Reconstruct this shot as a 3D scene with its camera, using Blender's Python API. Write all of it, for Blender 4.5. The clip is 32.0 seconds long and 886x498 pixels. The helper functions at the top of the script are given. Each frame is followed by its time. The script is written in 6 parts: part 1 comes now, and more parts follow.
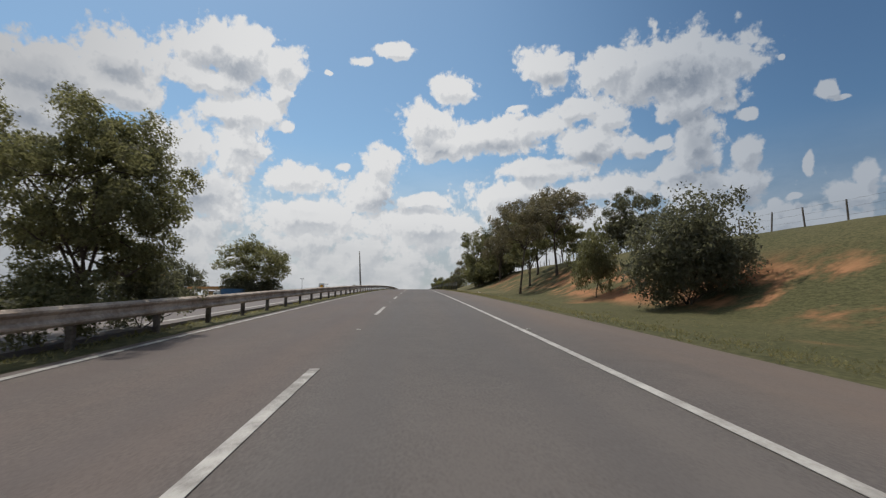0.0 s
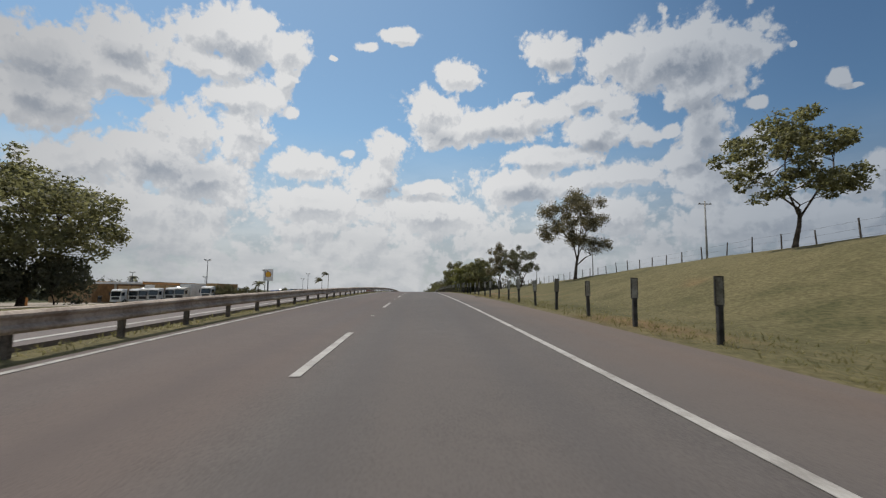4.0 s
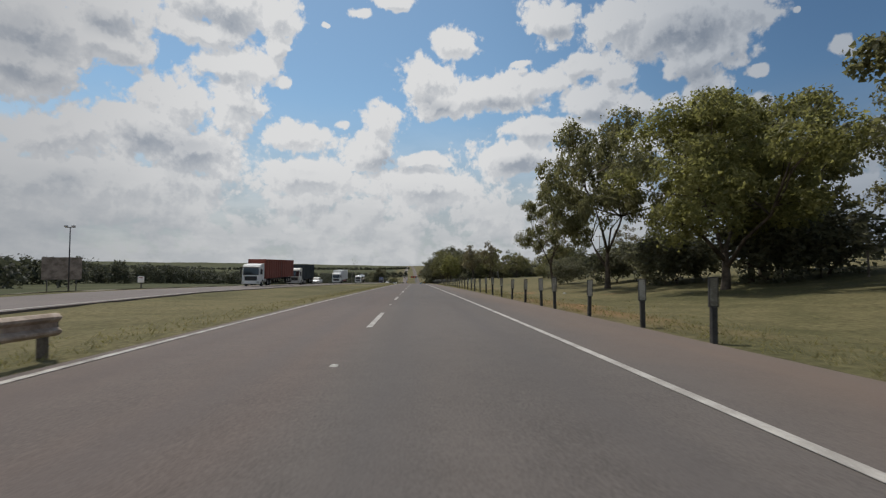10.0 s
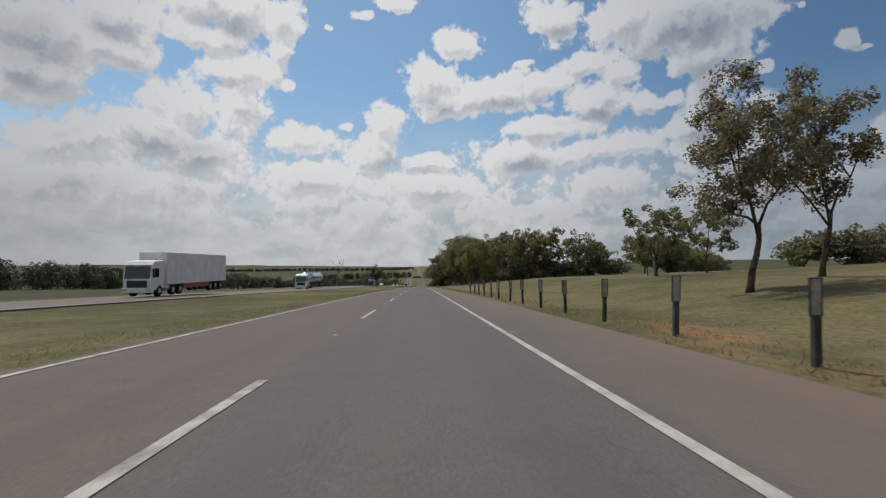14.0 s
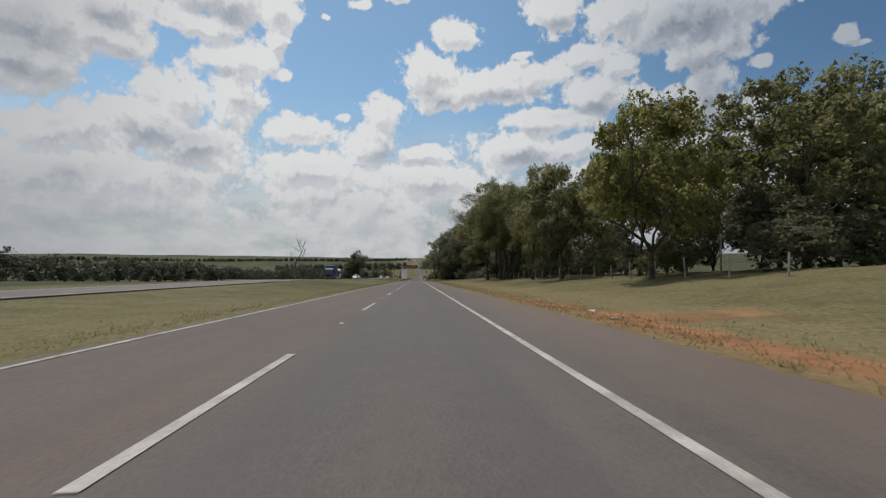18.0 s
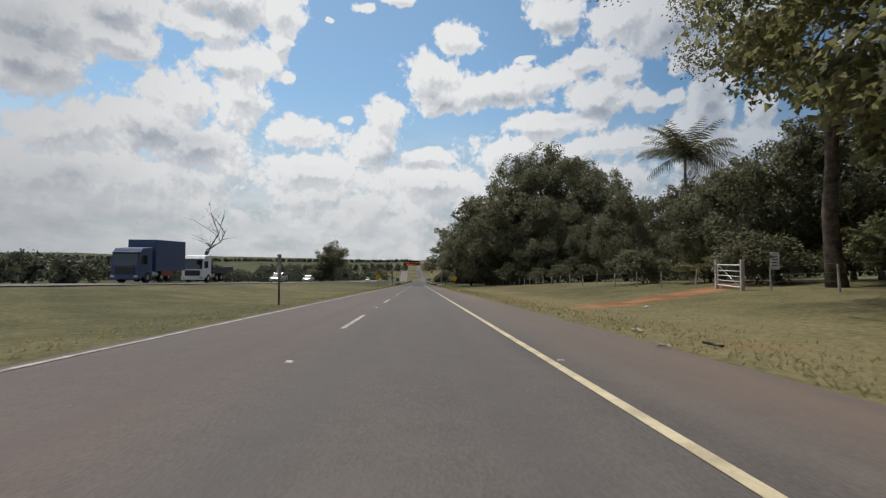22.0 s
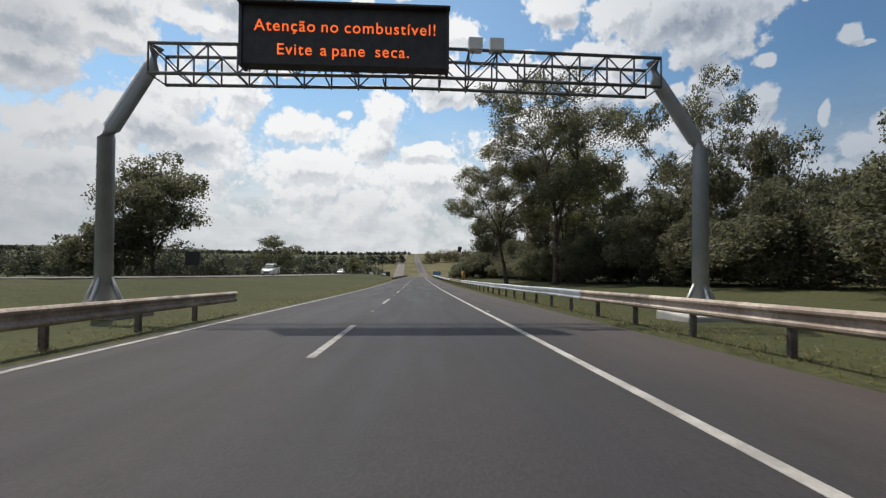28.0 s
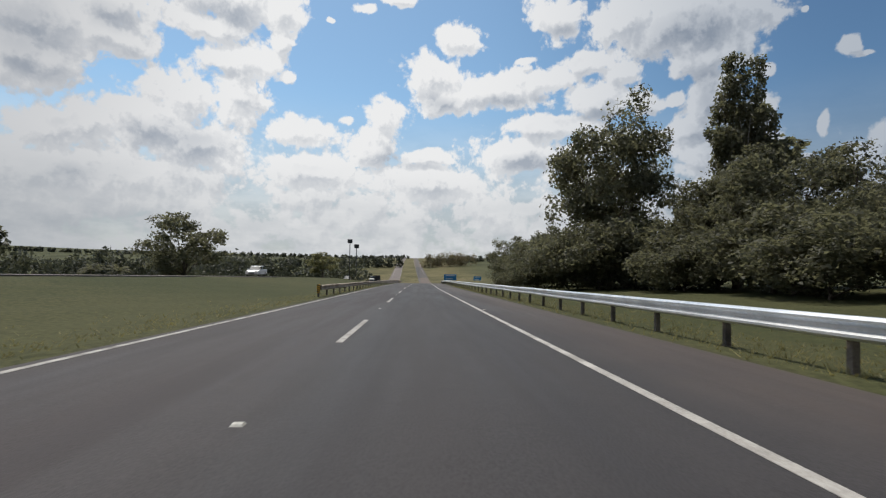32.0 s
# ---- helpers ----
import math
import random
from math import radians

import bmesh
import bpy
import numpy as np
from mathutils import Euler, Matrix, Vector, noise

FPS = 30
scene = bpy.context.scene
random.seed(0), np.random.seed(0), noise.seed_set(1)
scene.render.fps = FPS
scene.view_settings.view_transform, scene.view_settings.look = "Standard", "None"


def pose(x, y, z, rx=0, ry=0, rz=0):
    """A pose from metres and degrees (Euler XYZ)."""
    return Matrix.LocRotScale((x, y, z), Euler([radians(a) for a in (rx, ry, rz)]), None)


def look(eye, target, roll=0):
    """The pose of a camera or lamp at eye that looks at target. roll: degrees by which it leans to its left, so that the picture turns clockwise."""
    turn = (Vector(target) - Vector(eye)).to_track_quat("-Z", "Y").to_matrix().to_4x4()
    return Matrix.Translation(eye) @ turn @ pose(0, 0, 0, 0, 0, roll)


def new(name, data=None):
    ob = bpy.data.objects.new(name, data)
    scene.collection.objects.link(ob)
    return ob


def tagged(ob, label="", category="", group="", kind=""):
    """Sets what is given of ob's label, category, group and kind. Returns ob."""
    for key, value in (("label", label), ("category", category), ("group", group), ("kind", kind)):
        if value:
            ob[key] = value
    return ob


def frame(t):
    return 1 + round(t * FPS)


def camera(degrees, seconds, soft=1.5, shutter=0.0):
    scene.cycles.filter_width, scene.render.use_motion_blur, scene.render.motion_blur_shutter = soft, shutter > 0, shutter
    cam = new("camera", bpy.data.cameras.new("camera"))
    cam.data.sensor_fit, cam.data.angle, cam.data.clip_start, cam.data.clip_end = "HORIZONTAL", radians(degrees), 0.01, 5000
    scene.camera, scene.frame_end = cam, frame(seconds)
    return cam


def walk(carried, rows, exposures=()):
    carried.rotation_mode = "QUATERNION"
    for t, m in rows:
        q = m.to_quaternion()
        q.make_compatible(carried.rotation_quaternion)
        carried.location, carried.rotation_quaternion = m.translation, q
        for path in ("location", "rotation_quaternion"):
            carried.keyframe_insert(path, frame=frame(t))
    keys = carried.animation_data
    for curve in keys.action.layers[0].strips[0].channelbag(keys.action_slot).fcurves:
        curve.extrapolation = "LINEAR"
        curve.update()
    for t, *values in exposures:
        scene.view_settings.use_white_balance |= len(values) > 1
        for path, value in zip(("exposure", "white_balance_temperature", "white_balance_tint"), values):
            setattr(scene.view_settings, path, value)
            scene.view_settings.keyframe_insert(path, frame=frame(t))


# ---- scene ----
FOV = 87.0
EYE = 1.1          # height of the lens over the road
cam = camera(FOV, 32.0, soft=1.25, shutter=0.05)

# the road's grade in degrees along its length in metres
GRADE_AT = [-80, -5, 40, 84, 134, 173, 222, 273, 350, 430, 505, 600, 680, 722, 755, 800, 865, 930, 1030, 1120, 1220, 1400, 1700, 2200, 2700, 5000]
GRADE = [3.4, 3.2, 2.6, 2.1, 0.9, 0.2, -1.0, -1.75, -1.9, -2.3, -2.4, -2.6, -2.5, -2.7, -2.3, -2.0, -2.0, -3.7, -3.7, -0.5, 2.5, 2.6, 1.2, 0.4, 0.0, 0.0]
_ys = np.arange(-80.0, 5001.0, 1.0)
_zs = np.concatenate([[0.0], np.cumsum(np.tan(np.radians(np.interp(_ys[:-1] + 0.5, GRADE_AT, GRADE))))])
_zs -= np.interp(0.0, _ys, _zs)


def road_z(y):
    """Height of the carriageway at y metres along it."""
    return np.interp(y, _ys, _zs)


# seconds, sideways, along, yaw, pitch, roll
WALK = [
    (0, -0.46, -5.0, -3.49, 6.87, -0.0), (0.5, -0.40, 6.6, -3.59, 6.87, -0.1), (1, -0.34, 19.9, -3.49, 6.49, 0.6),
    (1.5, -0.30, 32.3, -3.38, 6.56, 0.5), (2, -0.26, 45.4, -3.28, 6.25, 0.2), (2.5, -0.25, 57.9, -3.28, 6.05, 0.2),
    (3, -0.24, 70.2, -3.38, 6.02, 0.2), (3.5, -0.27, 83.9, -3.17, 5.73, -0.2), (4.5, -0.34, 109.1, -2.98, 5.03, -0.6),
    (5.5, -0.41, 134.3, -2.78, 4.33, -1.0), (6, -0.45, 148.0, -2.57, 4.23, -1.1), (6.5, -0.48, 160.9, -2.87, 4.10, -1.5),
    (7, -0.51, 172.8, -2.96, 3.76, -1.0), (7.5, -0.57, 185.0, -2.94, 3.54, -0.7), (8, -0.63, 197.5, -2.92, 3.05, -0.4),
    (8.5, -0.68, 209.7, -2.81, 2.58, -0.3), (9, -0.72, 222.6, -3.01, 2.57, -0.1), (9.5, -0.70, 237.5, -3.22, 2.25, -0.1),
    (10, -0.67, 250.3, -3.42, 1.97, -0.2), (10.5, -0.51, 262.7, -3.44, 2.09, -0.1), (11, -0.34, 273.1, -3.46, 1.73, -0.1),
    (11.5, -0.22, 285.4, -3.27, 1.90, 0.2), (12, -0.10, 298.6, -3.39, 1.83, 0.2), (12.5, -0.03, 312.8, -3.51, 2.05, 0.4),
    (13, 0.05, 327.1, -3.31, 2.15, -0.0), (13.5, 0.08, 339.3, -3.12, 1.82, 0.3), (14, 0.11, 351.9, -2.81, 2.04, 0.4),
    (14.5, 0.09, 363.5, -2.70, 1.58, 0.3), (15.5, 0.06, 390.9, -2.98, 1.48, 0.5), (16.5, 0.04, 418.7, -3.28, 1.39, 0.8),
    (17, 0.02, 430.8, -3.58, 1.15, 1.4), (17.5, 0.07, 443.5, -3.19, 1.23, 1.1), (18, 0.12, 456.1, -3.22, 1.10, -0.0),
    (18.5, 0.17, 468.0, -3.36, 0.79, 0.6), (19, 0.17, 480.2, -3.14, 1.53, 1.2), (19.5, 0.16, 492.7, -3.14, 1.13, 0.2),
    (20, 0.16, 505.0, -3.13, 1.26, -0.1), (20.5, 0.15, 516.1, -3.13, 0.96, 0.2), (21, 0.14, 528.4, -3.02, 1.18, 0.1),
    (21.5, 0.10, 541.1, -3.02, 1.08, -0.1), (22, 0.07, 553.3, -3.02, 1.46, -0.4), (22.5, 0.01, 565.5, -3.12, 1.09, -0.1),
    (23, -0.05, 577.2, -3.11, 1.08, 0.5), (23.5, -0.10, 588.9, -3.00, 0.97, 0.2), (24, -0.15, 601.9, -3.20, 0.76, -0.2),
    (24.5, -0.15, 614.3, -3.41, 1.19, -0.1), (25.5, -0.16, 642.1, -3.31, 1.38, -0.2), (26.5, -0.17, 669.0, -3.20, 1.57, -0.1),
    (27, -0.17, 681.2, -3.20, 1.25, -0.3), (27.5, -0.20, 692.3, -2.98, 0.98, -0.8), (28, -0.22, 703.0, -3.08, 0.86, -0.4),
    (28.5, -0.21, 713.4, -2.99, 0.71, -0.3), (29, -0.20, 723.4, -2.92, 0.58, -0.5), (29.5, -0.25, 734.3, -3.01, 0.85, -0.4),
    (30, -0.28, 744.5, -3.01, 0.94, -0.6), (30.5, -0.27, 754.3, -3.25, 1.72, -0.7), (31, -0.24, 763.0, -3.18, 1.73, -1.3),
    (31.5, -0.30, 771.8, -2.95, 1.69, -1.6), (32, -0.36, 780.6, -3.14, 1.58, -0.9),
]
walk(cam, [(t, pose(x, y, float(road_z(y)) + EYE, 90 + p, r, w)) for t, x, y, w, p, r in WALK],
     exposures=[(0.0, -0.1), (6.0, -0.14), (12.0, -0.17), (18.0, -0.14), (19.0, 0.05), (20.0, 0.07), (22.0, 0.03), (24.0, -0.02), (27.0, 0.22), (30.0, 0.22), (32.0, 0.1)])

# ---- sky, sun ----
SUN_AZ, SUN_EL = -32.0, 63.0          # degrees: left of the road's line, above the horizon
_sd = Vector((math.sin(radians(SUN_AZ)) * math.cos(radians(SUN_EL)), math.cos(radians(SUN_AZ)) * math.cos(radians(SUN_EL)), math.sin(radians(SUN_EL))))


class Graph:
    """Short hand for building node trees."""

    def __init__(self, tree):
        self.tree = tree

    def add(self, kind, *inputs, **props):
        n = self.tree.nodes.new(kind)
        for key, value in props.items():
            if key == "operation":
                n.operation = value
            elif key == "data_type":
                n.data_type = value
            elif key == "blend_type":
                n.blend_type = value
            elif key == "interpolation_type":
                n.interpolation_type = value
            elif key == "feature":
                n.feature = value
            elif key == "noise_dimensions":
                n.noise_dimensions = value
            elif key == "noise_type":
                n.noise_type = value
            elif key == "clamp":
                n.clamp = value
        for i, v in enumerate(inputs):
            if v is not None:
                self.put(n.inputs[i], v)
        return n

    def put(self, socket, v):
        if isinstance(v, bpy.types.NodeSocket):
            self.tree.links.new(v, socket)
        else:
            socket.default_value = v

    def math(self, op, a, b=None, c=None):
        return self.add("ShaderNodeMath", a, b, c, operation=op).outputs[0]

    def vec(self, op, a, b=None, c=None, scale=None):
        n = self.add("ShaderNodeVectorMath", a, b, c, operation=op)
        if scale is not None:
            self.put(n.inputs["Scale"], scale)
        return n.outputs["Value"] if op in ("LENGTH", "DOT_PRODUCT", "DISTANCE") else n.outputs[0]

    def noise(self, v, scale, detail=4.0, rough=0.55, distort=0.0, dims="3D"):
        n = self.add("ShaderNodeTexNoise", noise_dimensions=dims)
        self.put(n.inputs["Vector"], v)
        for key, value in (("Scale", scale), ("Detail", detail), ("Roughness", rough), ("Distortion", distort)):
            self.put(n.inputs[key], value)
        return n.outputs[0]

    def voronoi(self, v, scale, detail=0.0, rough=0.5, feature="F1"):
        n = self.add("ShaderNodeTexVoronoi", feature=feature)
        self.put(n.inputs["Vector"], v)
        for key, value in (("Scale", scale), ("Detail", detail), ("Roughness", rough)):
            self.put(n.inputs[key], value)
        return n.outputs[0]

    def ramp(self, v, lo, hi, a=0.0, b=1.0, smooth=True):
        n = self.add("ShaderNodeMapRange", v, lo, hi, a, b, interpolation_type="SMOOTHSTEP" if smooth else "LINEAR")
        return n.outputs[0]

    def mix(self, f, a, b):
        n = self.add("ShaderNodeMix", data_type="RGBA")
        self.put(n.inputs[0], f)
        self.put(n.inputs[6], a)
        self.put(n.inputs[7], b)
        return n.outputs[2]


def col(r, g, b):
    return (r, g, b, 1.0)


# cumulus banks: bearing and height of the middle, half width and half height, in degrees
CLOUDS_WEST = [
    (-38.4, 21.6, 4.8, 3.5), (-39.4, 17.7, 4.3, 2.9), (-32.5, 24.3, 5.2, 2.9), (-33.4, 21.3, 4.4, 1.9), (-21.7, 27.4, 7.1, 2.6), (-24.4, 24.1, 4.8, 1.7),
    (-16.7, 26.9, 2.4, 2.3), (-26.4, 17.1, 4.3, 3.4), (-20.3, 21.5, 4.8, 2), (-16.5, 24.2, 1.6, 1.5), (-20.8, 17.9, 3.3, 3.3), (-28.4, 13.6, 5.6, 3.1),
    (-34.6, 13.2, 2.4, 2.4), (-38, 11.8, 3.2, 2.5), (-25.2, 12.3, 7.1, 2.7), (-14.2, 14.8, 4.2, 2), (-15.6, 20.5, 1, 0.7), (-38.6, 7.8, 5.9, 3.1),
    (-30.7, 7.9, 8.3, 3.2),
]
CLOUDS_MIDDLE = [
    (-4.3, 17.1, 3.3, 2.1), (-6.2, 13.5, 3.3, 3), (-9.3, 16.5, 1.2, 0.6), (0.8, 12.7, 4.3, 0.9), (5, 25.5, 3, 1.8), (1.2, 22.1, 3.8, 2.5),
    (3.2, 19.4, 4.2, 2), (10.6, 20.3, 7.6, 2.6), (15.4, 21.1, 4, 1.7), (20.9, 18.5, 4.6, 2.1), (24.1, 21.3, 2.7, 1.5), (20, 22.4, 3, 1.3),
    (13, 23.3, 1.5, 0.4), (15, 16.1, 7, 1.5), (11.9, 13.2, 6, 2.3), (18.3, 12.9, 2.7, 1.7), (-7.1, 28.5, 1.7, 0.5), (-2.9, 29.7, 2.7, 0.8),
    (-11.2, 27, 0.5, 0.3), (-12.4, 10.2, 7.8, 2.6), (1.2, 9.3, 9.7, 3.1),
]
CLOUDS_EAST = [
    (16.7, 27.3, 3.4, 2.6), (30.1, 25.2, 8.4, 4.1), (37.2, 25.2, 3, 2.5), (24.2, 26.2, 3.6, 2.6), (32.8, 21.5, 4.7, 1.8), (26.8, 17.5, 1.8, 1.1),
    (29.7, 18.1, 1, 0.8), (32.8, 17.4, 2.5, 3.5), (31.1, 14.7, 1.6, 1.8), (32.8, 11.9, 3.8, 3.1), (37.1, 15.7, 1.4, 1.9), (36.9, 12.2, 2, 2.2),
    (24.5, 13.8, 4.1, 1.6), (37.7, 19.2, 1.1, 0.6), (44.6, 19.8, 0.8, 0.9), (45.4, 19, 0.7, 0.3), (42.1, 13.5, 0.5, 1), (41, 10.5, 0.7, 0.4),
    (39.3, 9.9, 0.6, 1), (45.3, 10.2, 2.3, 1.5), (46.5, 12, 1, 1.4), (40.7, 23.9, 0.3, 0.4), (37, 8, 7.7, 2.3), (23.3, 9.5, 4.9, 2.4),
]
# their thick grey middles
CLOUD_CORES = [
    (-39.3, 20.4, 3.1, 3), (-33, 22.9, 2.8, 1.4), (-22.8, 25.5, 4.3, 1.2), (-25.4, 12.6, 5.2, 2.4), (-35.5, 7.9, 2.1, 1.4), (31.5, 24.2, 5.8, 2.4),
    (32.8, 17.4, 1.9, 2.9), (33.2, 13.5, 2, 2.5), (10.6, 19, 5.9, 0.9), (20.9, 16.8, 3.8, 0.7), (17.1, 26, 2.3, 0.8), (2.5, 19, 2.8, 0.9),
    (-39, 16.9, 2.4, 1.2), (-29.9, 12.3, 3, 1.5), (36.6, 10.9, 1.5, 1.2), (13, 11.9, 4.1, 1.1), (-3, 12, 4.2, 1.1),
]


def cloud_group():
    """How far inside a cloud a direction (bearing, height) lies."""
    tree = bpy.data.node_groups.new("cloud_field", "ShaderNodeTree")
    tree.interface.new_socket("Where", in_out="INPUT", socket_type="NodeSocketVector")
    tree.interface.new_socket("Depth", in_out="OUTPUT", socket_type="NodeSocketFloat")
    tree.interface.new_socket("Soft", in_out="OUTPUT", socket_type="NodeSocketFloat")
    g = Graph(tree)
    where = tree.nodes.new("NodeGroupInput").outputs[0]
    wob = g.add("ShaderNodeTexNoise", noise_dimensions="2D")
    g.put(wob.inputs["Vector"], where)
    g.put(wob.inputs["Scale"], 0.16)
    g.put(wob.inputs["Detail"], 3.0)
    shift = g.vec("MULTIPLY_ADD", wob.outputs["Color"], (1.9, 1.5, 0), (-0.95, -0.75, 0))
    p = g.vec("ADD", where, shift)
    best = None
    for a, e, w, h in CLOUDS_WEST + CLOUDS_MIDDLE + CLOUDS_EAST:
        q = g.vec("MULTIPLY_ADD", p, (1 / w, 1 / h, 0), (-a / w, -e / h, 0))
        d = g.vec("LENGTH", q)
        best = d if best is None else g.math("SMOOTH_MIN", best, d, 0.22)
    near = g.math("SUBTRACT", 1.0, best)
    # the rest of the sky, beyond the banks
    sep = g.add("ShaderNodeSeparateXYZ", where)
    side = g.math("ABSOLUTE", g.math("ADD", sep.outputs[0], 3.0))
    out = g.math("MAXIMUM", g.ramp(side, 50, 62), g.ramp(sep.outputs[1], 34, 44))
    rest = g.math("MULTIPLY_ADD", g.noise(where, 0.055, 2.0, dims="2D"), 5.0, -2.45)
    depth = g.math("ADD", g.math("MULTIPLY", g.math("MAXIMUM", near, -1.0), g.math("SUBTRACT", 1.0, out)), g.math("MULTIPLY", rest, out))
    puff = g.voronoi(p, 0.21, 3.0, 0.62)
    curl = g.voronoi(p, 0.62, 2.0, 0.6)
    knob = g.voronoi(p, 1.5, 2.0, 0.6)
    fine = g.noise(where, 0.5, 6.0, 0.66, dims="2D")
    puffed = g.math("ADD", g.math("MULTIPLY_ADD", knob, -0.17, 0.075), g.math("ADD", g.math("ADD", g.math("MULTIPLY_ADD", puff, -0.60, 0.28), g.math("MULTIPLY_ADD", curl, -0.32, 0.15)), g.math("MULTIPLY_ADD", fine, 0.75, -0.375)))
    bank = g.math("MULTIPLY", g.ramp(sep.outputs[1], 16.0, 7.0), g.math("MULTIPLY_ADD", g.noise(where, 0.12, 4.0, 0.6, dims="2D"), 2.2, -0.15))
    depth = g.math("MAXIMUM", depth, g.math("SUBTRACT", bank, 0.72))
    o = tree.nodes.new("NodeGroupOutput")
    g.put(o.inputs[0], g.math("ADD", g.math("ADD", depth, 0.78), puffed))
    g.put(o.inputs[1], g.math("ADD", g.math("ADD", depth, 0.62), g.math("MULTIPLY_ADD", g.noise(p, 0.19, 2.5, 0.5, dims="2D"), 1.5, -0.75)))
    return tree


world = bpy.data.worlds.new("sky")
scene.world = world
world.use_nodes = True
wt = world.node_tree
wt.nodes.clear()
g = Graph(wt)
sky = g.add("ShaderNodeTexSky")
sky.sky_type, sky.sun_disc = "NISHITA", False
sky.sun_elevation, sky.sun_rotation = radians(SUN_EL), radians(SUN_AZ)
sky.air_density, sky.dust_density, sky.ozone_density = 1.0, 0.6, 1.6
way = g.add("ShaderNodeTexCoord").outputs["Generated"]
sep = g.add("ShaderNodeSeparateXYZ", way)
bearing = g.math("MULTIPLY", g.math("ARCTAN2", sep.outputs[0], sep.outputs[1]), 57.2958)
height = g.math("MULTIPLY", g.math("ARCSINE", sep.outputs[2]), 57.2958)
where = g.add("ShaderNodeCombineXYZ", bearing, height, 0.0).outputs[0]
field = cloud_group()


def depth_at(v):
    n = wt.nodes.new("ShaderNodeGroup")
    n.node_tree = field
    wt.links.new(v, n.inputs[0])
    return n.outputs


d0, s0 = depth_at(where)
d1, s1 = depth_at(g.vec("ADD", where, (-0.45, 1.1, 0)))
d2, s2 = depth_at(g.vec("ADD", where, (-1.6, 4.2, 0)))
mask = g.ramp(d0, -0.10, 0.26)
crisp = g.ramp(g.math("SUBTRACT", d0, d1), -0.42, 0.36)
broad = g.ramp(g.math("SUBTRACT", s0, s2), -0.85, 0.45)
edge = g.ramp(d0, 0.05, 0.95, 1.0, 0.0)
# grey middles, with soft crumbled outlines
crumble = g.add("ShaderNodeTexNoise", noise_dimensions="2D")
g.put(crumble.inputs["Vector"], where)
g.put(crumble.inputs["Scale"], 0.22)
g.put(crumble.inputs["Detail"], 4.0)
moved = g.vec("ADD", where, g.vec("MULTIPLY_ADD", crumble.outputs["Color"], (2.6, 2.0, 0), (-1.3, -1.0, 0)))
core = None
for a, e, w, h in CLOUD_CORES:
    d = g.vec("LENGTH", g.vec("MULTIPLY_ADD", moved, (1 / w, 1 / h, 0), (-a / w, -e / h, 0)))
    core = d if core is None else g.math("SMOOTH_MIN", core, d, 0.3)
grey = g.ramp(core, 0.0, 1.45, 1.0, 0.0)
lit = g.math("ADD", g.math("ADD", g.math("MULTIPLY", crisp, 0.56), g.math("MULTIPLY", broad, 0.20)), g.math("MULTIPLY_ADD", edge, 0.34, 0.14))
lit = g.math("SUBTRACT", lit, g.math("MULTIPLY", grey, 0.44))
shade = g.mix(g.ramp(lit, 0.02, 0.86, smooth=False), col(0.36, 0.40, 0.46), col(0.78, 0.785, 0.79))
# western clouds toned down to match darkening at the view's left edge
thick = g.math("MULTIPLY", g.ramp(bearing, -18.0, -46.0), g.ramp(height, 2.0, 22.0, 0.8, 1.0))
shade = g.mix(g.math("MULTIPLY", thick, 0.50), shade, col(0.235, 0.255, 0.29))
streaks = g.noise(g.vec("MULTIPLY", where, (0.5, 1.3, 0.0)), 0.30, 5.0, 0.6, dims="2D")
haze = g.mix(g.ramp(streaks, 0.3, 0.7), col(0.415, 0.445, 0.475), col(0.56, 0.575, 0.59))
low = g.ramp(height, 1.0, 13.0, 1.0, 0.0)
shade = g.mix(g.math("MULTIPLY", low, 0.74), shade, haze)
# thin white haze towards the horizon
blue = g.vec("MULTIPLY", sky.outputs[0], (0.105, 0.122, 0.118))
hazy = g.mix(g.math("MULTIPLY", g.ramp(height, 4.0, 20.0, 1.0, 0.0), 0.90), blue, haze)
# the low western sky is darkened for that left edge too
dim = g.math("MULTIPLY", g.ramp(bearing, -15.0, -45.0), g.math("MULTIPLY", low, 0.45))
both = g.mix(dim, g.mix(mask, hazy, shade), col(0.27, 0.295, 0.325))
# darkens sky and clouds eastward, for the view's darkened right edge
east_dim = g.ramp(bearing, 4.0, 47.0)
both = g.mix(east_dim, both, g.vec("MULTIPLY", both, (0.52, 0.57, 0.64)))
# unseen bright patch round the sun, added as fill light for shaded parts
fill_glow = g.ramp(g.math("ARCCOSINE", g.vec("DOT_PRODUCT", way, tuple(_sd))), 0.52, 0.0)
both = g.vec("ADD", both, g.vec("SCALE", (2.7, 2.58, 2.4), None, None, fill_glow))
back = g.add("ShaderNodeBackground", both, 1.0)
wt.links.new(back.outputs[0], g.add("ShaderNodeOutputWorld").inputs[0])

sun = new("sun", bpy.data.lights.new("sun", "SUN"))
sun.data.energy, sun.data.angle, sun.data.color = 3.15, radians(0.6), (1.0, 0.95, 0.87)
sun.matrix_world = look(_sd * 400, (0, 0, 0))

# ---- materials ----
def material(name, rough=0.7, metal=0.0, spec=0.4):
    m = bpy.data.materials.new(name)
    m.use_nodes = True
    g = Graph(m.node_tree)
    b = m.node_tree.nodes["Principled BSDF"]
    g.put(b.inputs["Roughness"], rough)
    g.put(b.inputs["Metallic"], metal)
    g.put(b.inputs["Specular IOR Level"], spec)
    return m, g, b


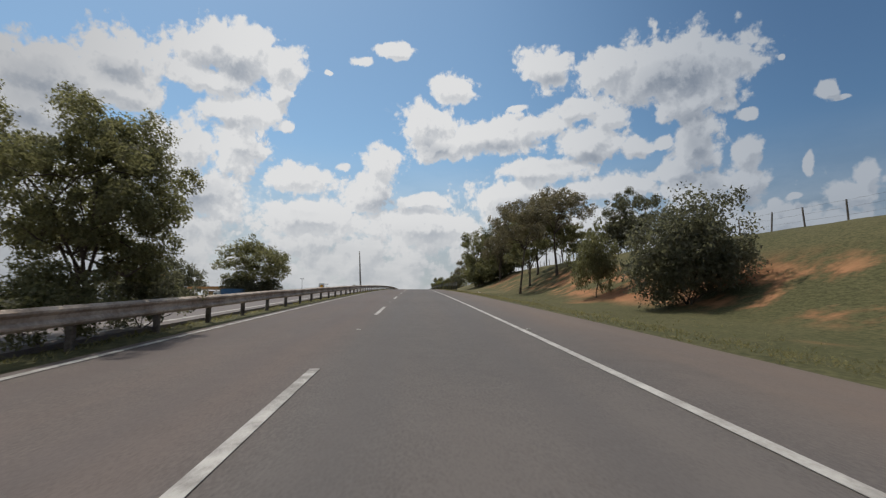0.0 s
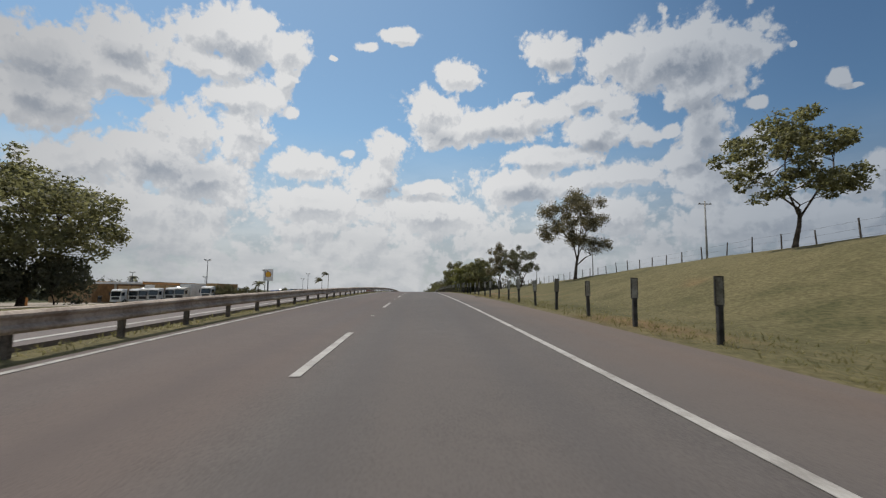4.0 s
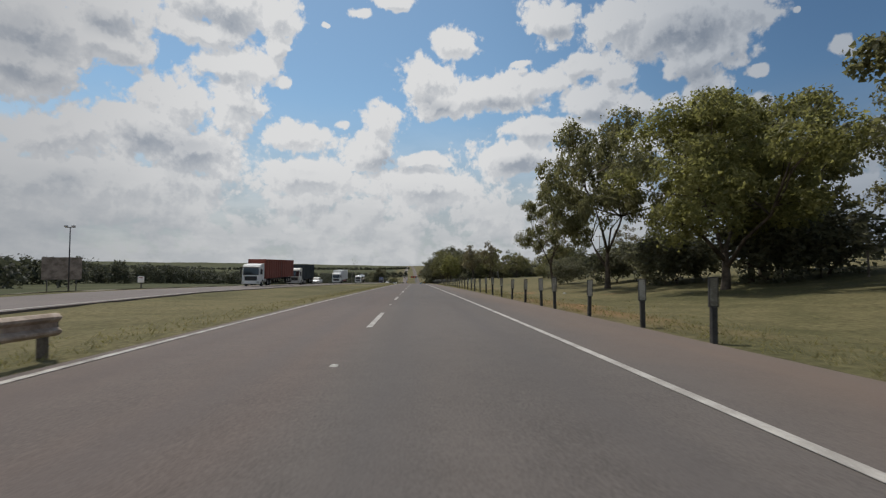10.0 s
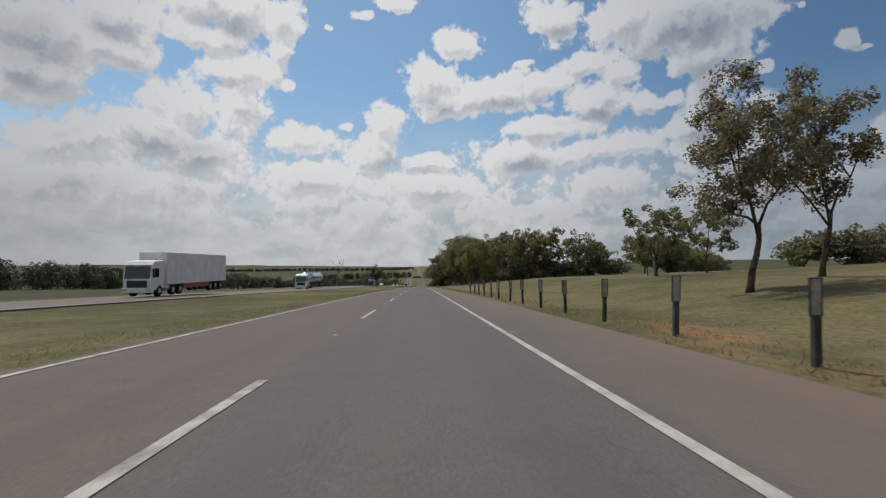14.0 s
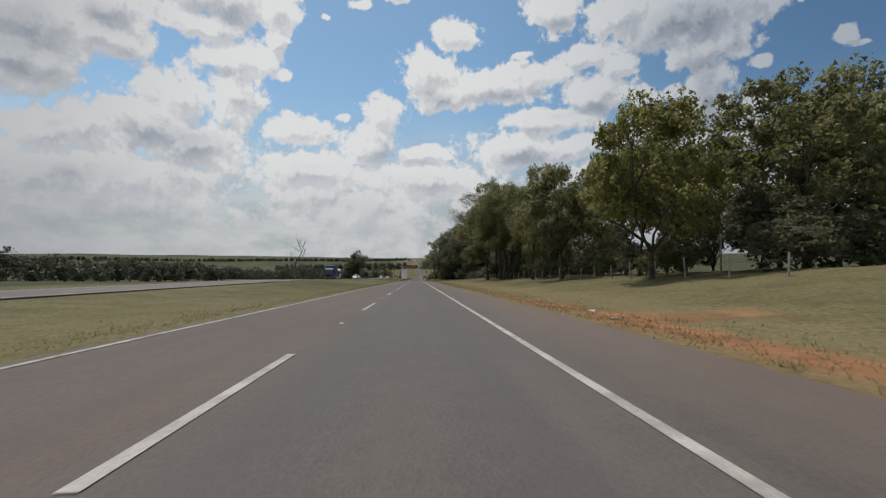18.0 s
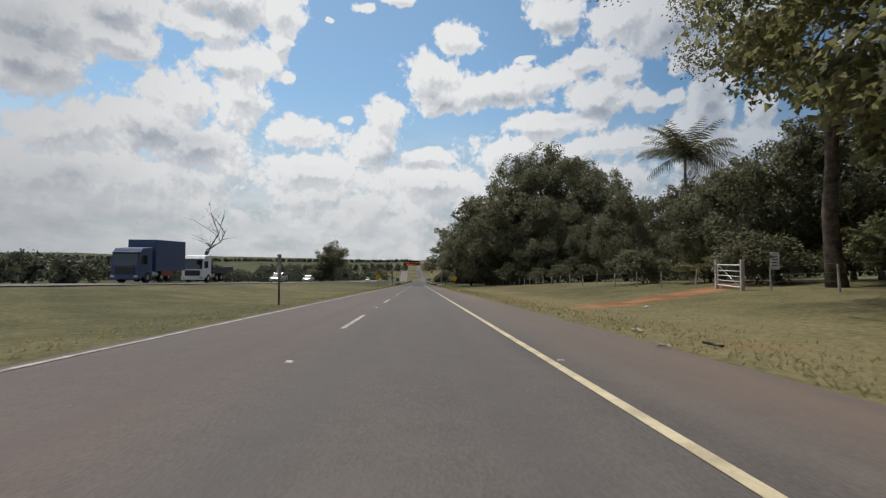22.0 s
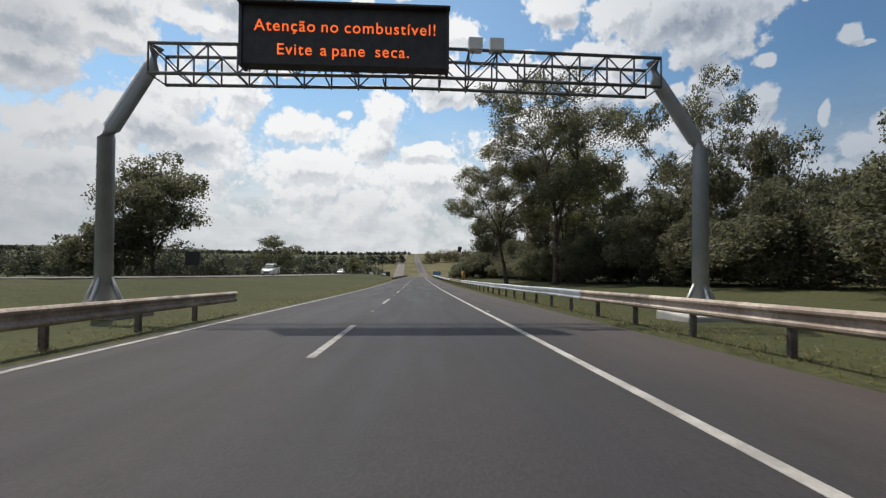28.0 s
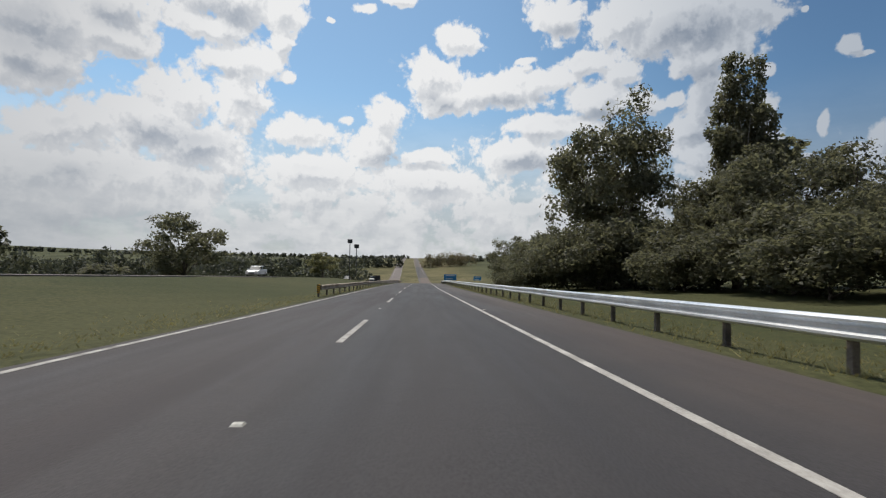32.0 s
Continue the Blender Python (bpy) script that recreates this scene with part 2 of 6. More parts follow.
def mottled(name, dark, light, scale=1.0, rough=0.7, metal=0.0, bump=0.2, fine=18.0, spec=0.4, per_piece=0.0):
    """A surface with stains at one scale and grain at another."""
    m, g, b = material(name, rough, metal, spec)
    v = g.add("ShaderNodeNewGeometry").outputs["Position"]
    big = g.noise(v, scale, 3.0, 0.6)
    grain = g.noise(v, scale * fine, 3.0, 0.6)
    f = g.math("ADD", g.math("MULTIPLY", big, 0.65), g.math("MULTIPLY", grain, 0.35))
    f = g.ramp(f, 0.33, 0.67)
    if per_piece:
        r = g.add("ShaderNodeObjectInfo").outputs["Random"]
        f = g.math("ADD", f, g.math("MULTIPLY_ADD", r, per_piece, -per_piece / 2))
    g.put(b.inputs["Base Color"], g.mix(f, col(*dark), col(*light)))
    if bump:
        n = g.add("ShaderNodeBump")
        g.put(n.inputs["Strength"], bump)
        g.put(n.inputs["Distance"], 0.02)
        g.put(n.inputs["Height"], grain)
        g.put(b.inputs["Normal"], n.outputs[0])
    return m


def asphalt_material(name, dark, light, tracks=(), red=0.0, gloss=0.0):
    m, g, b = material(name, 0.86, 0.0, 0.25)
    v = g.add("ShaderNodeNewGeometry").outputs["Position"]
    sep = g.add("ShaderNodeSeparateXYZ", v)
    long = g.vec("MULTIPLY", v, (1.0, 0.06, 1.0))
    streak = g.noise(long, 1.1, 4.0, 0.6)
    patch = g.noise(v, 0.06, 3.0, 0.6)
    stones = g.voronoi(v, 38.0, 0.0)
    grain = g.math("ADD", g.math("MULTIPLY", g.noise(v, 46.0, 2.0, 0.7), 0.6), g.math("MULTIPLY", stones, 0.55))
    blotch = g.noise(v, 2.6, 4.0, 0.65)
    f = g.math("ADD", g.math("ADD", g.math("MULTIPLY", streak, 0.34), g.math("MULTIPLY", patch, 0.24)), g.math("ADD", g.math("MULTIPLY", grain, 0.34), g.math("MULTIPLY", blotch, 0.14)))
    f = g.ramp(f, 0.36, 0.68)
    c = g.mix(f, col(*dark), col(*light))
    for x0, half in tracks:
        d = g.math("ABSOLUTE", g.math("SUBTRACT", g.math("ADD", sep.outputs[0], g.math("MULTIPLY_ADD", streak, 0.3, -0.15)), x0))
        t = g.math("MULTIPLY", g.ramp(d, 0.0, half, 1.0, 0.0), 0.45)
        c = g.mix(t, c, col(light[0] * 0.72, light[1] * 0.74, light[2] * 0.78))
    lane = g.ramp(g.math("ADD", sep.outputs[0], g.math("MULTIPLY_ADD", streak, 0.5, -0.25)), -1.2, -2.1)
    c = g.mix(g.math("MULTIPLY", lane, 0.55), c, g.vec("MULTIPLY", c, (1.16, 0.99, 0.93)))
    if red:
        d = g.math("ADD", sep.outputs[0], g.math("MULTIPLY_ADD", g.noise(v, 0.35, 3.0), 1.6, -0.8))
        t = g.math("MULTIPLY", g.ramp(d, 1.6, 3.9), red)
        c = g.mix(g.math("MULTIPLY", t, g.ramp(g.noise(long, 0.9, 4.0, 0.65), 0.3, 0.7, 0.55, 1.1)), c, col(0.160, 0.112, 0.084))
    g.put(b.inputs["Base Color"], c)
    n = g.add("ShaderNodeBump")
    g.put(n.inputs["Strength"], 0.35)
    g.put(n.inputs["Distance"], 0.01)
    g.put(n.inputs["Height"], grain)
    g.put(b.inputs["Normal"], n.outputs[0])
    g.put(b.inputs["Roughness"], g.ramp(streak, 0.3, 0.7, 0.76 - gloss, 0.92 - gloss))
    return m


def grass_material():
    m, g, b = material("grass_ground", 0.95, 0.0, 0.1)
    v = g.add("ShaderNodeNewGeometry").outputs["Position"]
    sep = g.add("ShaderNodeSeparateXYZ", v)
    big = g.noise(v, 0.045, 4.0, 0.6)
    mid = g.noise(v, 0.5, 4.0, 0.65)
    fine = g.noise(g.vec("MULTIPLY", v, (1.0, 0.5, 1.0)), 9.0, 4.0, 0.7)
    green = g.mix(g.ramp(fine, 0.3, 0.7), col(0.042, 0.043, 0.019), col(0.092, 0.088, 0.040))
    # darker green for the late stretch: cloud shade put into the grass colour
    shade_green = g.mix(g.ramp(fine, 0.3, 0.7), col(0.028, 0.032, 0.014), col(0.062, 0.066, 0.028))
    green = g.mix(g.math("MULTIPLY", g.ramp(sep.outputs[1], 620, 700), g.ramp(sep.outputs[1], 960, 1120, 1.0, 0.0)), green, shade_green)
    dry = g.mix(g.ramp(fine, 0.3, 0.7), col(0.108, 0.090, 0.045), col(0.200, 0.168, 0.088))
    dryness = g.ramp(g.math("ADD", g.math("MULTIPLY", big, 0.6), g.math("MULTIPLY", mid, 0.4)), 0.36, 0.62, 0.0, 0.8)
    # less straw tone on that cloud-shaded stretch and near the start
    dry_share = g.math("MULTIPLY", g.math("MAXIMUM", g.ramp(sep.outputs[1], 600, 690, 1.0, 0.2), g.ramp(sep.outputs[1], 980, 1150)), g.ramp(sep.outputs[1], 20, 60, 0.35, 1.0))
    straw = g.math("MULTIPLY", g.math("MULTIPLY", g.ramp(sep.outputs[0], 4.0, 5.0), g.ramp(sep.outputs[0], 6.5, 13.0, 1.0, 0.0)), g.math("MULTIPLY", g.ramp(sep.outputs[1], 400, 440), g.ramp(sep.outputs[1], 620, 660, 1.0, 0.0)))
    c = g.mix(g.math("MINIMUM", g.math("ADD", g.math("MULTIPLY", dryness, dry_share), g.math("MULTIPLY", straw, 0.8)), 1.0), green, dry)
    # the wide fields away from the road: dull crop green
    crop = g.mix(g.ramp(g.noise(g.vec("MULTIPLY", v, (1.0, 0.25, 1.0)), 0.03, 4.0, 0.6), 0.35, 0.65), col(0.036, 0.042, 0.020), col(0.066, 0.070, 0.034))
    c = g.mix(g.math("MULTIPLY", g.ramp(g.math("ABSOLUTE", sep.outputs[0]), 38, 80), 0.85), c, crop)
    # bare red earth: along the shoulder's edge and on the cutting
    red = g.mix(g.ramp(mid, 0.35, 0.65), col(0.17, 0.072, 0.035), col(0.31, 0.155, 0.078))
    x, y = sep.outputs[0], sep.outputs[1]
    edge = g.math("ABSOLUTE", g.math("SUBTRACT", x, g.math("MULTIPLY_ADD", mid, 1.6, 4.9)))
    verge = g.math("MULTIPLY", g.ramp(y, 640, 675, 1.0, 0.0), g.math("MULTIPLY", g.ramp(edge, 0.2, 1.5, 1.0, 0.0), g.math("MAXIMUM", g.ramp(g.noise(g.vec("MULTIPLY", v, (0.0, 1.0, 0.0)), 0.035, 2.0), 0.5, 0.66, 0.0, 0.5), g.math("MULTIPLY", g.ramp(y, 438, 462), g.ramp(y, 500, 525, 1.0, 0.0)))))
    cut = g.math("MULTIPLY", g.math("MULTIPLY", g.ramp(y, 66, 105, 1.0, 0.0), g.ramp(x, 11.5, 13.5)), g.ramp(x, 16.0, 19.0, 1.0, 0.0))
    cut = g.math("MULTIPLY", cut, g.ramp(g.math("ADD", big, g.math("MULTIPLY_ADD", mid, 0.6, -0.3)), 0.43, 0.57))
    side = g.math("MULTIPLY", g.math("MULTIPLY", g.ramp(x, 4.0, 6.0), g.ramp(x, 11, 15, 1.0, 0.0)), g.math("MULTIPLY", g.ramp(y, 640, 675, 1.0, 0.0), g.ramp(g.noise(v, 0.12, 3.0), 0.6, 0.7)))
    c = g.mix(g.math("MINIMUM", g.math("ADD", g.math("MULTIPLY", verge, 0.95), g.math("ADD", cut, g.math("MULTIPLY", side, 0.7))), 1.0), c, red)
    # the dirt track up to the gate
    off = g.math("ABSOLUTE", g.math("SUBTRACT", g.math("ADD", y, g.math("MULTIPLY_ADD", mid, 2.4, -1.2)), g.math("MULTIPLY_ADD", x, 0.55, 571.5)))
    lane = g.math("MULTIPLY", g.math("MULTIPLY", g.ramp(off, 0.6, 2.4, 1.0, 0.0), g.ramp(x, 6.0, 9.0)), g.ramp(x, 24.0, 27.0, 1.0, 0.0))
    c = g.mix(g.math("MULTIPLY", lane, 0.9), c, red)
    g.put(b.inputs["Base Color"], c)
    n = g.add("ShaderNodeBump")
    g.put(n.inputs["Strength"], 0.6)
    g.put(n.inputs["Distance"], 0.07)
    g.put(n.inputs["Height"], g.math("ADD", g.math("MULTIPLY", fine, 0.5), mid))
    g.put(b.inputs["Normal"], n.outputs[0])
    return m


def leaf_material(name, dark, light, through_light=0.42):
    m, g, b = material(name, 0.6, 0.0, 0.25)
    info = g.add("ShaderNodeNewGeometry")
    v = info.outputs["Position"]
    r = info.outputs["Random Per Island"]
    f = g.math("ADD", g.math("MULTIPLY", g.noise(v, 0.55, 3.0), 0.6), g.math("MULTIPLY", r, 0.5))
    c = g.mix(g.ramp(f, 0.3, 0.8), col(*dark), col(*light))
    g.put(b.inputs["Base Color"], c)
    t = g.add("ShaderNodeBsdfTranslucent")
    g.put(t.inputs[0], g.mix(0.45, c, col(light[0] * 1.5, light[1] * 1.5, light[2] * 1.05)))
    s = g.add("ShaderNodeMixShader")
    g.put(s.inputs[0], through_light)
    m.node_tree.links.new(b.outputs[0], s.inputs[1])
    m.node_tree.links.new(t.outputs[0], s.inputs[2])
    out = [n for n in m.node_tree.nodes if n.type == "OUTPUT_MATERIAL"][0]
    m.node_tree.links.new(s.outputs[0], out.inputs[0])
    return m


def paint(name, colour, rough=0.45, spec=0.5, metal=0.0, wear=0.12):
    d = tuple(c * (1 - wear * 1.6) for c in colour)
    return mottled(name, d, colour, 1.4, rough, metal, 0.05, 14.0, spec)


def glow(name, colour, strength):
    m, g, b = material(name, 0.6)
    g.put(b.inputs["Base Color"], col(*colour))
    g.put(b.inputs["Emission Color"], col(*colour))
    g.put(b.inputs["Emission Strength"], strength)
    return m


ASPHALT = asphalt_material("asphalt", (0.056, 0.049, 0.045), (0.118, 0.102, 0.093), [(-0.95, 0.5), (0.9, 0.5), (-4.2, 0.5), (-2.6, 0.45)], 0.58)
# darker, smoother asphalt with passing cloud shade put into its colour
ASPHALT_SHADED = asphalt_material("shaded_asphalt", (0.019, 0.017, 0.0175), (0.044, 0.040, 0.0405), [(-0.95, 0.5), (0.9, 0.5), (-4.2, 0.5), (-2.6, 0.45)], 0.25, 0.14)
ASPHALT_FAR = asphalt_material("asphalt_opposite", (0.075, 0.070, 0.066), (0.15, 0.138, 0.130))
YARD = mottled("yard_paving", (0.16, 0.13, 0.10), (0.34, 0.29, 0.23), 0.12, 0.9, 0, 0.2, 30)
LINE = mottled("road_paint", (0.23, 0.212, 0.19), (0.44, 0.415, 0.38), 1.6, 0.75, 0, 0.1, 22.0)
LINE_OLD = mottled("worn_road_paint", (0.17, 0.155, 0.14), (0.44, 0.415, 0.38), 3.2, 0.8, 0, 0.1, 16.0)
LINE_YELLOW = mottled("yellowed_road_paint", (0.33, 0.275, 0.18), (0.56, 0.475, 0.31), 1.6, 0.8, 0, 0.1, 18.0)
GRASS = grass_material()
BLADES = leaf_material("grass_blades", (0.11, 0.105, 0.042), (0.25, 0.22, 0.11), 0.45)
BARK = mottled("bark", (0.045, 0.036, 0.028), (0.15, 0.12, 0.095), 2.4, 0.95, 0, 0.6, 9.0, 0.1)
BARK_PALE = mottled("pale_bark", (0.12, 0.105, 0.09), (0.33, 0.30, 0.26), 2.4, 0.95, 0, 0.5, 9.0, 0.1)
LEAF_OLIVE = leaf_material("leaf_olive", (0.092, 0.091, 0.050), (0.212, 0.204, 0.108), 0.55)
LEAF_DEEP = leaf_material("leaf_deep", (0.076, 0.075, 0.053), (0.150, 0.147, 0.098), 0.55)
LEAF_BRIGHT = leaf_material("leaf_bright", (0.108, 0.110, 0.046), (0.245, 0.238, 0.098), 0.57)
LEAF_BROWN = leaf_material("leaf_brown", (0.095, 0.082, 0.054), (0.215, 0.185, 0.120), 0.45)
LEAF_PALM = leaf_material("leaf_palm", (0.055, 0.056, 0.030), (0.120, 0.115, 0.058), 0.3)
# distance haze is put into this dull, low-contrast leaf colour
LEAF_FAR_HAZED = leaf_material("leaf_far_hazed", (0.052, 0.056, 0.040), (0.088, 0.092, 0.066), 0.35)
LEAF_RAGGED = leaf_material("leaf_dusty", (0.065, 0.062, 0.036), (0.16, 0.15, 0.085), 0.45)
STEEL = mottled("galvanised_steel", (0.30, 0.30, 0.30), (0.58, 0.57, 0.55), 1.0, 0.42, 0.7, 0.05, 20.0)
STEEL_NEW = mottled("bright_galvanised_steel", (0.62, 0.63, 0.64), (0.86, 0.86, 0.86), 1.0, 0.32, 0.75, 0.03, 20.0)
STEEL_RUST = mottled("weathered_rail_steel", (0.23, 0.175, 0.135), (0.53, 0.44, 0.36), 1.3, 0.72, 0.15, 0.1, 12.0)
POST_WOOD = mottled("dark_rail_post", (0.06, 0.05, 0.043), (0.19, 0.16, 0.13), 3.0, 0.85, 0, 0.3, 10.0)
POST_DARK = mottled("dark_recycled_plastic", (0.018, 0.018, 0.017), (0.07, 0.065, 0.06), 4.0, 0.7, 0, 0.2, 10.0, per_piece=0.4)
PLATE_DULL = mottled("dull_reflective_sheet", (0.14, 0.13, 0.10), (0.40, 0.385, 0.33), 4.0, 0.5, 0, 0.05, 10.0, per_piece=0.9)
POST_WHITE = mottled("white_reflective_sheet", (0.24, 0.225, 0.185), (0.62, 0.60, 0.54), 4.0, 0.5, 0, 0.05, 10.0, per_piece=0.9)
FENCE_WOOD = mottled("weathered_fence_wood", (0.07, 0.055, 0.045), (0.21, 0.18, 0.15), 3.0, 0.95, 0, 0.4, 12.0, per_piece=0.4)
WIRE = paint("fence_wire", (0.25, 0.24, 0.23), 0.5, 0.5, 0.6)
YELLOW = paint("sign_yellow", (0.80, 0.42, 0.02), 0.4)
AMBER = paint("faded_amber_plastic", (0.52, 0.27, 0.06), 0.6, 0.3)
BLACK = paint("sign_black", (0.02, 0.02, 0.02), 0.5)
WHITE = paint("white_paint", (0.78, 0.78, 0.76), 0.4)
GREY_PAINT = paint("grey_gantry_paint", (0.36, 0.37, 0.38), 0.5, 0.5, 0.2)
# gantry grey darkened for the truss: its backlit shade is in the colour
TRUSS_BACKLIT = paint("backlit_truss_grey", (0.17, 0.175, 0.18), 0.6, 0.4, 0.2)
ORANGE = paint("orange_paint", (0.75, 0.30, 0.06), 0.5)
BLUE = paint("sign_blue", (0.03, 0.20, 0.42), 0.45)
RED_PAINT = paint("red_paint", (0.30, 0.055, 0.035), 0.5)
DARK_METAL = paint("dark_metal", (0.05, 0.05, 0.055), 0.5, 0.5, 0.4)
RUBBER = paint("tyre_rubber", (0.022, 0.022, 0.022), 0.85, 0.2)
CONCRETE = mottled("concrete", (0.24, 0.23, 0.21), (0.46, 0.44, 0.41), 1.2, 0.9, 0, 0.3, 14.0)
PANEL = mottled("dark_screen", (0.022, 0.020, 0.021), (0.045, 0.040, 0.040), 3.0, 0.55, 0, 0.0, 10.0)
LED = glow("amber_red_lamps", (1.0, 0.16, 0.03), 0.8)
CHROME = paint("polished_tank", (0.62, 0.63, 0.64), 0.22, 0.5, 0.85)
m_, g_, b_ = material("vehicle_glass", 0.06, 0.0, 0.8)
g_.put(b_.inputs["Base Color"], col(0.015, 0.02, 0.024))
GLASS = m_

# ---- mesh helpers ----
def mesh_from(name, verts, faces, mat=None, smooth=False):
    me = bpy.data.meshes.new(name)
    me.from_pydata([tuple(v) for v in verts], [], [tuple(f) for f in faces])
    if mat:
        me.materials.append(mat)
    if smooth:
        me.polygons.foreach_set("use_smooth", [True] * len(me.polygons))
    me.update()
    return me


def part(name, data, mat, parent=None, label="", smooth=False):
    """Links a bmesh or mesh as one mesh object under a thing or a part."""
    if isinstance(data, bmesh.types.BMesh):
        me = bpy.data.meshes.new(name)
        data.to_mesh(me)
        data.free()
        if smooth:
            me.polygons.foreach_set("use_smooth", [True] * len(me.polygons))
    else:
        me = data
    if mat and not me.materials:
        me.materials.append(mat)
    ob = new(name, me)
    if parent:
        ob.parent = parent
    if label:
        tagged(ob, label)
    return ob


def thing(name, x, y, z, label, category, group="", rz=0.0, s=1.0):
    ob = new(name)
    ob.empty_display_size = 0.3
    ob.matrix_world = pose(x, y, z, 0, 0, rz) @ Matrix.Scale(s, 4)
    return tagged(ob, label, category, group)


def box(bm, x0, x1, y0, y1, z0, z1, bevel=0.0):
    r = bmesh.ops.create_cube(bm, size=1.0)
    vs = r["verts"]
    for v in vs:
        v.co = Vector(((x0 + x1) / 2 + v.co.x * (x1 - x0), (y0 + y1) / 2 + v.co.y * (y1 - y0), (z0 + z1) / 2 + v.co.z * (z1 - z0)))
    if bevel:
        es = list({e for v in vs for e in v.link_edges})
        bmesh.ops.bevel(bm, geom=es, offset=bevel, segments=2, affect="EDGES", profile=0.5)
    return bm


def boxed(x0, x1, y0, y1, z0, z1, bevel=0.0):
    return box(bmesh.new(), x0, x1, y0, y1, z0, z1, bevel)


def tube_data(points, radii, sides=7, close=True):
    """Verts and faces of a tapered tube along points."""
    vs, fs = [], []
    pts = [Vector(p) for p in points]
    for i, p in enumerate(pts):
        d = (pts[min(i + 1, len(pts) - 1)] - pts[max(i - 1, 0)]).normalized()
        a = d.orthogonal().normalized() if abs(d.z) < 0.9 else Vector((1, 0, 0)).cross(d).normalized()
        b = d.cross(a)
        for k in range(sides):
            t = 2 * math.pi * k / sides
            vs.append(p + (a * math.cos(t) + b * math.sin(t)) * radii[i])
    for i in range(len(pts) - 1):
        for k in range(sides):
            k2 = (k + 1) % sides
            fs.append((i * sides + k, i * sides + k2, (i + 1) * sides + k2, (i + 1) * sides + k))
    if close:
        fs.append(tuple(reversed(range(sides))))
        fs.append(tuple((len(pts) - 1) * sides + k for k in range(sides)))
    return vs, fs


def joined(parts_list):
    vs, fs = [], []
    for v, f in parts_list:
        o = len(vs)
        vs += list(v)
        fs += [tuple(i + o for i in q) for q in f]
    return vs, fs


def tube(name, points, radii, mat, parent=None, sides=8, label=""):
    v, f = tube_data(points, radii if isinstance(radii, (list, tuple)) else [radii] * len(points), sides)
    return part(name, mesh_from(name, v, f, mat, True), None, parent, label)


def ribbon(name, ys, left, right, top, mat, depth=0.12):
    """A strip along the road with a skirt at each side; left, right, top are functions of y."""
    vs, fs = [], []
    for y in ys:
        l, r, zl = left(y), right(y), top(y)
        vs += [(l, y, zl - depth), (l, y, zl), (r, y, zl), (r, y, zl - depth)]
    for i in range(len(ys) - 1):
        a, b = i * 4, i * 4 + 4
        for k in range(3):
            fs.append((a + k, a + k + 1, b + k + 1, b + k))
    return mesh_from(name, vs, fs, mat)


# ---- the lie of the land ----
EDGE_R, DASH, EDGE_L = 1.90, -1.66, -4.9         # painted lines
PAVED_R, PAVED_L = 4.3, -5.15


def road_x(y):
    """The road's bend, far beyond the walk."""
    return np.interp(y, [0, 830, 900, 980, 1080, 1250, 1500, 2000, 3000, 5000], [0, 0, 1.0, 4.5, 8.0, 5.0, 0.0, -6.0, -20.0, -20.0])


def opp_x(y):
    """Near edge of the opposite carriageway."""
    return np.interp(y, [-80, 160, 212, 243, 290, 430, 900, 5000], [-6.9, -7.0, -8.2, -10.2, -18.2, -19.5, -22.0, -22.0]) + road_x(y)


def opp_w(y):
    """Its width."""
    return np.interp(y, [-80, 150, 212, 243, 297, 5000], [2.7, 2.7, 3.6, 4.4, 9.2, 9.2])


def opp_dz(y):
    return np.interp(y, [-80, 240, 330, 430, 480, 540, 650, 750, 900, 1100, 5000], [0.0, 0.0, 0.0, 0.0, 0.15, 0.75, 0.85, 1.0, 1.0, 0.0, 0.0])


def smooth01(t):
    t = np.clip(t, 0, 1)
    return t * t * (3 - 2 * t)


def bank_h(y):
    return np.interp(y, [-80, 40, 70, 105, 135, 175, 230, 330, 400, 440, 500, 560, 620, 690, 5000], [4.5, 4.4, 4.1, 3.7, 2.8, 1.7, 1.0, 0.9, 1.4, 1.9, 1.4, 1.1, 1.0, 0.4, 0.4])


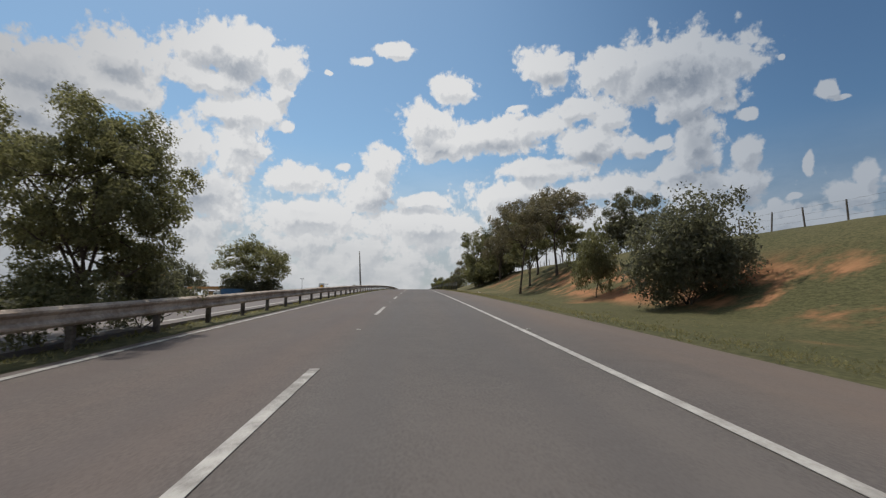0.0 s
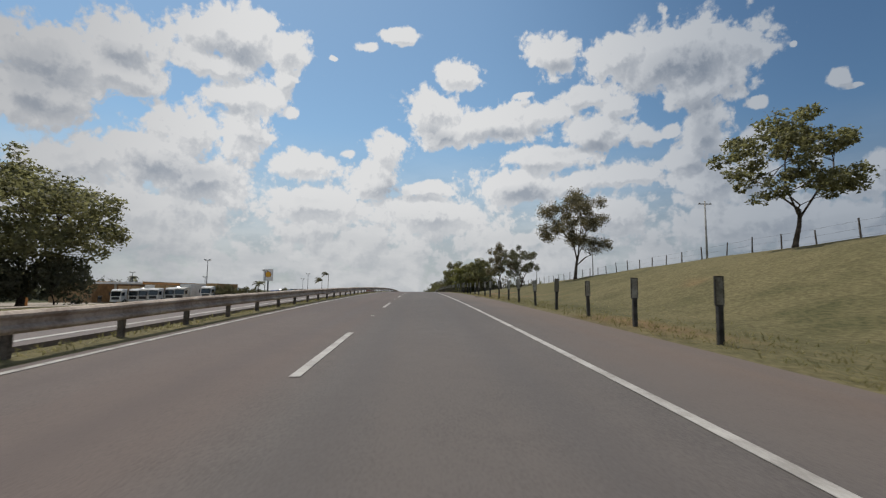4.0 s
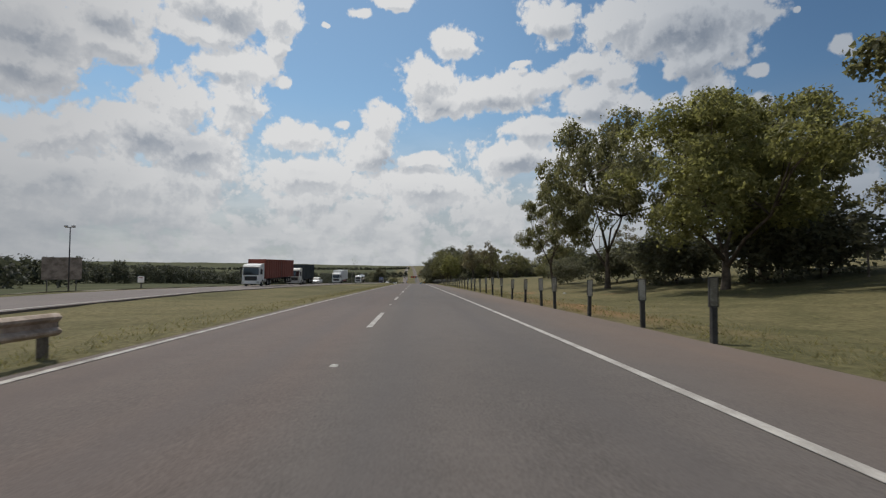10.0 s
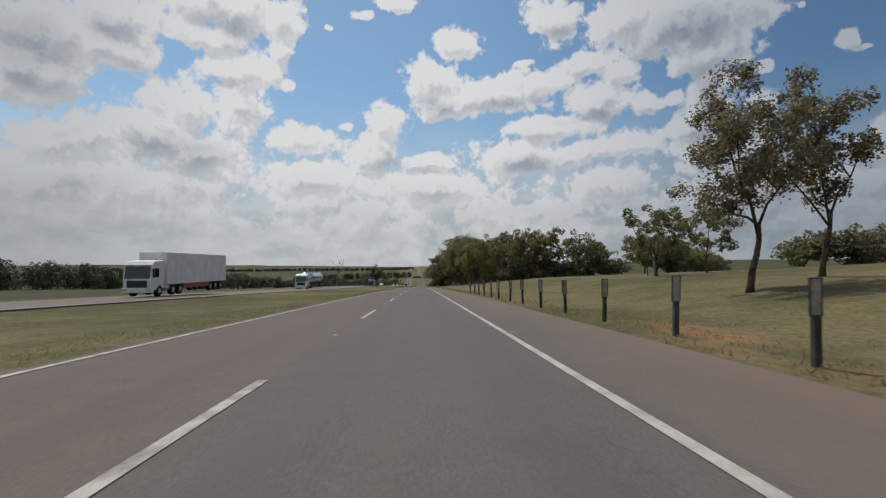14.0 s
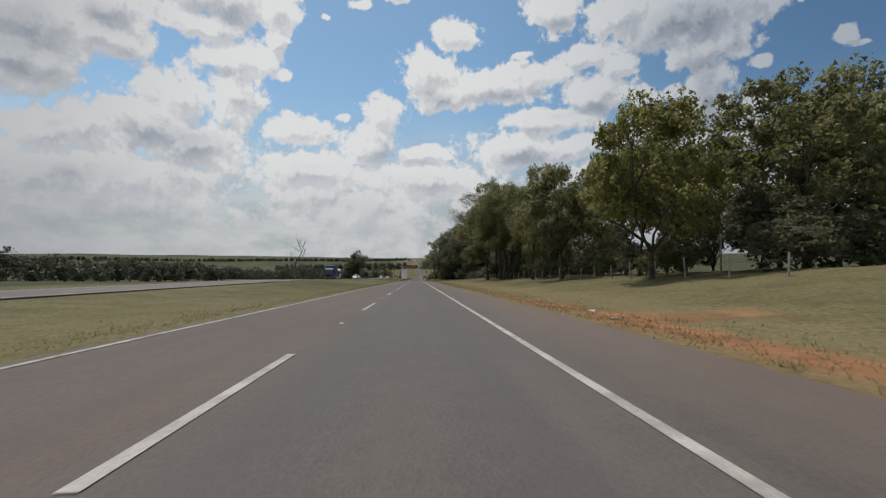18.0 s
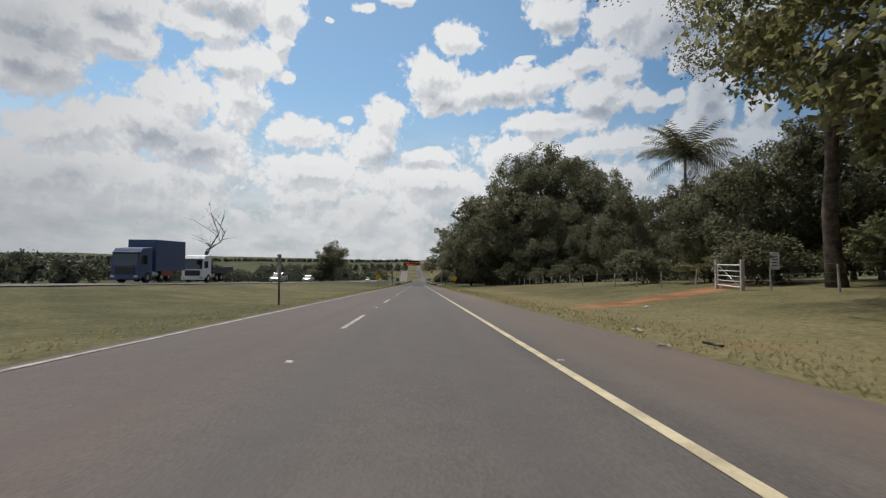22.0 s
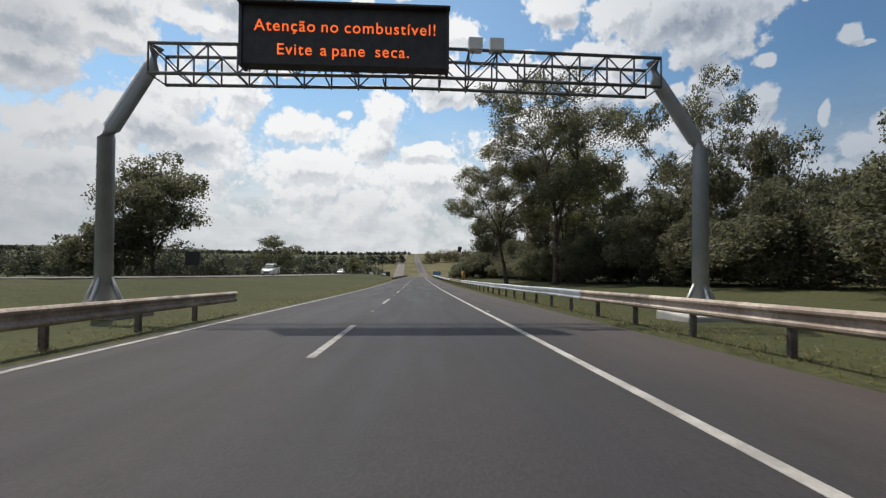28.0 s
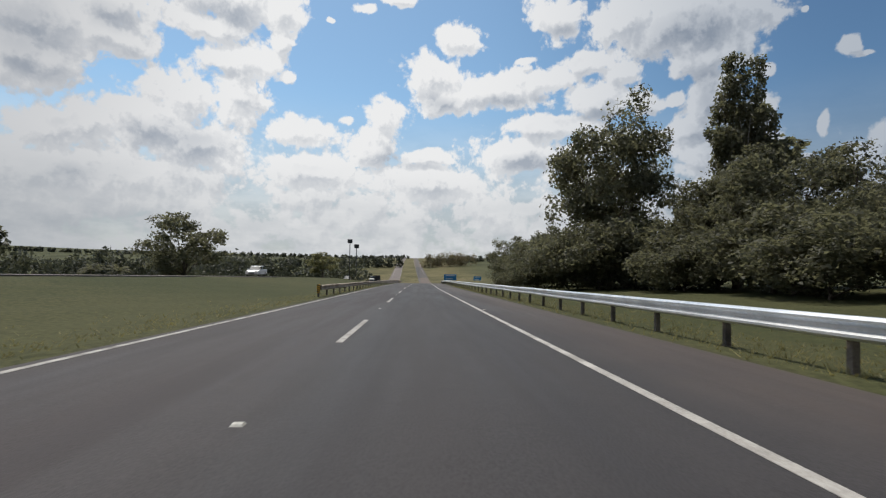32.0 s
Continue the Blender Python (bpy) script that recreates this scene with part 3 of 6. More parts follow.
def ground_z(x, y):
    """Height of the ground at any place, under and beside the roads."""
    x, y = np.asarray(x, float), np.asarray(y, float)
    z = road_z(y) + 0.0 * x
    xr = x - road_x(y)
    toe = np.interp(y, [-80, 20, 60, 90, 130, 5000], [11.0, 11.0, 10.0, 9.0, 7.5, 7.0])
    w = np.interp(y, [-80, 110, 180, 310, 360, 420, 5000], [12.0, 13.0, 17.0, 17.0, 12.0, 17.0, 20.0])
    dip = np.interp(y, [-80, 40, 90, 5000], [0.45, 0.4, 0.15, 0.12])
    rise = np.interp(y, [-80, 160, 220, 340, 420, 5000], [0.012, 0.03, 0.10, 0.10, 0.03, 0.012])
    right = -dip * smooth01((xr - 4.2) / 4.0) + (bank_h(y) + dip) * smooth01((xr - toe) / w) + rise * np.clip(xr - 22, 0, 80)
    ox = opp_x(y)
    dz = opp_dz(y)
    span = np.maximum(-(ox - road_x(y)) - 5.4, 0.5)
    t = np.clip((-xr - 5.4) / span, 0, 1)
    left = dz * smooth01(t) - 0.25 * np.sin(np.pi * t) * np.clip((span - 3) / 8, 0, 1)
    beyond = np.clip(-xr - 5.4 - span - opp_w(y) - 1.0, 0, 60)
    left = left + beyond * np.interp(y, [-80, 300, 360, 480, 620, 800, 5000], [-0.04, -0.04, -0.03, -0.03, -0.02, -0.02, -0.02])
    yard = np.interp(y, [-80, 90, 170, 310, 380, 5000], [0.0, 0.0, 1.0, 1.0, 0.0, 0.0])
    left = left - 0.8 * yard * smooth01((beyond - 3.0) / 14.0)
    off = np.where(xr > 0, right, left)
    under = (xr > PAVED_L - 0.25) & (xr < PAVED_R + 0.25)
    under2 = (x < ox + 0.8) & (x > ox - opp_w(y) - 0.6)
    rough = 0.05 * np.sin(x * 1.3 + y * 0.37) * np.sin(y * 0.9 - x * 0.5) * smooth01((np.abs(xr + 0.4) - 5.6) / 3)
    far = 1.3 * np.sin(x * 0.011 + 1.0) * np.sin(y * 0.007) * np.clip((np.abs(xr) - 90) / 300, 0, 3) + 0.016 * np.clip(np.abs(xr) - 180, 0, 1300)
    return z + np.where(under, -0.09, np.where(under2, dz - 0.09, off + rough + far))


gx = np.concatenate([np.linspace(-2600, -320, 14), np.linspace(-260, -60, 14), np.arange(-56, -28, 2.0), np.arange(-28, 26, 0.8), np.arange(26, 60, 2.5), np.linspace(65, 260, 14), np.linspace(320, 2600, 14)])
gy = np.concatenate([np.arange(-80, 830, 2.5), np.linspace(835, 1400, 80), np.linspace(1420, 4800, 90)])
GX, GY = np.meshgrid(gx, gy)
GZ = ground_z(GX, GY)
nx = len(gx)
idx = np.arange(len(gy) - 1)[:, None] * nx + np.arange(nx - 1)[None, :]
quads = np.stack([idx, idx + 1, idx + nx + 1, idx + nx], -1).reshape(-1, 4)
ground = part("ground", mesh_from("ground", np.stack([GX, GY, GZ], -1).reshape(-1, 3).tolist(), quads.tolist(), GRASS, True), None)
tagged(ground, "dry green and straw coloured grassland with bare red earth", "ground", kind="structure")

ys_road = np.concatenate([np.arange(-80, 860, 4.0), np.arange(860, 3300, 20.0)])
road = part("road", ribbon("road", ys_road, lambda y: PAVED_L + road_x(y), lambda y: PAVED_R + road_x(y), lambda y: road_z(y), ASPHALT), None)
tagged(road, "worn grey asphalt carriageway with reddish dusty shoulder", "road", kind="structure")
# late stretch laid over the road in the asphalt darkened for cloud shade
part("resurfaced_lane", ribbon("resurfaced_lane", np.arange(662, 1400, 4.0), lambda y: PAVED_L + 0.02 + road_x(y), lambda y: PAVED_R - 0.02 + road_x(y), lambda y: road_z(y) + 0.004, ASPHALT_SHADED, 0.003), None, road, "darker smoother asphalt with cloud shade in its colour")
road2 = part("opposite_road", ribbon("opposite_road", ys_road, lambda y: opp_x(y) - opp_w(y), lambda y: opp_x(y) + 0.5, lambda y: road_z(y) + opp_dz(y), ASPHALT_FAR), None)
tagged(road2, "pale asphalt carriageway for the opposite traffic", "road", kind="structure")


def stripe(name, y0, y1, x0, x1, mat, lift=0.009, xf=road_x, zf=None, step=6.0):
    zf = zf or road_z
    ys = np.linspace(y0, y1, max(2, int((y1 - y0) / step) + 1))
    return ribbon(name, ys, lambda y: xf(y) + x0, lambda y: xf(y) + x1, lambda y: zf(y) + lift, mat, 0.004)


part("edge_line", stripe("edge_line", -80, 488, EDGE_R - 0.062, EDGE_R + 0.062, LINE), None, road, "solid white edge line")
part("edge_line", stripe("edge_line", 488, 592, EDGE_R - 0.062, EDGE_R + 0.062, LINE_YELLOW), None, road, "edge line stained yellow")
part("edge_line", stripe("edge_line", 592, 2600, EDGE_R - 0.062, EDGE_R + 0.062, LINE), None, road, "solid white edge line")
part("edge_line", stripe("edge_line", -80, 2600, EDGE_L - 0.06, EDGE_L + 0.06, LINE_OLD), None, road, "thin worn white edge line")
opp_z = lambda y: road_z(y) + opp_dz(y)
part("edge_line", stripe("edge_line", -80, 2600, -0.08, 0.08, LINE, 0.006, opp_x, opp_z), None, road2)
part("edge_line", stripe("edge_line", 300, 2600, -7.3, -7.15, LINE, 0.006, opp_x, opp_z), None, road2)
PERIOD, DASH_LEN = 13.2, 4.3
for k in range(-7, 90):
    y0 = 4.3 + (k + 0) * PERIOD - 7.7          # near end of the mark
    if y0 + DASH_LEN < 1150:
        part("lane_mark", stripe("lane_mark", y0, y0 + DASH_LEN, DASH - 0.062, DASH + 0.062, LINE if k % 3 else LINE_OLD), None, road)
for k in range(23, 66):
    y0 = k * PERIOD
    part("lane_mark", stripe("lane_mark", y0, y0 + DASH_LEN, -3.65, -3.5, LINE, 0.006, opp_x, opp_z), None, road2)


def stud(y, x):
    """A raised road marker between two dashes."""
    bm = boxed(-0.05, 0.05, -0.045, 0.045, 0.0, 0.018)
    for v in bm.verts:
        if v.co.z > 0.01:
            v.co.x *= 0.75
            v.co.y *= 0.55
    ob = part("road_stud", bm, POST_WHITE, road)
    ob.matrix_world = pose(float(road_x(y)) + x, y, float(road_z(y)) + 0.003)


for k in range(-2, 62):
    stud(4.3 + k * PERIOD - 7.7 + 8.75, DASH)
    if k % 3 == 0:
        stud(4.3 + k * PERIOD - 7.7 + 8.75, EDGE_R + 0.17)


# ---- guard rails ----
W_BEAM = [(0.0, 0.155), (0.03, 0.15), (0.075, 0.11), (0.075, 0.075), (0.02, 0.03), (0.02, -0.03), (0.075, -0.075), (0.075, -0.11), (0.03, -0.15), (0.0, -0.155)]


def rail_z(x, y):
    """The median rail stands lower over the crest."""
    return float(road_z(y)) - (float(np.interp(y, [50, 130], [0.0, 0.09])) if x < 0 and y < 300 else 0.0)


def beam_mesh(name, y0, y1, x, face, height, mat, sag=0.0):
    ys = np.linspace(y0, y1, max(2, int(abs(y1 - y0) / 4.0) + 1))
    vs, fs = [], []
    n = len(W_BEAM)
    for i, y in enumerate(ys):
        bx = x + float(road_x(y))
        z = rail_z(x, y) + height - 0.155 + 0.012 * math.sin(y * 0.7)
        for px, pz in W_BEAM:
            vs.append((bx + face * px, y, z + pz))
        for px, pz in reversed(W_BEAM):
            vs.append((bx + face * (px - 0.006), y, z + pz))
    m = 2 * n
    for i in range(len(ys) - 1):
        for k in range(m):
            fs.append((i * m + k, i * m + (k + 1) % m, (i + 1) * m + (k + 1) % m, (i + 1) * m + k))
    return mesh_from(name, vs, fs, mat)


def guard_rail(y0, y1, x, face, height, spans, label, post_mat, spacing=2.4, ends=()):
    """A W-beam rail with posts and spacer blocks. face: +1 when the beam's ridges point to +x."""
    root = thing("guard_rail", 0, 0, 0, label, "guard rail", "guard rails along the highway")
    for a, b, mat in spans:
        part("beam", beam_mesh("beam", a, b, x, face, height, mat), None, root)
    post_me = mesh_from("rail_post", *[d for d in joined([cube_data(-0.05, 0.05, -0.045, 0.045, -0.35, height - 0.05)])], post_mat)
    block_me = mesh_from("spacer", *cube_data(-0.06, 0.06, -0.05, 0.05, -0.13, 0.13), post_mat)
    n = int((y1 - y0) / spacing)
    for i in range(n + 1):
        y = y0 + 0.2 + i * spacing
        if y > y1:
            break
        bx = x + float(road_x(y))
        p = part("post", post_me, None, root)
        p.location = (bx - face * 0.17, y, rail_z(x, y))
        q = part("spacer", block_me, None, root)
        q.location = (bx - face * 0.06, y, rail_z(x, y) + height - 0.16)
    return root


def cube_data(x0, x1, y0, y1, z0, z1):
    v = [(x, y, z) for z in (z0, z1) for y in (y0, y1) for x in (x0, x1)]
    f = [(0, 2, 3, 1), (4, 5, 7, 6), (0, 1, 5, 4), (2, 6, 7, 3), (0, 4, 6, 2), (1, 3, 7, 5)]
    return v, f


guard_rail(-60, 257, -5.55, 1, 0.70, [(-60, 257, STEEL_RUST)], "long weathered brown steel guard rail on dark posts along the median", POST_WOOD)
guard_rail(679, 717.4, -5.7, 1, 0.66, [(679, 684, STEEL_NEW), (684, 717.4, STEEL_RUST)], "short dark steel guard rail before the gantry leg", POST_WOOD)
guard_rail(807, 905, -5.7, 1, 0.66, [(807, 905, STEEL_RUST)], "brown steel guard rail in the grass median", POST_WOOD)
guard_rail(687.6, 930, 4.95, -1, 0.73, [(687.6, 717.5, STEEL_RUST), (717.5, 758, STEEL_NEW), (758, 778, STEEL_RUST), (778, 930, STEEL_NEW)],
           "steel guard rail, part weathered brown and part bright new zinc", POST_WOOD)


def end_marker(x, y):
    root = thing("hazard_board", x, y, float(ground_z(x, y)), "yellow and black striped hazard board at a guard rail's end", "hazard board", "", 0.0, 0.74)
    part("board", boxed(-0.115, 0.115, -0.015, 0.015, 0.3, 0.95, 0.006), YELLOW, root)
    part("stake", boxed(-0.03, 0.03, 0.016, 0.07, -0.2, 0.9), DARK_METAL, root)
    for i in range(4):
        z = 0.36 + i * 0.16
        bm = bmesh.new()
        vs = [bm.verts.new(p) for p in ((-0.115, -0.019, z + 0.12), (-0.115, -0.019, z + 0.04), (0.115, -0.019, z - 0.04), (0.115, -0.019, z + 0.04))]
        bm.faces.new(vs)
        r = bmesh.ops.extrude_face_region(bm, geom=list(bm.faces))
        bmesh.ops.translate(bm, vec=(0, 0.003, 0), verts=[v for v in r["geom"] if isinstance(v, bmesh.types.BMVert)])
        part("stripe", bm, BLACK, root, "black diagonal stripe")


end_marker(5.05, 687.3)
end_marker(-5.75, 678.6)
end_marker(-5.75, 806.6)

# ---- delineator posts on the verge ----
def delineators():
    post_v, post_f = cube_data(-0.048, 0.048, -0.036, 0.036, -0.3, 0.659)
    post_me = mesh_from("marker_post", post_v, post_f, POST_DARK)
    rim = joined([cube_data(-0.084, -0.070, -0.018, 0.018, 0.66, 1.16), cube_data(0.070, 0.084, -0.018, 0.018, 0.66, 1.16), cube_data(-0.070, 0.070, -0.018, 0.018, 1.146, 1.16), cube_data(-0.070, 0.070, -0.018, 0.018, 0.66, 0.674)])
    rim_me = mesh_from("marker_rim", rim[0], rim[1], POST_DARK)
    plate_me = mesh_from("marker_plate", *cube_data(-0.070, 0.070, -0.01, 0.01, 0.674, 1.146), PLATE_DULL)
    rnd = random.Random(5)
    known = [57.6, 60.2, 62.7, 66.1, 79.3, 82.5, 86.4, 90.1, 93.8, 98.4, 181, 183.1, 185.6, 187.6, 189.8, 230.1, 235.2, 237.6, 241, 244.3, 258.1, 260.7, 263.8, 267.2, 269, 271.9, 334.4, 338.2, 341.9, 345.2, 349.6, 354.2]
    places = [known[0]]
    for y in known[1:] + [398.0]:
        steps = max(1, round((y - places[-1]) / 3.3))
        first = places[-1]
        places += [first + (y - first) * (i + 1) / steps for i in range(steps)]
    for y in places:
        x = float(np.interp(y, [60, 180, 235, 270, 330], [5.15, 5.0, 4.55, 4.45, 5.1])) + rnd.uniform(-0.05, 0.05)
        root = thing("delineator_post", x, y, float(ground_z(x, y)), "dark roadside marker post with a pale reflective plate", "marker post",
                     "marker posts along the verge", rnd.uniform(-8, 8), rnd.uniform(0.97, 1.06))
        root.rotation_euler.x += rnd.uniform(-0.04, 0.04)
        root.rotation_euler.y += rnd.uniform(-0.04, 0.04)
        part("post", post_me, None, root)
        part("rim", rim_me, None, root)
        part("reflective_plate", plate_me, None, root)


delineators()

# ---- plants ----
def leaves_mesh(name, centres, radii, count, size, mat, seed, flat=0.8, shell=0.55):
    """A crown: many small leaf sprays scattered through lobes, thicker at the lobes' outsides."""
    r = np.random.RandomState(seed)
    centres, radii = np.array(centres, float), np.array(radii, float)
    w = radii ** 2
    pick = r.choice(len(centres), count, p=w / w.sum())
    d = r.normal(size=(count, 3))
    d /= np.linalg.norm(d, axis=1)[:, None]
    # most leaves gather in tufts on the lobe's outside, with gaps between
    tufts_each = 11
    td = r.normal(size=(len(centres), tufts_each, 3))
    td /= np.linalg.norm(td, axis=2)[:, :, None]
    own = td[pick, r.randint(0, tufts_each, count)]
    near = own + r.normal(size=(count, 3)) * 0.27
    d = np.where((r.rand(count) < 0.72)[:, None], near / np.linalg.norm(near, axis=1)[:, None], d)
    rad = radii[pick] * (shell + (1.08 - shell) * r.rand(count)) * (0.85 + 0.3 * r.rand(count))
    p = centres[pick] + d * rad[:, None] * np.array([1, 1, flat])
    n = d * 0.6 + r.normal(size=(count, 3)) * 0.7
    n[:, 2] += 0.35
    n /= np.linalg.norm(n, axis=1)[:, None]
    a = np.cross(n, r.normal(size=(count, 3)))
    a /= np.linalg.norm(a, axis=1)[:, None]
    b = np.cross(n, a)
    s = size * (0.6 + 0.8 * r.rand(count))[:, None]
    long, wide = a * s, b * s * 0.8
    v = np.empty((count, 3, 3))
    v[:, 0] = p - long
    v[:, 1] = p + long * 0.8 - wide
    v[:, 2] = p + long * 0.6 + wide
    me = bpy.data.meshes.new(name)
    me.vertices.add(count * 3)
    me.vertices.foreach_set("co", v.reshape(-1))
    me.loops.add(count * 3)
    me.loops.foreach_set("vertex_index", np.arange(count * 3, dtype=np.int32))
    me.polygons.add(count)
    me.polygons.foreach_set("loop_start", np.arange(0, count * 3, 3, dtype=np.int32))
    me.update(calc_edges=True)
    me.materials.append(mat)
    return me


def limb_path(p, d, length, r, bend=0.25, steps=5, up=0.12):
    pts = [Vector(p)]
    d = Vector(d).normalized()
    for i in range(steps):
        d = (d + Vector((r.uniform(-bend, bend), r.uniform(-bend, bend), r.uniform(-bend, bend) * 0.5 + up))).normalized()
        pts.append(pts[-1] + d * length / steps)
    return pts, d


def tree_meshes(seed, height, trunk_h, spread, girth, leaf_mat, bark_mat, count, leaf, lobes=12, lobe_r=1.3, flat=0.75, twigs="fine", lean=0.1, shell=0.55, top=0.55):
    """Trunk, limbs and crown meshes of one kind of tree, base at the origin."""
    r = random.Random(seed)
    trunk, d = limb_path((0, 0, -0.3), (r.uniform(-lean, lean), r.uniform(-lean, lean), 1), trunk_h + 0.3, r, 0.10, 5, 0.1)
    tr = joined([tube_data(trunk, [girth * (1.35 if i == 0 else 1.0) * (1 - 0.09 * i) for i in range(6)], 8)])
    limb_parts, ends, boughs = [], [], []
    fork = trunk[-1]
    for k in range(lobes):
        a = 2 * math.pi * (k + r.uniform(-0.35, 0.35)) / lobes * 2.4
        f = (k + 0.5) / lobes
        out = spread * (0.35 + 0.65 * math.sin(math.pi * (0.18 + 0.72 * f))) * r.uniform(0.6, 1.0)
        zz = trunk_h + (height - trunk_h - lobe_r * 0.5) * (0.12 + 0.88 * f ** 0.9) * r.uniform(0.86, 1.0)
        end = Vector((math.cos(a) * out, math.sin(a) * out, zz)) if k < lobes - 1 else Vector((r.uniform(-0.3, 0.3) * spread, r.uniform(-0.3, 0.3) * spread, height - lobe_r * 0.7))
        g0 = girth * r.uniform(0.36, 0.5)
        if k % 4 == 0 or not boughs:
            start = trunk[r.choice([-1, -1, -2, -3])]
        else:
            start, g1 = boughs[-1][r.choice([2, 2, 3])], girth * 0.2
            g0 = g1 * r.uniform(0.8, 1.1)
        sway = spread * 0.22
        mid = start.lerp(end, 0.5) + Vector((r.uniform(-1, 1) * sway, r.uniform(-1, 1) * sway, r.uniform(-0.2, 0.7) * sway))
        low = start.lerp(mid, 0.5) + Vector((r.uniform(-0.3, 0.3) * sway, r.uniform(-0.3, 0.3) * sway, 0.1 + r.uniform(0, 0.3) * sway))
        pts = [start, low, mid, mid.lerp(end, 0.55) + Vector((0, 0, r.uniform(-0.2, 0.2) * sway)), end]
        if k % 4 == 0 or not boughs:
            boughs.append(pts)
        limb_parts.append(tube_data(pts, [g0, g0 * 0.8, g0 * 0.62, g0 * 0.42, g0 * 0.18], 5))
        ends.append((end, lobe_r * r.uniform(0.75, 1.2)))
        if twigs:
            for q in range(3):
                s = mid.lerp(end, r.uniform(0.0, 0.7))
                tip = s + Vector((r.uniform(-1, 1), r.uniform(-1, 1), r.uniform(0.0, 0.9))).normalized() * lobe_r * r.uniform(0.9, 1.7)
                if twigs == "fine":
                    limb_parts.append(tube_data([s, s.lerp(tip, 0.5) + Vector((0, 0, 0.06)), tip], [g0 * 0.3, g0 * 0.2, g0 * 0.07], 3))
                ends.append((tip, lobe_r * r.uniform(0.45, 0.8)))
    lb = joined(limb_parts)
    crown = leaves_mesh("crown", [tuple(e) for e, q in ends], [q for e, q in ends], count, leaf, leaf_mat, seed, flat, shell) if count else None
    return mesh_from("trunk", tr[0], tr[1], bark_mat, True), mesh_from("limbs", lb[0], lb[1], bark_mat, True), crown


KINDS = {}


def kind(name, *args, **kw):
    KINDS[name] = (args, kw, {})


#     name        seed height trunk spread girth leaf bark count leafsize
kind("broad", 11, 10.0, 2.4, 4.6, 0.24, LEAF_OLIVE, BARK, 19000, 0.12, lobes=15, lobe_r=1.2)
kind("broad_b", 12, 10.0, 2.0, 4.9, 0.26, LEAF_OLIVE, BARK, 19000, 0.12, lobes=16, lobe_r=1.2)
kind("bright", 13, 10.0, 1.8, 5.0, 0.24, LEAF_BRIGHT, BARK, 19000, 0.12, lobes=16, lobe_r=1.3)
kind("open", 14, 10.0, 2.6, 4.6, 0.18, LEAF_OLIVE, BARK, 13000, 0.105, lobes=13, lobe_r=0.95)
kind("open_b", 15, 10.0, 3.0, 4.2, 0.20, LEAF_DEEP, BARK_PALE, 14000, 0.105, lobes=12, lobe_r=1.0)
kind("brown", 16, 10.0, 2.8, 4.6, 0.20, LEAF_BROWN, BARK, 17000, 0.105, lobes=17, lobe_r=1.15)
kind("round", 33, 10.0, 2.7, 3.3, 0.18, LEAF_BROWN, BARK, 15000, 0.095, lobes=14, lobe_r=0.95, flat=0.95, shell=0.3)
kind("oval_brown", 47, 10.0, 3.0, 2.1, 0.14, LEAF_BROWN, BARK, 9500, 0.085, lobes=15, lobe_r=0.75, flat=1.0, shell=0.35)
kind("round_green", 32, 10.0, 2.2, 3.9, 0.20, LEAF_OLIVE, BARK, 19000, 0.11, lobes=20, lobe_r=1.3, flat=0.9)
kind("round_dark", 34, 10.0, 2.0, 3.6, 0.20, LEAF_DEEP, BARK, 26000, 0.10, lobes=24, lobe_r=1.2, flat=0.9)
kind("thin_brown", 26, 10.0, 2.6, 4.8, 0.18, LEAF_BROWN, BARK_PALE, 7000, 0.10, lobes=14, lobe_r=0.9)
kind("dense", 17, 10.0, 0.5, 4.6, 0.26, LEAF_DEEP, BARK, 19000, 0.125, lobes=22, lobe_r=1.3, flat=0.85)
kind("dense_b", 18, 10.0, 0.5, 4.9, 0.26, LEAF_DEEP, BARK, 19000, 0.125, lobes=23, lobe_r=1.25, flat=0.85)
kind("slim", 19, 10.0, 3.4, 1.2, 0.11, LEAF_DEEP, BARK_PALE, 10000, 0.085, lobes=14, lobe_r=0.55, flat=1.15)
kind("tall", 20, 10.0, 3.2, 2.8, 0.15, LEAF_DEEP, BARK, 15000, 0.092, lobes=17, lobe_r=0.85, flat=0.95)
kind("tall_open", 21, 10.0, 3.0, 3.4, 0.14, LEAF_OLIVE, BARK, 13000, 0.09, lobes=16, lobe_r=0.8, flat=0.85)
kind("airy", 41, 10.0, 3.0, 4.0, 0.15, LEAF_DEEP, BARK, 9500, 0.085, lobes=15, lobe_r=0.78, flat=0.8)
kind("airy_b", 42, 10.0, 2.6, 3.6, 0.14, LEAF_OLIVE, BARK, 9500, 0.085, lobes=17, lobe_r=0.72, flat=0.85)
kind("tufted", 44, 10.0, 1.6, 4.5, 0.2, LEAF_DEEP, BARK, 13000, 0.115, lobes=24, lobe_r=0.8, flat=0.9)
kind("high_brown", 45, 10.0, 4.6, 4.8, 0.17, LEAF_BROWN, BARK, 12000, 0.10, lobes=18, lobe_r=0.95, flat=0.75)
kind("high", 48, 10.0, 4.4, 4.0, 0.15, LEAF_DEEP, BARK, 15000, 0.060, lobes=18, lobe_r=0.85, flat=0.8)
kind("forked", 49, 10.0, 3.5, 4.3, 0.15, LEAF_DEEP, BARK, 25000, 0.075, lobes=26, lobe_r=0.85, flat=0.7)
kind("canopy", 46, 10.0, 3.2, 3.4, 0.16, LEAF_DEEP, BARK, 18000, 0.085, lobes=18, lobe_r=0.95, flat=0.85)
kind("ragged", 43, 4.0, 0.25, 1.9, 0.06, LEAF_RAGGED, BARK, 5200, 0.09, lobes=14, lobe_r=0.62, flat=0.9)
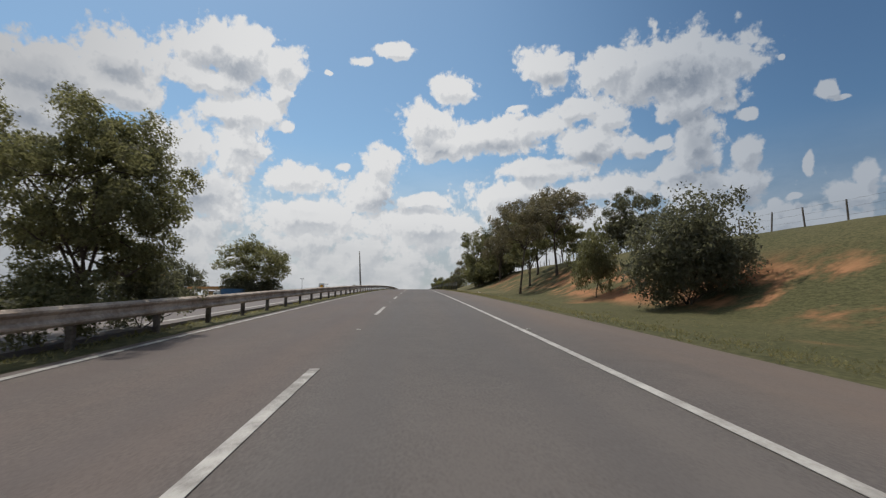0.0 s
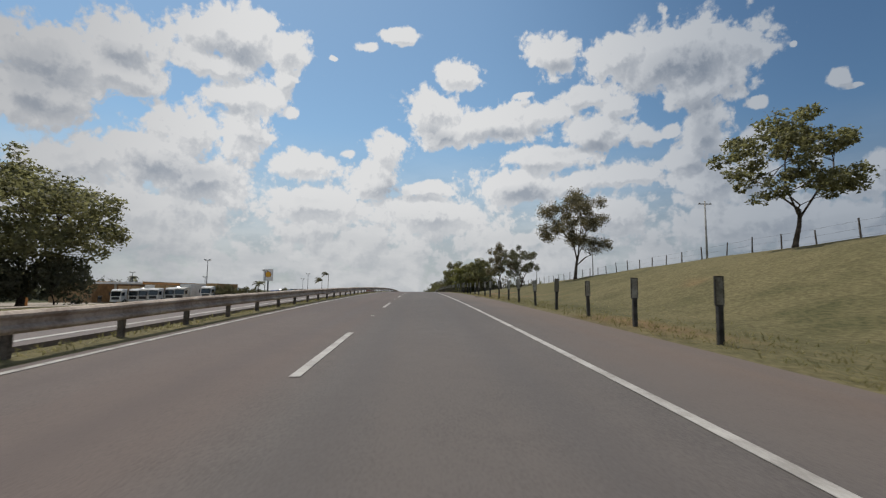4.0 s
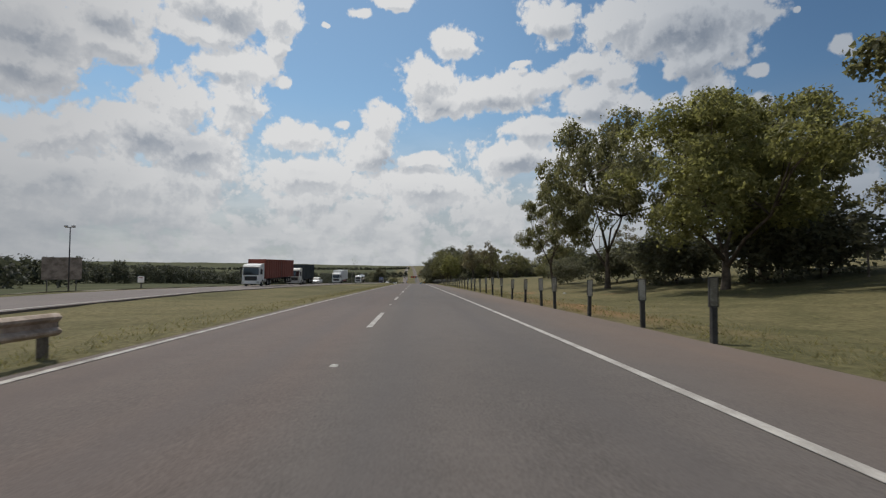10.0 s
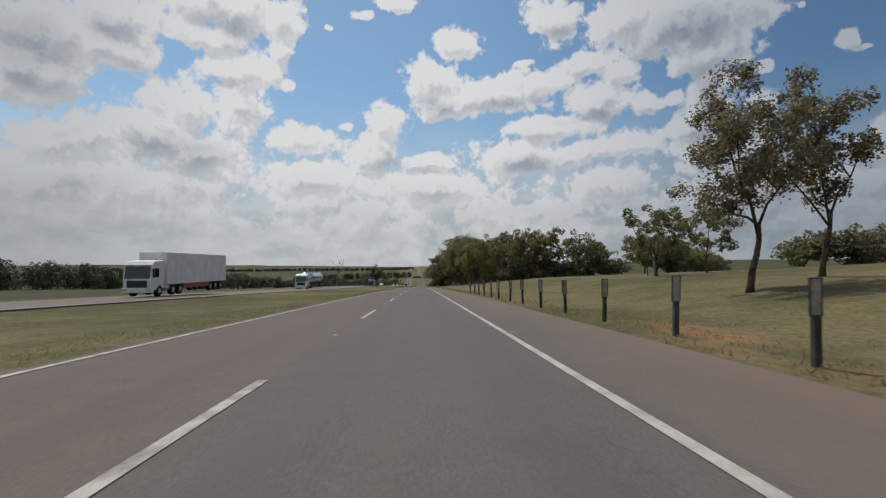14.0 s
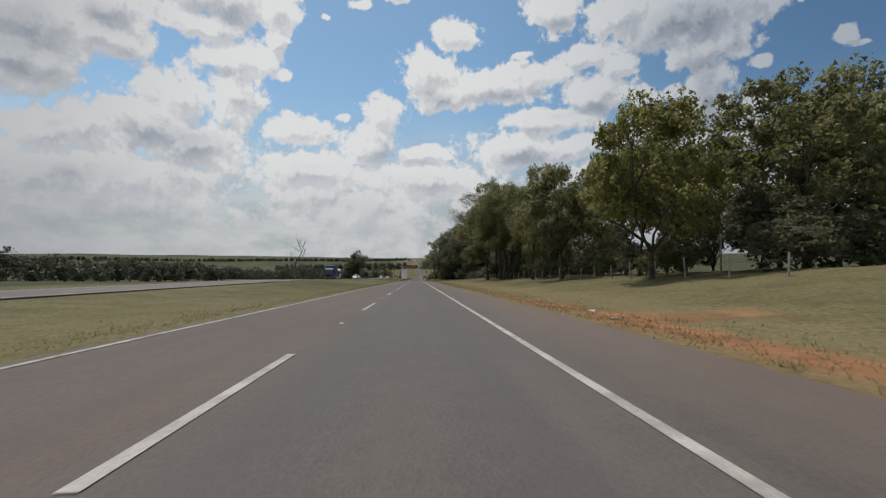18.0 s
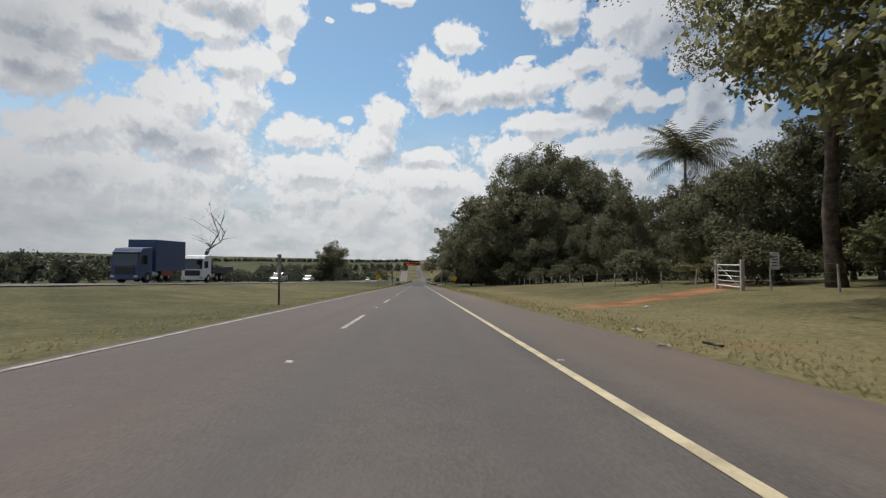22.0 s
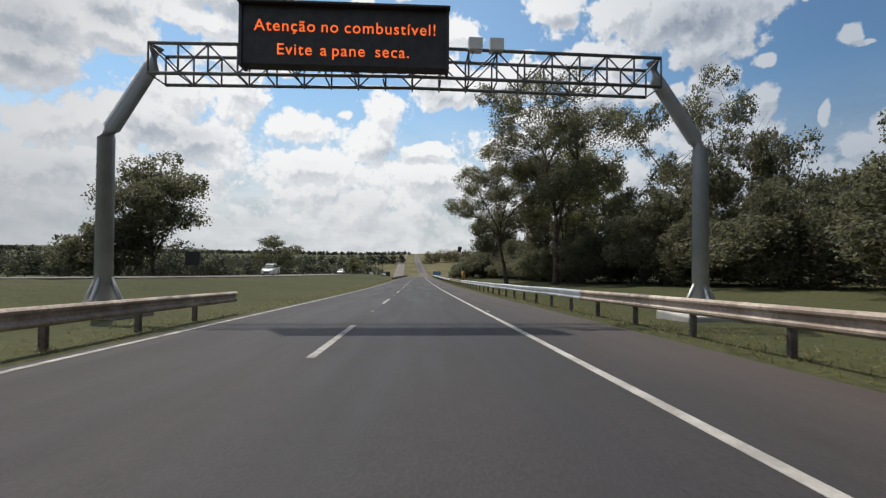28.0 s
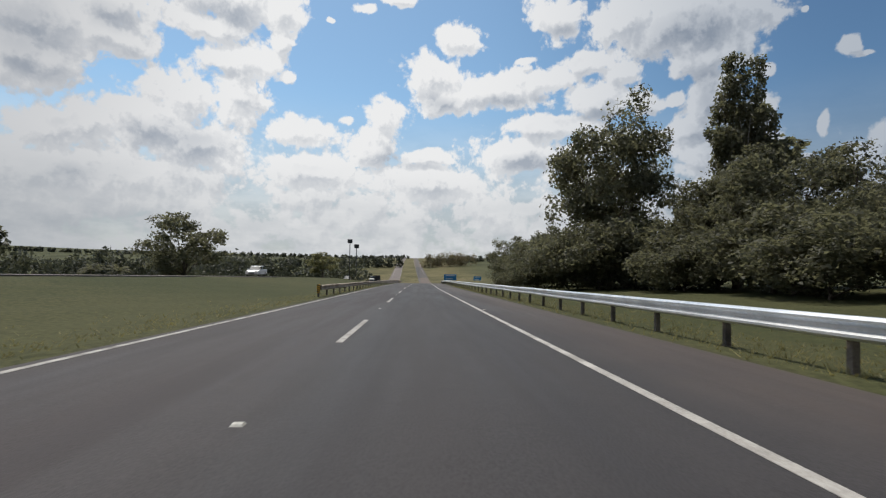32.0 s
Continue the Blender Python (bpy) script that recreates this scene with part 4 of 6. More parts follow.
kind("shrub", 22, 4.0, 0.3, 2.2, 0.08, LEAF_OLIVE, BARK, 6500, 0.115, lobes=12, lobe_r=0.95, flat=0.8)
kind("shrub_dark", 23, 4.0, 0.3, 2.3, 0.08, LEAF_DEEP, BARK, 6500, 0.115, lobes=12, lobe_r=1.0, flat=0.8)
kind("bare", 24, 10.0, 3.2, 3.2, 0.26, None, BARK_PALE, 0, 0.2, lobes=11, lobe_r=1.5)
BASE_H = {"shrub": 4.0, "shrub_dark": 4.0, "ragged": 4.0}


def tree(k, x, y, h, label, name="tree", group="", wide=1.0, sink=0.0, rz=None, detail=""):
    args, kw, made = KINDS[k]
    f = h / BASE_H.get(k, 10.0)
    # finer foliage beside the road, coarser far off
    grade = detail if detail else ("near" if abs(x) < 18.2 else ("far" if abs(x) > 31 else "mid"))
    if grade not in made:
        more = {"fine": 2.6, "near": 1.5, "mid": 0.78, "far": 0.32}[grade]
        a = list(args)
        a[7], a[8] = int(a[7] * more), a[8] * {"fine": 0.52, "near": 0.74, "mid": 1.05, "far": 1.55}[grade]
        made[grade] = tree_meshes(*a, twigs="none" if grade == "far" else "fine", **kw)
    root = new(name)
    root.empty_display_size = 0.5
    turn = (x * 37.0 + y * 61.0) % 360.0 if rz is None else rz
    root.matrix_world = pose(x, y, float(ground_z(x, y)) - sink, 0, 0, turn) @ Matrix.Diagonal((f * wide, f * wide, f, 1))
    tagged(root, label, "bush" if k in BASE_H else "tree", group)
    for nm, me in zip(("trunk", "branching", "crown"), made[grade]):
        if me:
            part(nm, me, None, root)
    return root


def palm_meshes(seed, height, frond_len, n, leaf_mat, droop, girth=0.22, blown=0.0):
    wood = BARK if girth < 0.2 else BARK_PALE
    r = random.Random(seed)
    pts = [(0.25 * math.sin(i / 8 * 1.2), 0, -0.3 + height * i / 8) for i in range(9)]
    tr = tube_data(pts, [girth * (1 - 0.055 * i) for i in range(9)], 9)
    top = Vector(pts[-1])
    stems, vs, fs = [], [], []
    for k in range(n):
        a = 2 * math.pi * k / n + r.uniform(-0.2, 0.2)
        lift = r.uniform(-0.3, 2.0)
        if blown:
            a, lift = math.pi + r.uniform(-0.9, 0.9), r.uniform(0.1, 1.6)
        d = Vector((math.cos(a), math.sin(a), lift)).normalized()
        p, path = top.copy(), [top.copy()]
        for i in range(9):
            d = (d + Vector((-blown * (0.4 + 0.1 * i), 0, -droop * (0.5 + i * 0.12)))).normalized()
            p = p + d * frond_len / 9
            path.append(p.copy())
        stems.append(tube_data(path, [0.05 - 0.0045 * i for i in range(10)], 4))
        for i in range(1, 10):
            for half in (0.0, 0.5):
                c = path[i - 1].lerp(path[i], half)
                along = (path[i] - path[i - 1]).normalized()
                side = along.cross(Vector((0, 0, 1))).normalized()
                ln = frond_len * 0.26 * math.sin(math.pi * min(0.97, (i + half) / 10.5) ** 0.7) + 0.12
                for sgn in (-1, 1):
                    tip = c + side * sgn * ln * 0.8 + along * ln * 0.55 + Vector((0, 0, -ln * r.uniform(0.3, 0.7)))
                    o = len(vs)
                    wv = along * 0.055
                    vs += [c - wv, c + wv, c.lerp(tip, 0.55) + wv, tip, c.lerp(tip, 0.55) - wv]
                    fs.append((o, o + 1, o + 2, o + 3, o + 4))
    st = joined(stems)
    return mesh_from("trunk", tr[0], tr[1], wood, True), mesh_from("frond_stems", st[0], st[1], BARK_PALE, True), mesh_from("fronds", vs, fs, leaf_mat)


def palm(x, y, height, frond_len, n, mat, droop, label, seed=1, lean=0.0, girth=0.22, blown=0.0):
    root = thing("palm_tree", x, y, float(ground_z(x, y)), label, "palm tree", rz=0.0 if blown else (seed * 77) % 360)
    root.rotation_euler.y += lean
    for nm, me in zip(("trunk", "frond_rib", "frond_crown"), palm_meshes(seed, height, frond_len, n, mat, droop, girth, blown)):
        part(nm, me, None, root)
    return root


# ---- trees and bushes, along the road ----
BANK = "trees on the road cutting"
tree("shrub_dark", 13.1, 17.5, 5.8, "dense round dark olive tree at the foot of the cutting", group=BANK, wide=0.82, sink=0.3, detail="fine")
tree("shrub", 12.8, 28.5, 5.0, "slender olive green bush beside the round tree", name="bush", wide=0.55)
tree("tufted", 24.5, 46, 7.8, "dark grey green tree on top of the cutting", group=BANK, detail="near")
tree("high_brown", 11.6, 48, 11.0, "tall forked tree with a flat olive brown crown", group=BANK, wide=0.72, detail="near")
tree("high_brown", 16.6, 50, 11.0, "tall forked tree with a flat olive brown crown", group=BANK, wide=0.86, detail="near", rz=40)
tree("open", 14.0, 53, 9.8, "open olive brown tree between two taller ones", group=BANK, wide=0.85)
tree("shrub_dark", 24.0, 47.0, 4.6, "dark bush at the foot of a tree", name="bush", wide=1.1)
tree("shrub_dark", 13.1, 17.2, 3.7, "dark dense bush under the round tree", name="bush", wide=1.05, detail="near")
tree("open", 18.6, 52, 5.6, "low yellow green tree under the tall crowns", group=BANK, wide=1.2)
tree("brown", 17.0, 60, 11.6, "tall tree with an open olive brown crown", group=BANK, wide=0.8)
tree("open", 17.4, 67, 4.0, "small bushy tree on bare red earth", group=BANK, wide=1.0)
tree("thin_brown", 24.0, 70.5, 8.6, "half bare grey brown tree at the top of the cutting", group=BANK, wide=1.05)
tree("open", 26.2, 69, 6.4, "leafy dark tree beside the half bare one", group=BANK, wide=0.8)
tree("airy_b", 12.4, 88.5, 12.3, "large dense olive green tree on the verge", group=BANK, wide=0.88, detail="fine")
tree("open", 13.6, 92, 11.6, "dense olive green tree on the verge", group=BANK, wide=0.9)
tree("airy", 16.0, 83, 11.2, "dark fine leaved tree on the cutting", group=BANK, wide=0.9, detail="fine")
tree("dense", 18.5, 86, 9.6, "dense dark tree behind the others", group=BANK, wide=0.8)
tree("brown", 15.2, 80, 10.2, "half bare reddish brown tree among green ones", group=BANK, wide=0.7)
tree("open", 20.3, 83.5, 10.2, "tall leafy yellow green tree on the cutting", group=BANK, wide=0.8)
tree("open_b", 22.8, 88, 9.4, "open grey green tree on the cutting", group=BANK, wide=0.95)
tree("open", 20, 121, 8.0, "open tree with spread umbrella branches on the bank", group=BANK, wide=1.1)
tree("shrub", 13.4, 101, 2.7, "low olive green bush on the grass bank", name="bush")
tree("round", 17.4, 149, 10.6, "open round headed tree at the top of the bank", group=BANK, wide=1.1)
tree("tufted", 15.8, 169.5, 6.7, "small gnarled tree with thick grey green leaf tufts", group="lone trees on the verge", wide=0.97)
tree("round", 18.8, 204, 10.6, "lone tree with a rounded brownish crown in the grass", group="lone trees on the verge", wide=1.0)
CLUMP = "roadside clump of trees"
tree("broad", 20.8, 264, 13.0, "large broad green tree of a roadside clump", group=CLUMP, wide=0.85)
tree("bright", 17.0, 276, 11.9, "yellow green broad tree of a roadside clump", group=CLUMP, wide=1.0)
tree("bright", 21.5, 280, 13.0, "yellow green broad tree of a roadside clump", group=CLUMP, wide=0.8)
tree("broad_b", 25.5, 284, 13.5, "broad dark green tree of a roadside clump", group=CLUMP, wide=0.9)
tree("broad_b", 15.2, 288, 14.6, "tall dark green tree of a roadside clump", group=CLUMP, wide=0.72)
tree("airy_b", 24.0, 271, 11.0, "open dark green tree at the clump's edge", group=CLUMP, wide=0.75)
tree("open", 14.0, 299, 11.4, "smaller leaning green tree of a roadside clump", group=CLUMP, wide=0.8)
for x, y, h in ((12.2, 92, 4.6), (12.8, 86.5, 4.4), (14.6, 84, 4.8), (13.6, 89.5, 5.4), (16.5, 87, 5.0), (18.5, 85, 4.4)):
    tree("shrub", x, y, h, "olive bush below the large trees", name="bush", group="bushes on the cutting", wide=1.1)
for x, y, h in ((20, 286, 4.0), (22, 279, 4.2), (20, 297, 4.0), (22, 290, 4.6), (26, 279, 4.2), (17.5, 305, 3.2), (30, 286, 4.5)):
    tree("shrub_dark", x, y, h, "dark bush at the foot of the clump", name="bush", wide=1.3)
tree("shrub_dark", 23, 266, 3.8, "dark bush at the foot of the clump", name="bush")
tree("shrub_dark", 23, 299, 4.0, "dark bush at the foot of the clump", name="bush")
tree("thin_brown", 29.5, 353, 15.0, "sparse pale brown tree above a hedge", group="lone trees on the verge", wide=0.52, detail="mid")
tree("airy_b", 35.8, 351, 11.5, "open olive tree above a hedge", group="lone trees on the verge", wide=0.75, detail="mid")
tree("thin_brown", 49, 357, 10.5, "half bare tree rising from a hedge", group="lone trees on the verge", wide=0.8, detail="mid")
tree("airy", 56, 357, 11.5, "slender open tree rising from a hedge", group="lone trees on the verge", wide=0.7, detail="mid")
for x, y, h in ((29.5, 349, 6.0), (32, 351, 6.4), (34.5, 350, 5.2), (45, 354, 4.6), (49, 355, 5.0), (53, 356, 5.4), (58, 357, 5.2), (63, 358, 5.6), (69, 360, 5.4)):
    tree(("shrub_dark", "shrub")[int(x) % 2], x, y, h, "leafy bush in a field hedge", name="bush", group="field hedge bushes", wide=1.1, detail="mid")
tree("oval_brown", 14.0, 371, 9.6, "open crowned brownish tree on the grass verge", group="lone trees on the verge", wide=1.2)
tree("oval_brown", 19.0, 373, 10.0, "second open crowned brownish tree on the grass verge", group="lone trees on the verge", wide=0.98)
rnd = random.Random(9)
for i in range(14):
    x, y = 62 + i * 5.2 + rnd.uniform(-1, 1), 425 + i * 1.5 + rnd.uniform(-3, 3)
    tree(("shrub", "shrub_dark")[i % 2], x, y, rnd.uniform(5.0, 7.0), "leafy bush in a field hedge", name="bush", group="field hedge bushes", wide=1.2)
for i in range(8):
    x, y = 24 + i * 3.4, 336 + i * 6.0 + rnd.uniform(-3, 3)
    tree(("shrub", "shrub_dark")[i % 2], x, y, rnd.uniform(2.6, 3.6), "leafy bush in a field hedge", name="bush", group="field hedge bushes", wide=1.2)
for x, y, h in ((24, 398, 7.5), (33, 404, 8.5), (30, 412, 5.5)):
    tree("open", x, y, h, "thin open tree beyond the verge", group="lone trees on the verge")
tree("bare", 27, 404, 7.5, "bare dead tree beyond the verge", group="lone trees on the verge")
# the tall belt: its front along the road, then the face that turns away from it
BELT = "tall roadside belt of trees"
mix = ("bright", "airy_b", "open", "broad", "airy", "tall_open")
for i, (x, y, h) in enumerate(((17.6, 490, 14), (20, 497, 15.5), (22, 504, 14), (17.8, 512, 14), (20, 519, 14.5), (17.7, 526, 17.8), (21.5, 533, 13), (20, 540, 16), (17.2, 548, 20), (20, 555, 20), (22, 562, 19))):
    tree(mix[i % 6], x, y, h, "tall leafy green tree in the roadside belt", group=BELT, wide=0.8, detail="near" if i in (2, 4, 5, 6, 7, 8, 9, 10) else "mid")
tree("high", 21.0, 575.5, 24.0, "very tall tree with a high spreading crown near the gate", group=BELT, wide=1.15, detail="fine")
for x, y, h in ((26, 586, 11), (30, 582, 12.5), (25, 592, 9), (34, 588, 13), (29, 596, 11)):
    tree("dense", x, y, h, "dark leafy tree behind the gate", group=BELT, wide=0.85, detail="mid")
for i in range(8):
    tree(mix[(i * 5 + 2) % 6], 28 + i * 5.2 + rnd.uniform(-2, 2), 492 + i * 2.6 + rnd.uniform(-4, 4), rnd.uniform(14.4, 16.6) if i < 5 else rnd.uniform(12.2, 13.8), "tall leafy green tree in the roadside belt", group=BELT, wide=1.0)
for i in range(17):
    x, y = 86 + i * 6.4 + rnd.uniform(-2, 2), 523 + i * 7.4 + rnd.uniform(-4, 4)
    tree(("broad", "bright", "dense", "round_green")[i % 4], x, y, rnd.uniform(13.0, 17.0), "tall leafy green tree in the roadside belt", group=BELT, wide=1.1)
for i in range(7):
    tree(("shrub_dark", "shrub")[i % 2], 28 + i * 6.0, 489 + i * 2.6, rnd.uniform(5.0, 7.0), "dark undergrowth bush below the belt", name="bush", group="undergrowth bushes", wide=1.4)
for i in range(6):
    tree(("airy", "tall", "canopy")[i % 3], 29 + (i % 2) * 4, 505 + i * 11, rnd.uniform(14.0, 18.0), "dark leafy tree deep in the roadside belt", group=BELT, wide=0.95)
for i in range(15):
    tree(("shrub_dark", "shrub")[i % 2], 21 + rnd.uniform(-1.5, 3), 484 + i * 8.2, rnd.uniform(2.6, 4.0), "dark undergrowth bush below the belt", name="bush", group="undergrowth bushes", wide=1.3)
tree("tall_open", 17.5, 552, 21.0, "very tall open tree with fine dark leaves", group=BELT, wide=0.9)
tree("broad", 16.8, 565, 17.5, "very tall open tree with fine dark leaves", group=BELT, wide=0.9)
palm(33.5, 610, 16.0, 6.2, 52, LEAF_PALM, 0.12, "tall palm with a full crown of olive fronds among the trees", 3, girth=0.26)
for x, y, h, k in ((31.5, 623, 13, "dense"), (38.5, 619, 15, "canopy"), (43, 612, 14, "dense_b"), (36, 609, 9, "dense"), (48, 618, 15, "canopy")):
    tree(k, x, y, h, "dark leafy tree round the tall palm", group=BELT, wide=0.85, detail="mid")
for i in range(13):
    tree(("dense", "dense_b")[i % 2], 26 + (i % 3) * 1.6, 490 + i * 8.0, rnd.uniform(6.0, 8.0), "low dark tree in the shade of the belt", group=BELT, wide=0.8, detail="far")
# the great dark clump
DARK = "great dark clump of trees"
for x, y, h, k in ((26, 644, 16, "dense"), (33, 640, 12.5, "dense_b"), (41, 644, 13, "dense"), (48, 644, 12.5, "dense_b"), (57, 646, 10.5, "dense"), (21, 654, 22, "dense_b"),
                   (25, 660, 31, "canopy"), (33, 661, 34, "canopy"), (40, 662, 30, "canopy"), (36, 650, 21, "dense"), (16.5, 666, 21, "dense"), (14.5, 680, 17, "dense_b"), (68, 642, 15, "dense"), (80, 645, 16, "dense_b"),
                   (44, 638, 11.5, "dense_b"), (62, 640, 10, "dense_b"), (47, 656, 18, "dense")):
    tree(k, x, y, h, "great dark green tree in a dense clump", group=DARK, wide=0.92, detail="near" if k == "canopy" else ("mid" if x < 45 else "far"))
for i in range(13):
    tree(("dense", "dense_b")[i % 2], 21.5 + i * 3.6, 641 - i * 2.0 + rnd.uniform(-1.5, 1.5), rnd.uniform(6.5, 9), "low dark tree filling the foot of the clump", group=DARK, wide=0.9, detail="far" if i > 5 else "mid")
for i in range(8):
    tree("shrub_dark", 19.5 + (i % 3), 642 + i * 6 + rnd.uniform(-2, 2), rnd.uniform(4, 5.5), "dark undergrowth bush below the clump", name="bush", group="undergrowth bushes", wide=1.4)
for i in range(14):
    tree("shrub_dark", 22 + i * 3.4, 636 - i * 1.7 + rnd.uniform(-1.0, 1.0), rnd.uniform(2.6, 3.6), "dark undergrowth bush below the clump", name="bush", group="undergrowth bushes", wide=1.4, detail="far" if i > 4 else "mid")
# beside and behind the gantry
LATE = "tall trees behind the guard rail"
for x, y, h, k in ((23, 714, 30, "canopy"), (28, 706, 27, "canopy"), (33, 700, 26, "airy"), (37, 709, 26, "tall_open"), (42, 703, 25, "airy_b"), (40, 696, 23, "tall"), (50, 707, 24, "dense"), (47, 717, 21, "tall"), (58, 713, 22, "dense_b"),
                   (17, 760.7, 27, "canopy"), (13, 771.5, 20.5, "forked"), (22, 783, 22, "airy"), (31, 713, 21, "dense"), (37, 704, 22, "dense_b"), (37, 763, 28, "airy"), (21.5, 772, 22, "airy_b"), (28.5, 779, 21, "airy"), (33, 790, 23, "tall_open"), (28.5, 756, 13.5, "airy"), (25, 789, 6, "dense")):
    tree(k, x, y, h, "tall dark tree behind the guard rail", group=LATE, wide=1.0 if x in (13, 17) else (0.75 if h == 28 else 0.92), detail="fine" if x in (13, 17, 22, 23) or h == 27 else ("near" if h > 20 else "mid"))
for x, y, h in ((23.5, 716, 18), (28.5, 709, 17), (22.5, 700, 7), (23, 723, 7.5), (24, 732, 7), (23, 741, 6.5), (25, 691, 8), (30, 684, 9), (36, 680, 10), (18.5, 756, 6), (19, 766, 6), (29, 690, 9), (34, 688, 12), (30, 700, 11), (37, 702, 12), (44, 708, 13), (52, 700, 12), (30, 722, 9), (34, 730, 12), (38, 738, 11), (43, 744, 12), (31, 741, 8), (22, 748, 9), (24, 755, 10), (26, 745, 11), (21.5, 763, 8), (35, 757, 13), (40, 752, 16), (48, 750, 12), (28, 768, 8)):
    tree(("dense", "dense_b")[int(x) % 2], x, y, h, "dark tree hung with creepers in the thicket", group=LATE, wide=0.62 if h > 12 else 0.85, detail="far" if x > 40 else "mid")
for x, y, h in ((38.5, 757, 22), (42, 760, 24), (45, 763, 22)):
    tree("bare", x, y, h, "bare pale trunked tree with broken top", group=LATE, wide=0.45, detail="near")
for x, y, h in ((9.6, 832, 1.9), (11.2, 830, 2.9), (13.0, 829, 4.2), (15.2, 828, 5.4), (17.6, 826, 6.6), (20.2, 824, 7.0), (12.5, 845, 4.5), (16, 843, 6.5)):
    tree("shrub_dark", x, y, h, "dark green bush where the thicket slopes down", name="bush", group="bushes behind the guard rail", wide=1.15, detail="near")
for i in range(42):
    tree("shrub_dark", (24.0 if i < 20 else 20.0) + (i % 3) * 1.9, 686 + i * 3.9 + rnd.uniform(-1.5, 1.5), rnd.uniform(3.8, 5.4), "dark green bush behind the guard rail", name="bush", group="bushes behind the guard rail", wide=1.4, detail="near")
tree("round_dark", 20.7, 831, 19.4, "round headed tall tree above the bushes", group=LATE, wide=0.9)
tree("slim", 30.6, 824, 22.5, "slim feathery tree rising over the bushes", group=LATE, wide=0.85)
tree("slim", 34.5, 826, 18.8, "slim feathery tree rising over the bushes", group=LATE, wide=1.5)
for i in range(14):
    tree(("dense", "tall", "dense_b")[i % 3], 23 + (i % 4) * 4.5, 812 + i * 7 + rnd.uniform(-2, 2), rnd.uniform(8.0, 11.5), "dark bushy tree behind the guard rail", group=LATE, wide=1.05)
for x, y, h in ((31, 803, 7.5), (34, 809, 9), (38, 811, 9.5), (41, 805, 8.5), (28, 799, 6.5), (46, 806, 9), (26.5, 805, 6.5), (24, 798, 5.5), (24.5, 818, 9.5), (28, 821, 12), (37, 818, 12), (42, 815, 12)):
    tree(("dense", "dense_b")[int(h) % 2], x, y, h, "dark bushy tree behind the guard rail", group=LATE, wide=0.95, detail="mid")
for i in range(6):
    tree(("dense", "dense_b")[i % 2], 44 + i * 9, 815 + (i % 2) * 6, rnd.uniform(9, 12), "dark bushy tree behind the guard rail", group=LATE, wide=1.1)
# left of the road
tree("open", -6.9, 4.4, 5.2, "leafy olive green tree behind the median rail", wide=0.88, detail="fine")
tree("broad", -7.0, 4.6, 4.5, "leafy olive green tree behind the median rail", wide=0.8)
for i, y in enumerate((-3.0, 0.5, 3.2, 6.0)):
    tree(("shrub", "shrub_dark")[i % 2], -6.6, y, 1.55, "low dark bush behind the median rail", name="bush", group="bushes behind the median rail", wide=0.95)
tree("round_green", -58, 168, 22.0, "broad leafy tree beside the truck park", wide=1.3, detail="mid")
for x, y, h in ((-63, 166, 8.5), (-54, 169, 8.0), (-58, 163, 7.0)):
    tree("shrub_dark", x, y, h, "dark undergrowth bush below the broad tree", name="bush", wide=1.0, detail="mid")
tree("dense", -96, 182, 17, "broad dark tree at the truck park", wide=0.9)
tree("dense_b", -90, 186, 15, "broad dark tree at the truck park", wide=0.9)
tree("broad", -60, 95, 8, "small leafy tree before a low building")
tree("shrub", -54, 100, 4, "low bush before a low building", name="bush")
palm(-38.0, 281, 7.6, 3.4, 11, LEAF_DEEP, 0.20, "thin palm with wind swept fronds beside the yard", 5, girth=0.13, blown=0.06)
palm(-35.7, 282, 9.6, 3.2, 9, LEAF_DEEP, 0.20, "thin palm with wind swept fronds beside the yard", 8, girth=0.13, blown=0.08)
palm(-98, 262, 9.0, 2.2, 12, LEAF_DEEP, 0.2, "small palm at the truck park", 9, girth=0.15)
palm(-44.5, 228.5, 4.6, 2.0, 12, LEAF_DEEP, 0.2, "small palm at the truck park", 10, girth=0.15)
for x, y, h in ((-46.5, 208, 3.3), (-46, 212, 3.6), (-45.5, 216.5, 3.0), (-45, 221, 3.4), (-44.5, 225.5, 2.8), (-45.5, 231, 3.4), (-41, 242, 3.5), (-45, 244, 1.9), (-39.8, 263, 3.5),
                (-36.0, 267, 3.2), (-36.2, 272, 2.4), (-33, 266, 2.2), (-47, 238, 2.6)):
    tree("ragged", x, y, h, "ragged dusty bush at the edge of the truck park", name="bush", group="bushes by the truck park", wide=1.15, detail="mid")
tree("airy_b", -35, 269.5, 3.4, "small crooked tree at the edge of the truck park", wide=0.8)
tree("bare", -58.5, 686, 25.5, "dead leafless tree with pale upright boughs in the field", wide=0.8, detail="near")
tree("round_dark", -40, 776, 18.5, "broad dense tree beyond the opposite carriageway", wide=1.0, detail="mid")
tree("shrub_dark", -44.5, 775, 8.5, "dark bush under the broad tree", name="bush", detail="mid")
tree("shrub_dark", -47, 772, 6, "dark bush under the broad tree", name="bush", wide=1.2, detail="mid")
tree("dense", -58, 900, 16, "dome shaped dark tree in the field", wide=1.25)
tree("dense_b", -64, 905, 8, "lower dark tree in the field", wide=1.4)
tree("broad", -30, 930, 9, "bushy tree across the road", wide=1.2)
for x, y in ((-80, 899), (-75.5, 902)):
    palm(x, y, 2.2, 3.4, 16, LEAF_DEEP, 0.14, "low bushy palm across the field", int(-x), girth=0.24)
tree("slim", -98, 893, 12.5, "slim tree standing over far bushes", wide=1.6)
